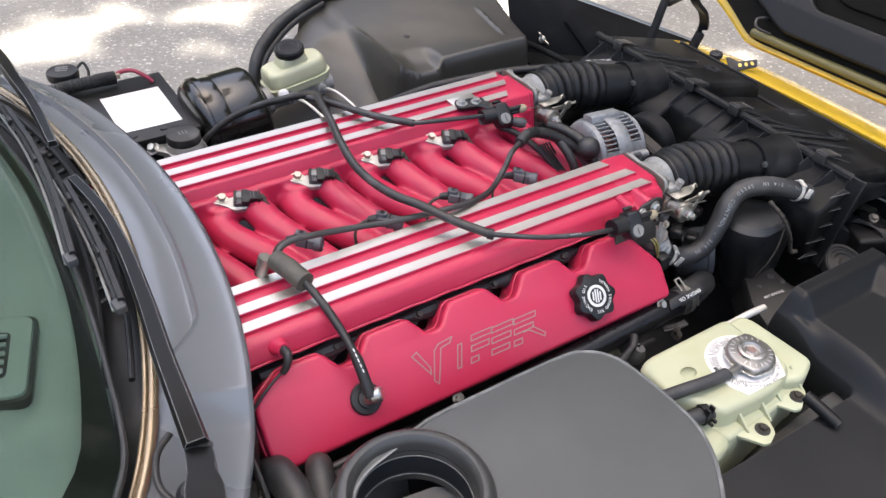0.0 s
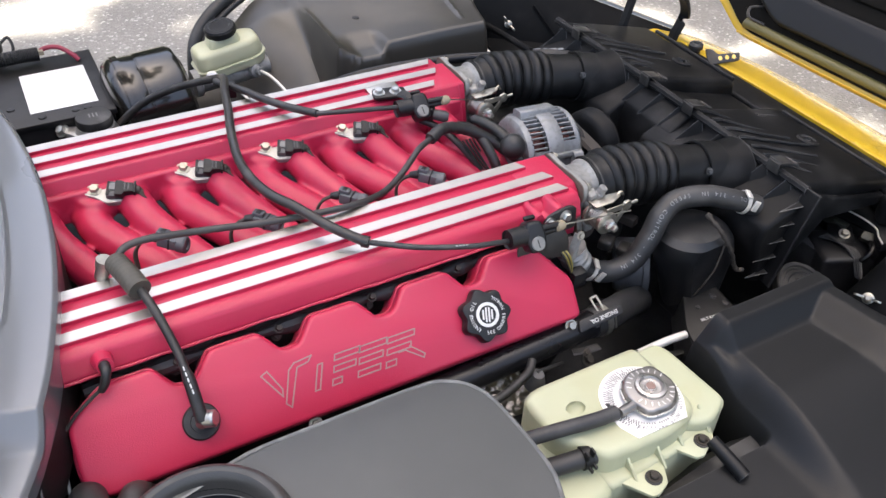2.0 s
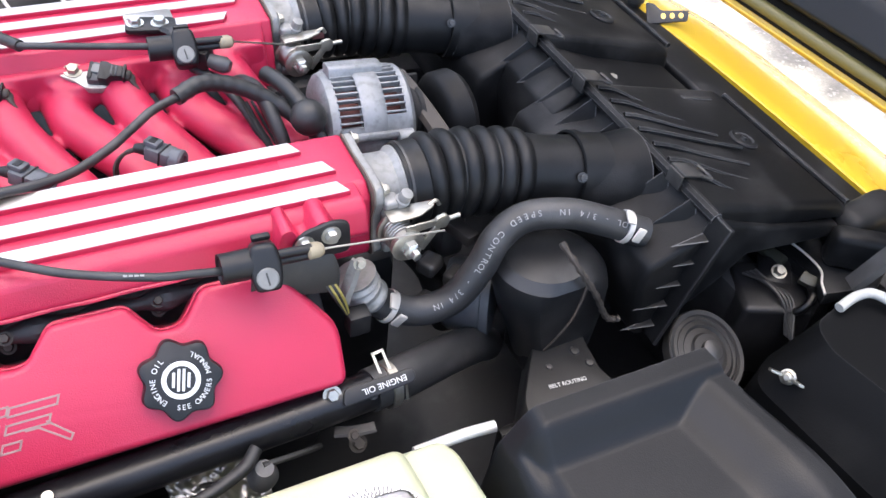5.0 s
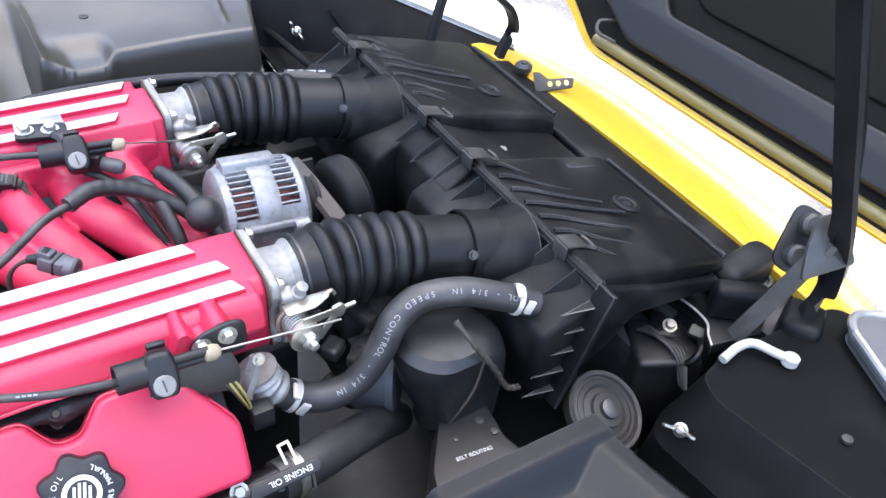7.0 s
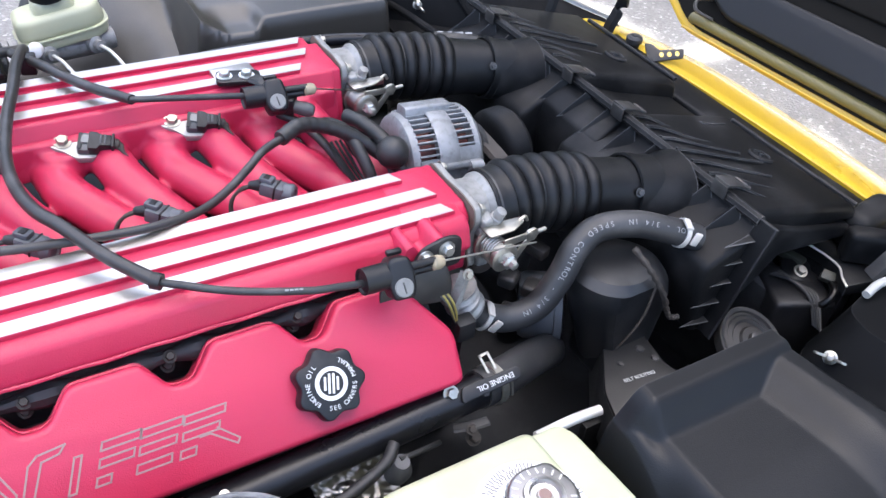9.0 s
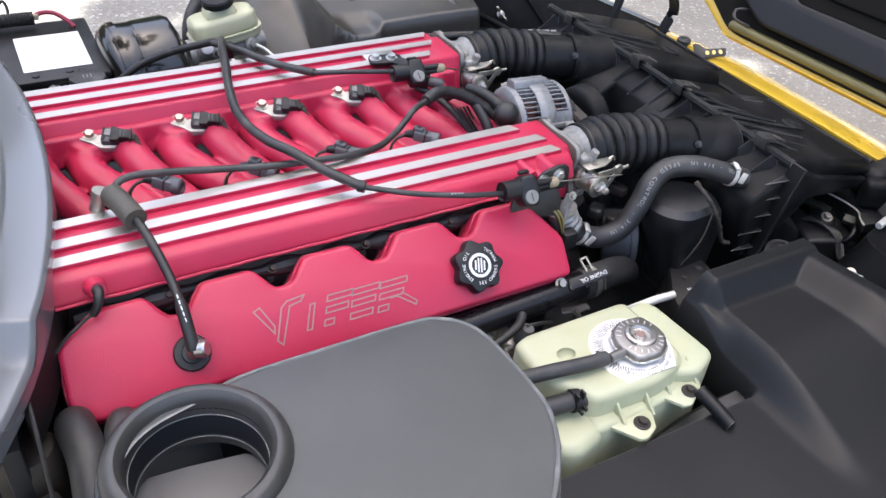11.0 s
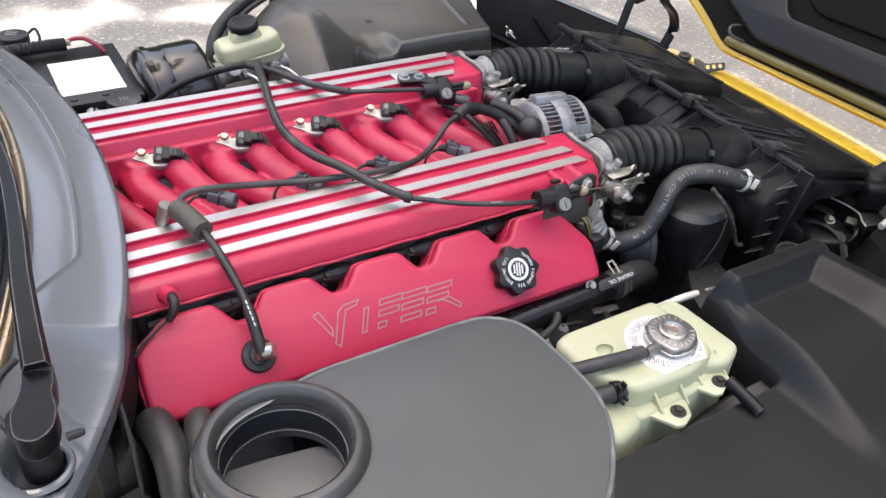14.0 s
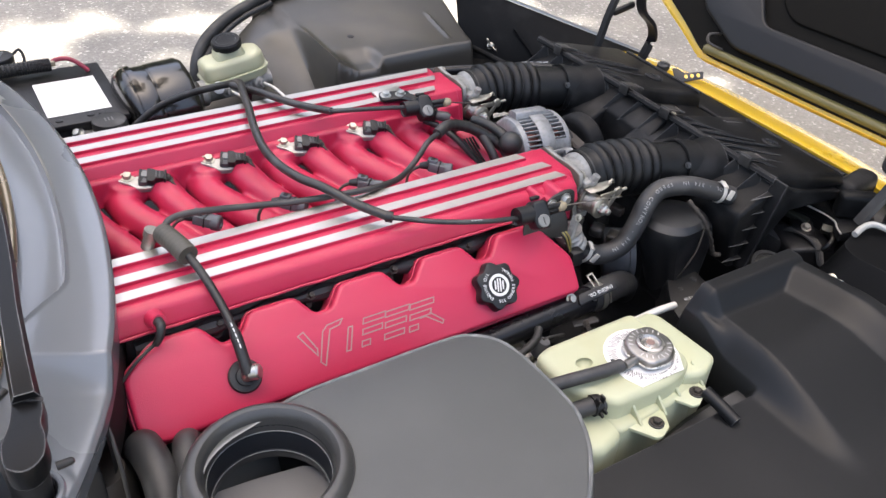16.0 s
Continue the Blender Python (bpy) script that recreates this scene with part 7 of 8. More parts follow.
def build_brake():
    b = thing("brake_booster", (-0.09, 0.50, 0.50), "gloss black brake booster drum with crimped rim", "brake booster")
    m = frame_of((-0.100, 0.505, 0.640), (0, 0, 1), (1, 0.03, 0.08)) @ Matrix.Diagonal((1.05, 1.05, 1, 1))
    part("drum", lathe([(0.03, -0.072), (0.070, -0.070), (0.088, -0.062), (0.0955, -0.050), (0.0955, -0.046), (0.098, -0.045), (0.098, -0.034), (0.094, -0.033), (0.0935, -0.010), (0.0928, -0.009), (0.0928, -0.006), (0.0935, -0.005), (0.093, 0.052), (0.088, 0.062), (0.070, 0.070), (0.030, 0.074)], m, 72), BOOSTER, b)
    part("vacuum_elbow", lathe([(0.010, 0), (0.011, 0.012), (0.008, 0.02)], m @ Matrix.Translation((-0.03, 0.05, 0.068)), 18), PLASTIC, b)
    r = thing("brake_master_cylinder", (0.07, 0.50, 0.60), "brake master cylinder with yellowed fluid reservoir", "master cylinder")
    mc = frame_of((-0.02, 0.497, 0.668), (0, 0, 1), (1, 0.03, 0.06))
    part("cylinder", lathe([(0.026, 0), (0.026, 0.012), (0.020, 0.015), (0.0205, 0.125), (0.017, 0.135), (0.017, 0.150), (0.010, 0.152)], mc, 28), CAST, r)
    part("body_web", box((0.055, 0.500, 0.684), (0.11, 0.038, 0.018), 0.004, Matrix.Rotation(radians(-3.5), 4, "Y")), CAST, r)
    for u in (0.045, 0.115):
        p = mc @ Vector((0.0, 0.0, u))
        port = part("port", lathe([(0.013, 0), (0.013, 0.018), (0.0085, 0.020), (0.0075, 0.030)], frame_of(p + Vector((0, -0.012, 0.002)), (1, 0, 0), (0.25, -0.9, 0.25)), 20), CAST, r)
        q = p + Vector((0.008, -0.040, 0.010))
        part("brake_line", tube([q, q + Vector((0.010, -0.030, 0.000)), q + Vector((0.022, -0.075, -0.012)), q + Vector((0.030, -0.095, -0.035)), q + Vector((0.032, -0.10, -0.08))], 0.0028, 10), ALU, port, "bare steel brake line")
    rot = Matrix.Rotation(radians(-9), 4, "Y")
    res = rounded([(-0.066, -0.026), (-0.050, -0.036), (0.045, -0.036), (0.066, -0.022), (0.066, 0.022), (0.045, 0.036), (-0.050, 0.036), (-0.066, 0.026)], 0.016, 4)
    mm = Matrix.Translation((0.058, 0.512, 0.700)) @ rot
    part("reservoir", prism(res, mm, 0.036, 0.010, 4, (0.94, 0.90), 50), CREAM, r, "yellowed plastic fluid reservoir")
    part("reservoir_base", prism(res, mm @ Matrix.Translation((0, 0, -0.016)), 0.017, 0.004, 2, None, 50), CREAM, r)
    part("rim", prism([(u * 1.05, v * 1.07) for u, v in res], mm @ Matrix.Translation((0, 0, -0.001)), 0.004, 0.0012, 2, None, 60), CREAM, r)
    part("filler", prism(rounded([(-0.034, -0.024), (0.030, -0.024), (0.034, 0.024), (-0.034, 0.024)], 0.012, 4), mm @ Matrix.Translation((0.000, 0, 0.030)), 0.024, 0.005, 3, (0.80, 0.80)), CREAM, r)
    part("cap", lathe([(0.0280, 0), (0.0295, 0.002), (0.0295, 0.012), (0.027, 0.0155), (0.020, 0.016), (0.019, 0.0145), (0.0, 0.0145)], mm @ Matrix.Translation((0.000, 0.002, 0.052)) @ Matrix.Rotation(radians(5), 4, "X"), 36), DUSTY, r, "black screw cap")
    part("side_plug", lathe([(0.011, 0), (0.011, 0.014), (0.008, 0.016)], frame_of((0.012, 0.470, 0.690), (0, 0, 1), (-0.3, -0.9, 0.2)), 18), WHITE, r, "white plastic plug")


BOOSTER = mat("glossy_black_enamel", (0.010, 0.009, 0.008), 0.19, 0.0, 0.2, 40, 0.0, coat=0.3, rough_vary=0.04)
build_brake()


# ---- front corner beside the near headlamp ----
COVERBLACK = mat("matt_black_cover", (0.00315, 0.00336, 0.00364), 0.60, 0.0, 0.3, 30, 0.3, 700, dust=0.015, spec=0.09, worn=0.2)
HORNGREY = mat("dusty_horn_steel", (0.026, 0.024, 0.022), 0.6, 0.2, 0.3, 80, 0.4, 500, dust=0.25, dust_color=(0.10, 0.09, 0.075))
OLIVE = mat("olive_black_connector", (0.030, 0.031, 0.022), 0.5, 0.0, 0.3, 80, 0.3, 500, dust=0.1)


def build_front_corner():
    h = thing("horn", (0.655, -0.41, 0.52), "grey-black ribbed horn disc on a bracket", "horn")
    m = frame_of((0.672, -0.402, 0.596), (1, 0, 0), (0.10, -0.44, 0.88))
    part("disc", lathe([(0.012, -0.026), (0.040, -0.020), (0.049, -0.016), (0.050, -0.013), (0.050, -0.002), (0.0485, 0.0), (0.044, -0.001), (0.0425, -0.004), (0.039, -0.002), (0.037, -0.004), (0.032, -0.001), (0.029, -0.004), (0.022, -0.001), (0.020, 0.003), (0.013, 0.004), (0.0, 0.004)], m, 56), HORNGREY, h)
    part("hub", lathe([(0.012, 0.004), (0.012, 0.010), (0.008, 0.012), (0.0, 0.012)], m, 20), STEELBLACK, h, "worn steel hub")
    c = thing("headlamp_cover", (0.85, -0.58, 0.40), "matt black headlamp back cover with wing nut and rivets", "headlamp cover")
    low = rounded([(0.672, -0.445), (0.730, -0.422), (0.800, -0.432), (1.000, -0.435), (1.02, -0.80), (0.80, -0.90), (0.690, -0.62)], [0.03, 0.03, 0.02, 0.03, 0.05, 0.05, 0.03], 6)
    top = rounded([(0.742, -0.484), (0.752, -0.450), (0.800, -0.437), (1.000, -0.440), (1.02, -0.80), (0.82, -0.86), (0.772, -0.63)], [0.012, 0.02, 0.02, 0.03, 0.05, 0.05, 0.03], 6)
    bm = bmesh.new()
    rings = [[bm.verts.new((x, y, z)) for x, y in o] for o, z in ((low, 0.44), ([(0.75 * a[0] + 0.25 * b[0], 0.75 * a[1] + 0.25 * b[1]) for a, b in zip(low, top)], 0.60), ([(0.25 * a[0] + 0.75 * b[0], 0.25 * a[1] + 0.75 * b[1]) for a, b in zip(low, top)], 0.645), (top, 0.664))]
    bm.faces.new(rings[0][::-1])
    bm.faces.new(rings[-1])
    for r0, r1 in zip(rings, rings[1:]):
        for i in range(len(r0)):
            bm.faces.new((r0[i], r0[(i + 1) % len(r0)], r1[(i + 1) % len(r0)], r1[i]))
    part("shell", bm, COVERBLACK, c, sharp=24)
    wing_nut(c, frame_of((0.706, -0.478, 0.628), (0.5, -0.85, 0), (-0.75, -0.30, 0.6)), 0.95)
    for x, y in ((0.828, -0.588), (0.838, -0.638)):
        part("rivet", lathe([(0.0065, 0), (0.006, 0.003), (0.003, 0.0035)], Matrix.Translation((x, y, 0.667)), 16), HORNGREY, c)
    lv = thing("adjuster_lever", (0.82, -0.455, 0.66), "white plastic adjuster lever lying on the headlamp cover", "lever")
    part("arm", tube([(0.785, -0.446, 0.672), (0.812, -0.442, 0.676), (0.832, -0.447, 0.678), (0.846, -0.468, 0.676), (0.856, -0.482, 0.674)], 0.0055, 14), WHITEPL, lv)
    part("end", lathe([(0.0095, -0.006), (0.0095, 0.004), (0.006, 0.006)], Matrix.Translation((0.857, -0.483, 0.674)), 18), WHITEPL, lv)
    f = thing("fuse_box", (0.80, -0.35, 0.50), "gloss black fuse box with a bolted bracket and bent metal edge", "fuse box")
    part("body", box((0.815, -0.345, 0.535), (0.09, 0.085, 0.12), 0.008, Matrix.Rotation(radians(-25), 4, "Z"), 3), PLASTIC, f)
    edge = [(0.845, -0.287), (0.853, -0.312), (0.858, -0.343), (0.855, -0.369), (0.841, -0.385), (0.831, -0.401)]
    part("bracket", box((0.833, -0.327, 0.598), (0.042, 0.036, 0.005), 0.002, Matrix.Rotation(radians(-35), 4, "Z") @ Matrix.Rotation(radians(15), 4, "X")), GLOSS, f)
    part("bolt", bolt_mesh(frame_of((0.834, -0.333, 0.601), (1, 0, 0), (-0.20, -0.35, 0.9)), 0.0066, 0.007), ZINC, f, "zinc hex bolt")
    part("metal_edge", tube([(x - 0.001, y, 0.6305) for x, y in edge], 0.0016, 8), ALU, f, "bright bent metal edge")
    part("cover", prism(edge + [(0.902, -0.414), (0.934, -0.397), (0.930, -0.350), (0.902, -0.335), (0.898, -0.292)], Matrix.Translation((0, 0, 0.612)), 0.019, 0.002), DUSTY, f)
    part("inner_wall", prism([(a, b) for a, b in edge] + [(0.867, -0.395), (0.875, -0.34), (0.862, -0.285)], Matrix.Translation((0, 0, 0.52)), 0.091, 0.002), GLOSS, f)
    part("ledge", box((0.846, -0.300, 0.603), (0.020, 0.050, 0.012), 0.003, Matrix.Rotation(radians(12), 4, "Z")), OLIVE, f)
    part("lug", prism(rounded([(-0.010, -0.006), (0.010, -0.008), (0.012, 0.006), (-0.008, 0.008)], 0.003, 3), frame_of((0.850, -0.362, 0.606), (0.6, -0.8, 0), (-0.4, -0.3, 0.85)), 0.012, 0.002), OLIVE, f)
    for x, y, z in ((0.975, -0.350, 0.640), (0.985, -0.378, 0.632), (0.960, -0.372, 0.628)):
        part("connector", lathe([(0.013, -0.05), (0.013, 0.0), (0.0115, 0.003), (0.007, 0.003), (0.006, -0.002), (0.0, -0.002)], frame_of((x, y, z), (1, 0, 0), (-0.3, -0.4, 0.85)), 20), OLIVE, f, "olive-black round connector")
    for k in range(4):
        part("wire", tube([(0.79 + 0.006 * k, -0.318, 0.60), (0.80 + 0.006 * k, -0.345, 0.606 - 0.004 * k), (0.805 + 0.005 * k, -0.375, 0.598), (0.800, -0.40 - 0.004 * k, 0.57)], 0.0022, 8), RUBBER, f)
    part("latch", tube([(0.846, -0.374, 0.608), (0.836, -0.386, 0.610), (0.824, -0.392, 0.604), (0.816, -0.388, 0.592), (0.820, -0.378, 0.588)], 0.005, 10), GLOSS, f)
    part("red_mark", box((0.922, -0.392, 0.632), (0.014, 0.006, 0.003), 0.0005), REDWIRE, f, "small red mark")
    p = thing("steel_rod", (0.36, -0.455, 0.60), "bright steel rod beside the coolant tank", "rod")
    part("rod", tube([(0.29, -0.446, 0.678), (0.335, -0.446, 0.680), (0.366, -0.448, 0.680)], 0.0055, 12), ALU, p)


WHITEPL = mat("white_plastic", (0.38, 0.37, 0.335), 0.45, 0.0, 0.06, 60, 0.0)
build_front_corner()


# ---- nose: bumper, headlamps, hood, hinges ----
def build_headlamp(near):
    f = (lambda y: y) if near else mirror
    h = thing("headlamp", (0.98, f(-0.6), 0.50), "headlamp lens with a pale rim at the front wing", "headlamp", "headlamps")
    out = [(0.955, f(-0.482)), (0.985, f(-0.474)), (1.02, f(-0.50)), (1.05, f(-0.62)), (1.03, f(-0.78)), (0.95, f(-0.82)), (0.90, f(-0.72)), (0.905, f(-0.60))]
    o = rounded(out, 0.03, 5)
    part("lens", prism(o, Matrix.Translation((0, 0, 0.668)), 0.020, 0.006, 3), LENS, h, "clear headlamp lens")
    part("rim", tube([(x, y, 0.686) for x, y in o[::4]] + [(o[0][0], o[0][1], 0.686)], 0.006, 10, 6), CHROME, h, "pale metal rim")
    part("bowl", prism(o, Matrix.Translation((0, 0, 0.55)), 0.116, 0.004), PLUG, h)


def flat_strip(pts):
    return flat_bar(pts, 0.012, 0.005)


LENS = mat("grey_lens", (0.13, 0.135, 0.14), 0.08, 0.2, 0.1, 20, 0.0, coat=0.5)
CHROME = mat("pale_rim_metal", (0.28, 0.28, 0.275), 0.4, 0.6, 0.05, 60, 0.0)
build_headlamp(True)
WING_A, WING_B = Vector((1.035, 0.323, 0.640)), Vector((0.62, 0.577, 0.797))  # the rising edge of the far wing


def wing_edge(t):
    return WING_A.lerp(WING_B, t)


def build_wing_wall():
    w = thing("fender_liner", (0.82, 0.45, 0.55), "black moulded fender liner with a pale highlight strip along its top edge", "fender liner")
    part("panel", sheet(24, 24, lambda s, t: wing_edge(t).lerp(Vector((wing_edge(t).x - 0.03, wing_edge(t).y - 0.055 - 0.03 * t, 0.622)), s) + Vector((0.0, -0.010 * math.sin(math.pi * s), 0)), 0.004), WINGBLACK, w)
    # pale strip in place of the highlight on the liner's top edge
    part("edge_highlight", flat_strip([wing_edge(k / 6) + Vector((0, 0.004, 0.002)) for k in range(7)]), CHROME, w, "pale strip standing for the edge highlight")
    part("crease", tube([(0.760, 0.400, 0.634), (0.742, 0.430, 0.668), (0.722, 0.462, 0.705)], 0.003, 8), WINGBLACK, w)


build_wing_wall()


def build_bumper():
    b = thing("front_bumper", (1.05, MID, 0.30), "yellow painted front bumper falling away to a smooth curved edge", "bumper")

    def inner(y):
        return 0.989 - 0.12 * (y + 0.15) ** 2 - 0.25 * max(0, y - 0.12) ** 2

    def outer(y):
        return 1.210 - 0.60 * max(0.0, y - 0.10) ** 2 - 0.45 * min(0.0, y + 0.10) ** 2

    def fn(s, t):
        y = -0.72 + 1.06 * t
        k = min(s / 0.7, 1.0)
        x = inner(y) + (outer(y) - inner(y)) * k + 0.05 * max(0.0, (s - 0.7) / 0.3)
        z = 0.660 - 0.088 * (0.55 * k + 0.45 * k * k) - 0.26 * max(0, (s - 0.7) / 0.3) ** 1.2 - 0.004 * (1 - smoothstep(0.0, 0.05, s))
        return Vector((x, y, z))
    part("skin", sheet(36, 60, fn, 0.012), YELLOW, b)
    part("inner_lip", tube([(inner(-0.70 + 0.05 * k) + 0.003, -0.70 + 0.05 * k, 0.655) for k in range(21)], 0.0022, 10, 4), YELLOW, b)
    br = thing("latch_bracket", (1.0, 0.2, 0.64), "black latch bracket with a row of round holes", "latch bracket")
    m = frame_of((0.972, 0.158, 0.664), (0.80, -0.35, 0.05), (-0.35, -0.45, 0.82))
    part("plate", prism(rounded([(-0.012, -0.014), (0.010, -0.012), (0.052, -0.010), (0.056, 0.008), (0.012, 0.009), (0.000, 0.022), (-0.012, 0.024)], 0.003, 3), m, 0.0035, 0.0006), PLASTIC, br)
    for u in (0.014, 0.028, 0.042):
        part("hole", lathe([(0.0050, 0), (0.0050, 0.0006), (0.0, 0.0006)], m @ Matrix.Translation((u, -0.001, 0.0035)) @ Matrix.Diagonal((0.8, 1, 1, 1)), 18), YELLOW, br, "yellow seen through the hole")
    part("bump_stop", lathe([(0.010, -0.01), (0.012, 0.004), (0.015, 0.006), (0.015, 0.014), (0.011, 0.018), (0.006, 0.018), (0.005, 0.020), (0.0, 0.020)], Matrix.Translation((0.972, 0.212, 0.660)), 24), RUBBER, br)


build_bumper()


def build_hood():
    h = thing("hood", (1.3, -0.1, 0.58), "raised yellow hood seen from its black moulded underside", "hood")
    m = frame_of((1.215, 0.325, 0.605), (0.055, -1, 0), (-0.78, 0, 0.62))
    out = [(0, 0), (0.9, 0.0), (1.5, 0.05), (1.5, 1.0), (-0.46, 1.0), (-0.46, 0.55), (-0.38, 0.20), (-0.22, 0.10), (-0.09, 0.045)]
    part("skin", prism(rounded(out, [0.03, 0.0, 0.05, 0.05, 0.05, 0.1, 0.1, 0.05, 0.05], 4), m @ Matrix.Translation((0, 0, -0.022)), 0.022, 0.008, 3), YELLOW, h, "yellow painted skin")
    part("folded_edge", tube([m @ Vector((0.0 + 0.1 * k, 0.004, 0.0)) for k in range(16)], 0.0028, 10, 4), YELLOW, h, "yellow folded edge")
    part("rolled_rail", tube([m @ Vector((0.01 + 0.1 * k, 0.028, 0.004)) for k in range(15)], 0.012, 14, 4), RAILOLIVE, h, "rolled rail in the olive of shaded yellow paint")
    inner = [(0.012, 0.012), (0.92, 0.012), (1.48, 0.06), (1.48, 0.98), (-0.44, 0.98), (-0.44, 0.56), (-0.36, 0.22), (-0.20, 0.118), (-0.08, 0.062)]
    part("inner_panel", prism(rounded(inner, 0.04, 4), m @ Matrix.Translation((0, 0, 0.001)), 0.006, 0.003, 3), HOODBLACK, h, "black moulded inner panel")
    lip = [(0.09, 0.050), (1.45, 0.058), (1.45, 0.135), (0.13, 0.130), (0.06, 0.215), (-0.10, 0.215), (-0.06, 0.12)]
    part("stiffener", prism(rounded(lip, 0.025, 4), m @ Matrix.Translation((0, 0, 0.010)), 0.020, 0.008, 3), BLUEGREY, h, "dark blue-grey stiffening rail")
    part("raised_field", prism(rounded([(0.16, 0.165), (1.44, 0.175), (1.44, 0.90), (-0.22, 0.90), (-0.20, 0.40), (0.08, 0.26)], 0.05, 5), m @ Matrix.Translation((0, 0, 0.004)), 0.010, 0.006, 3), HOODBLACK, h)
    part("wire_loop", tube([m @ Vector((0.030, 0.075, 0.012)), m @ Vector((0.020, 0.055, 0.038)), m @ Vector((0.035, 0.035, 0.040)), m @ Vector((0.06, 0.04, 0.012))], 0.0035, 10), STEELBLACK, h, "bent dark wire loop")
    return h


HOODBLACK = mat("matt_black_hood_lining", (0.0042, 0.0037, 0.0028), 0.75, 0.0, 0.5, 10, 0.2, 600, spec=0.12)
BLUEGREY = mat("blue_grey_moulding", (0.0045, 0.0052, 0.0065), 0.5, 0.0, 0.2, 20, 0.2, 600, spec=0.3)
# olive stands for the yellow paint in shade, put into the base colour
RAILOLIVE = mat("shaded_yellow_olive", (0.11, 0.095, 0.032), 0.45, 0.0, 0.3, 30, 0.2, 400)
build_hood()


def build_hinges():
    g = "hood hinges"
    n = thing("hinge_assembly", (0.95, -0.42, 0.62), "black folding hood hinge with plate, arms and bushes", "hood hinge", g)
    foot = Vector((0.930, -0.442, 0.660))
    part("post", flat_bar([foot, (0.934, -0.448, 0.717), (0.908, -0.45, 0.796), (0.849, -0.45, 0.901), (0.776, -0.45, 1.027), (0.690, -0.45, 1.17)], 0.026, 0.012), PLASTIC, n)
    part("post_web", flat_bar([(0.940, -0.440, 0.70), (0.862, -0.440, 0.901), (0.789, -0.440, 1.027), (0.70, -0.44, 1.17)], 0.010, 0.022), GLOSS, n)
    part("brace", flat_bar([(0.838, -0.418, 0.660), (0.872, -0.430, 0.730), (0.905, -0.440, 0.800)], 0.026, 0.006), STEELBLACK, n)
    pl = frame_of((0.888, -0.440, 0.788), (1, 0.15, 0), (-0.25, -0.75, 0.55))
    part("plate", prism(rounded([(-0.030, -0.020), (0.040, -0.026), (0.046, 0.036), (0.012, 0.040), (-0.012, 0.012)], 0.006, 3), pl, 0.005, 0.001), STEELBLACK, n)
    sp = frame_of((0.925, -0.395, 0.770), (0.6, 0.3, 0.7), (-0.35, -0.7, 0.6))
    part("bush_plate", prism(rounded([(-0.050, -0.020), (0.030, -0.024), (0.034, 0.022), (-0.046, 0.024)], 0.016, 4), sp, 0.006, 0.0015), PLASTIC, n)
    for u in (-0.028, 0.012):
        part("bush", lathe([(0.014, 0), (0.014, 0.012), (0.010, 0.015), (0.0, 0.015)], sp @ Matrix.Translation((u, 0, 0.006)), 24), HOSE, n)
    part("foot", box(tuple(foot + Vector((0.0, 0.0, -0.01))), (0.06, 0.05, 0.06), 0.012, Matrix.Rotation(radians(30), 4, "Z"), 3), DUSTY, n)
    part("spring_bracket", box((0.890, -0.375, 0.660), (0.07, 0.03, 0.05), 0.010, Matrix.Rotation(radians(-35), 4, "Z"), 3), DUSTY, n)
    f = thing("hinge_assembly", (0.92, 0.28, 0.60), "black folding hood hinge with two curved arms", "hood hinge", g)
    part("arm", flat_bar([(0.812, 0.285, 0.650), (0.822, 0.283, 0.700), (0.835, 0.283, 0.755), (0.848, 0.283, 0.80), (0.90, 0.283, 0.93)], 0.020, 0.008), PLASTIC, f)
    part("arm", flat_bar([(0.968, 0.284, 0.630), (0.978, 0.282, 0.668), (0.988, 0.280, 0.700), (0.975, 0.280, 0.740), (0.930, 0.280, 0.79), (0.915, 0.280, 0.90)], 0.026, 0.010), PLASTIC, f)
    part("link", box((0.880, 0.281, 0.795), (0.06, 0.012, 0.014), 0.004, Matrix.Rotation(radians(-12), 4, "Y")), GLOSS, f)
    part("stay_tip", lathe([(0.005, 0), (0.004, 0.03), (0.001, 0.034)], frame_of((0.822, 0.275, 0.650), (1, 0, 0), (0.1, -0.2, 0.9)), 12), ALU, f)


build_hinges()


# ---- a tree out of view, added to shade the car and dapple the driveway ----
# gaps left in the added crown so that sun reaches these spots
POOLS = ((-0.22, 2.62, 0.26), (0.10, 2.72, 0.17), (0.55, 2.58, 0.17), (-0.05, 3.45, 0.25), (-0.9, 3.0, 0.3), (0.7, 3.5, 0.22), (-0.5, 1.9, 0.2))


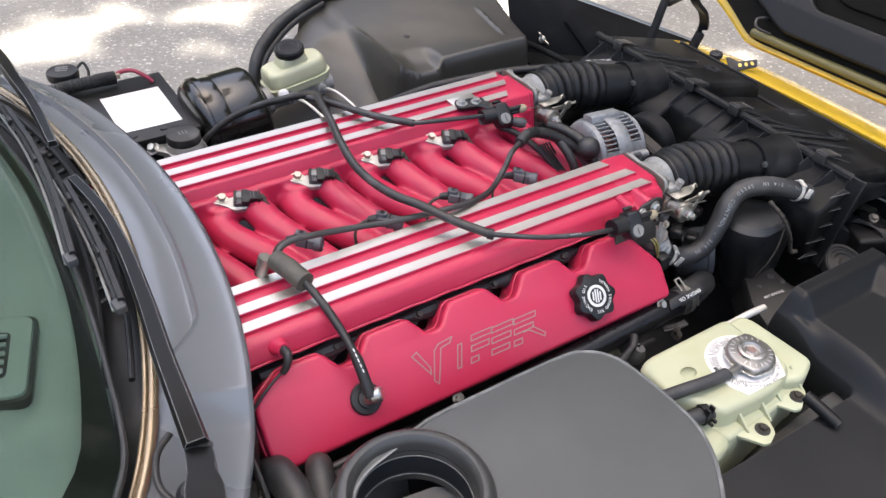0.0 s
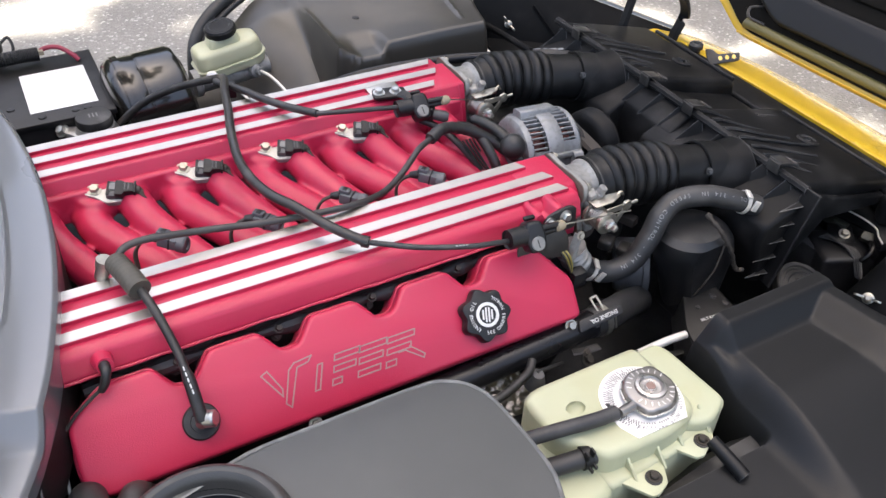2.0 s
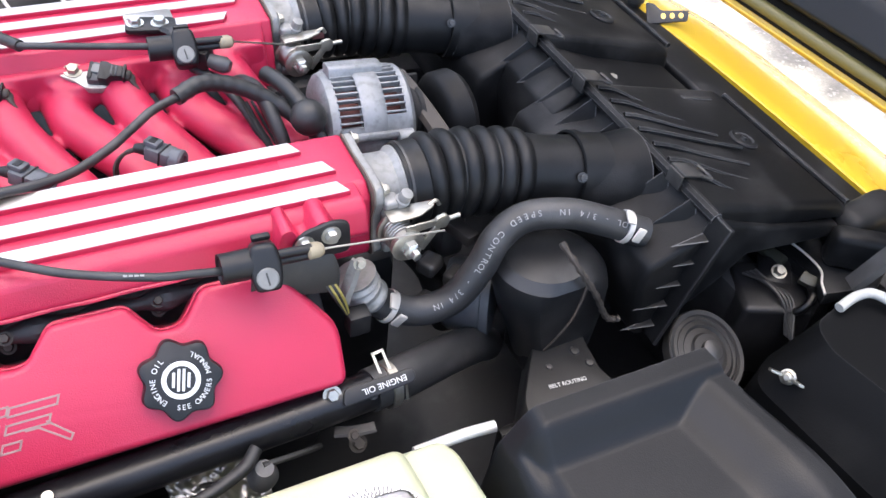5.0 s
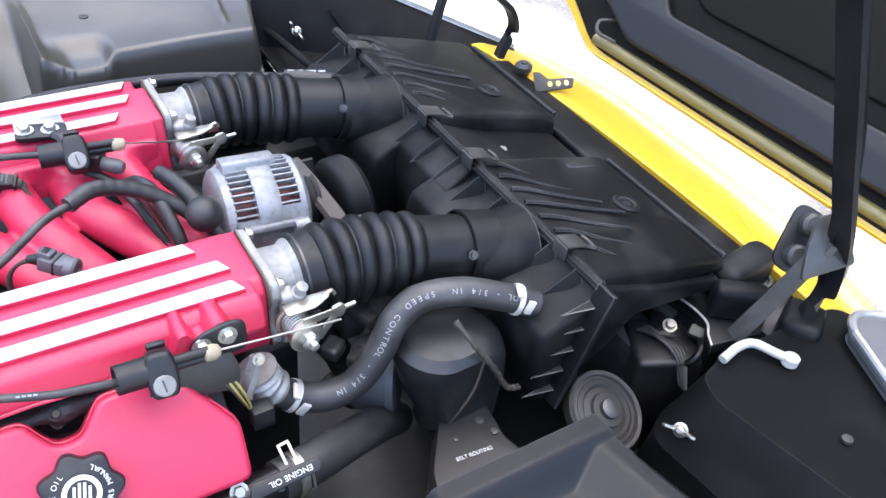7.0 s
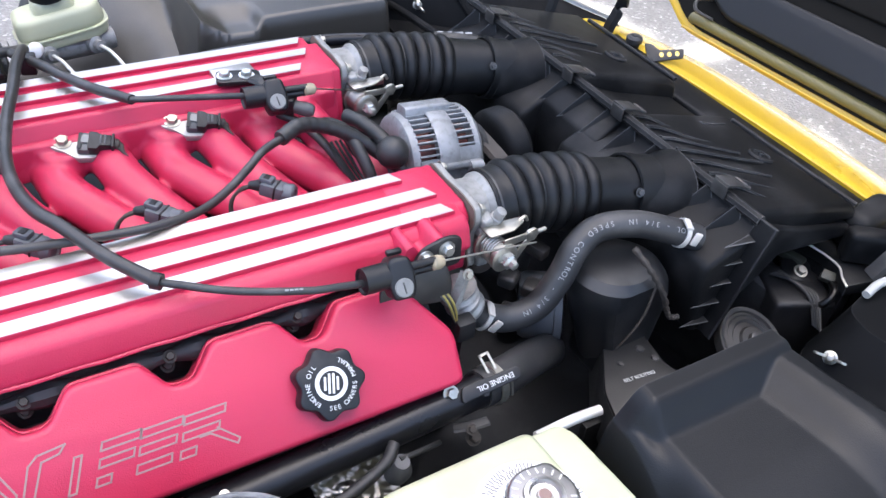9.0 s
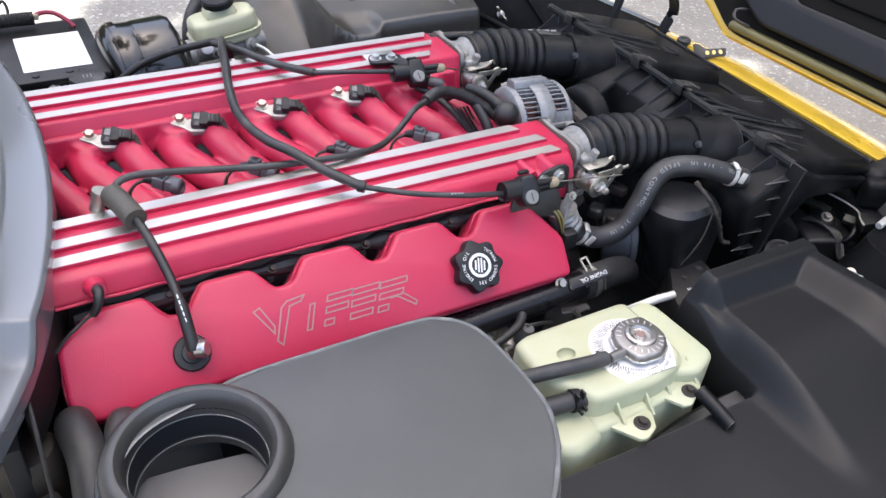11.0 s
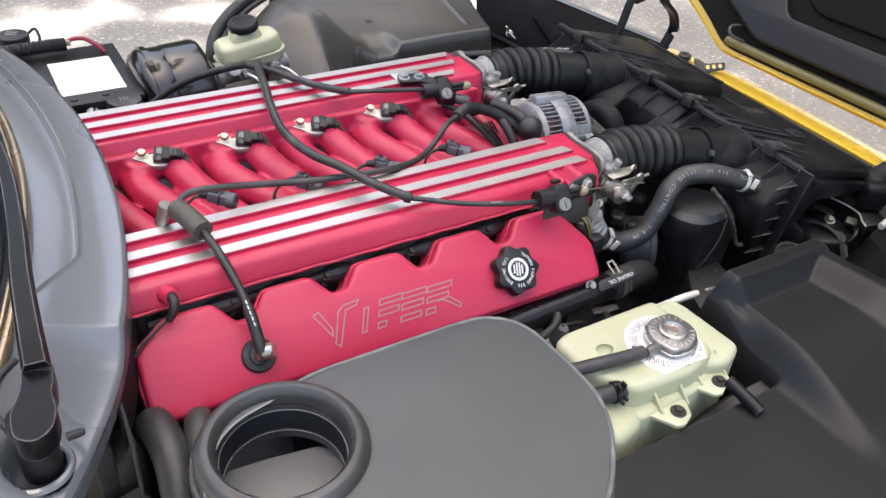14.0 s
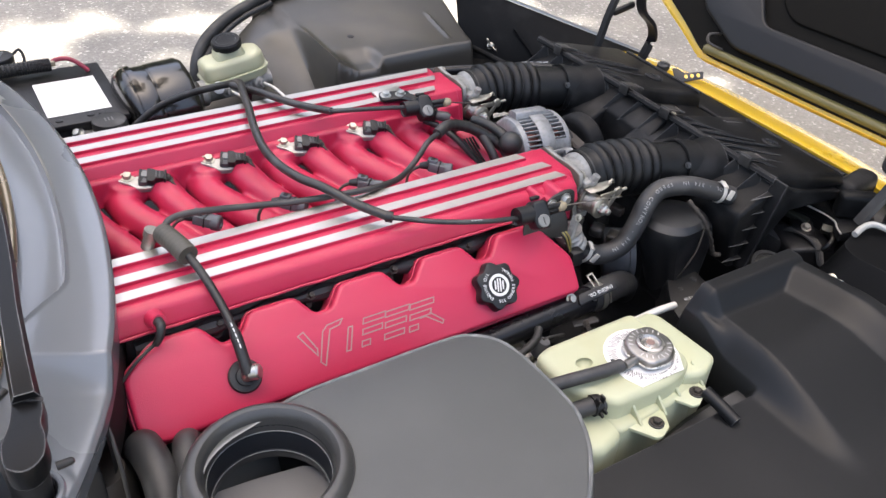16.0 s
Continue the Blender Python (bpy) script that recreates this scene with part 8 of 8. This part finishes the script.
def build_tree():
    foot = Vector((-7.5, 5.0, 0))
    t = thing("unseen_shade_tree", tuple(foot), "tall broadleaf tree out of view, added to shade the parked car", "tree")
    top = Vector((-0.4, 0.6, 0.7)) + sun_dir * (11.0 / sun_dir.z)
    part("trunk", tube([foot, foot + Vector((0.1, 0.0, 3.0)), foot.lerp(top, 0.35) + Vector((0, 0, 2.5)), top], lambda s: 0.32 * (1 - 0.8 * s), 14), BARK, t)
    for k in range(9):
        a = 0.7 * k
        e = top + Vector((2.2 * math.cos(a), 2.4 * math.sin(a), 0.5 * (k % 3)))
        base = foot.lerp(top, 0.55) + Vector((0, 0, 1.2))
        part("limb", tube([base, base.lerp(e, 0.5) + Vector((0, 0, 0.3)), e], lambda s: 0.09 * (1 - 0.8 * s), 8), BARK, t)
    rnd = random.Random(11)
    verts, faces = [], []
    k = 0
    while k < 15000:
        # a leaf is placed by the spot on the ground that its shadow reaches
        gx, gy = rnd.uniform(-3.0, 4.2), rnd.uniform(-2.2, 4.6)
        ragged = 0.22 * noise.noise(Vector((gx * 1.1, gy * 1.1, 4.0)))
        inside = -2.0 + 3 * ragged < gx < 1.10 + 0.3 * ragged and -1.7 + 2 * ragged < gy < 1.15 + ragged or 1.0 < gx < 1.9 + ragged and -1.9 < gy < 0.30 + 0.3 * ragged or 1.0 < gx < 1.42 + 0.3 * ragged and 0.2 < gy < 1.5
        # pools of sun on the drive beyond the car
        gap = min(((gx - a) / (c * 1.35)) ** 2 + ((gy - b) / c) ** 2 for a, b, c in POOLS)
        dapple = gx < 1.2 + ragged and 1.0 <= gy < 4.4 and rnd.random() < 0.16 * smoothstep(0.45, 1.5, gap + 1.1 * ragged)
        # further leaves hung only to shade a strip of drive ahead
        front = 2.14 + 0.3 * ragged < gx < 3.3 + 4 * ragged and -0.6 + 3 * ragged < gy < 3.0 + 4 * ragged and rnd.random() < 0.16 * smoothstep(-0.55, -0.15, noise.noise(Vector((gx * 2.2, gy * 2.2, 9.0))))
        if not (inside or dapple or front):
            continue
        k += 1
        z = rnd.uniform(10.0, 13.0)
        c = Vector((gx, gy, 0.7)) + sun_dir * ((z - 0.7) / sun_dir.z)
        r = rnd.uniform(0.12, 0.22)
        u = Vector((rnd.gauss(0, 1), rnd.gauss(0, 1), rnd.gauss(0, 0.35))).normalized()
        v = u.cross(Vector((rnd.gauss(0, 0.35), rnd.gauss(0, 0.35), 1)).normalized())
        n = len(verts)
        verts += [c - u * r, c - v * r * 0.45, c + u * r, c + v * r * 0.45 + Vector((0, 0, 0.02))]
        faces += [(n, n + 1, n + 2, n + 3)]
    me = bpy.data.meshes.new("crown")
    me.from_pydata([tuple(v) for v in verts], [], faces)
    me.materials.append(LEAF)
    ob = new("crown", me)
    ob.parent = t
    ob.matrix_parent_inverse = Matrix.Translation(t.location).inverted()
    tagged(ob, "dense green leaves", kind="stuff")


# unseen hedge-like screen, added to dim reflections and sky light from this side
def build_reflection_screen():
    def fn(s, t):
        a = -0.80 + 3.10 * s
        d = 8.5 + 0.8 * noise.noise(Vector((a * 3, t * 4, 0.0)))
        return Vector((1.0 + d * math.cos(a), d * math.sin(a) - 0.5, (11.5 - 7.0 * smoothstep(0.98, 1.24, a)) * t * (1 + 0.12 * noise.noise(Vector((a * 4, 2.0, 5.0))))))
    solid("hedge", sheet(90, 16, fn, 0.0), LEAF, "tall dark green screen out of view, added to darken reflections", "hedge", kind="structure", sharp=10)


BARK = mat("tree_bark", (0.12, 0.09, 0.065), 0.9, 0.0, 0.4, 12, 1.0, 40)
# darker than a leaf: shade between leaves is put into the colour
LEAF = mat("leaf_green_with_shade", (0.030, 0.042, 0.020), 0.5, 0.0, 0.35, 8, 0.0)
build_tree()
build_reflection_screen()
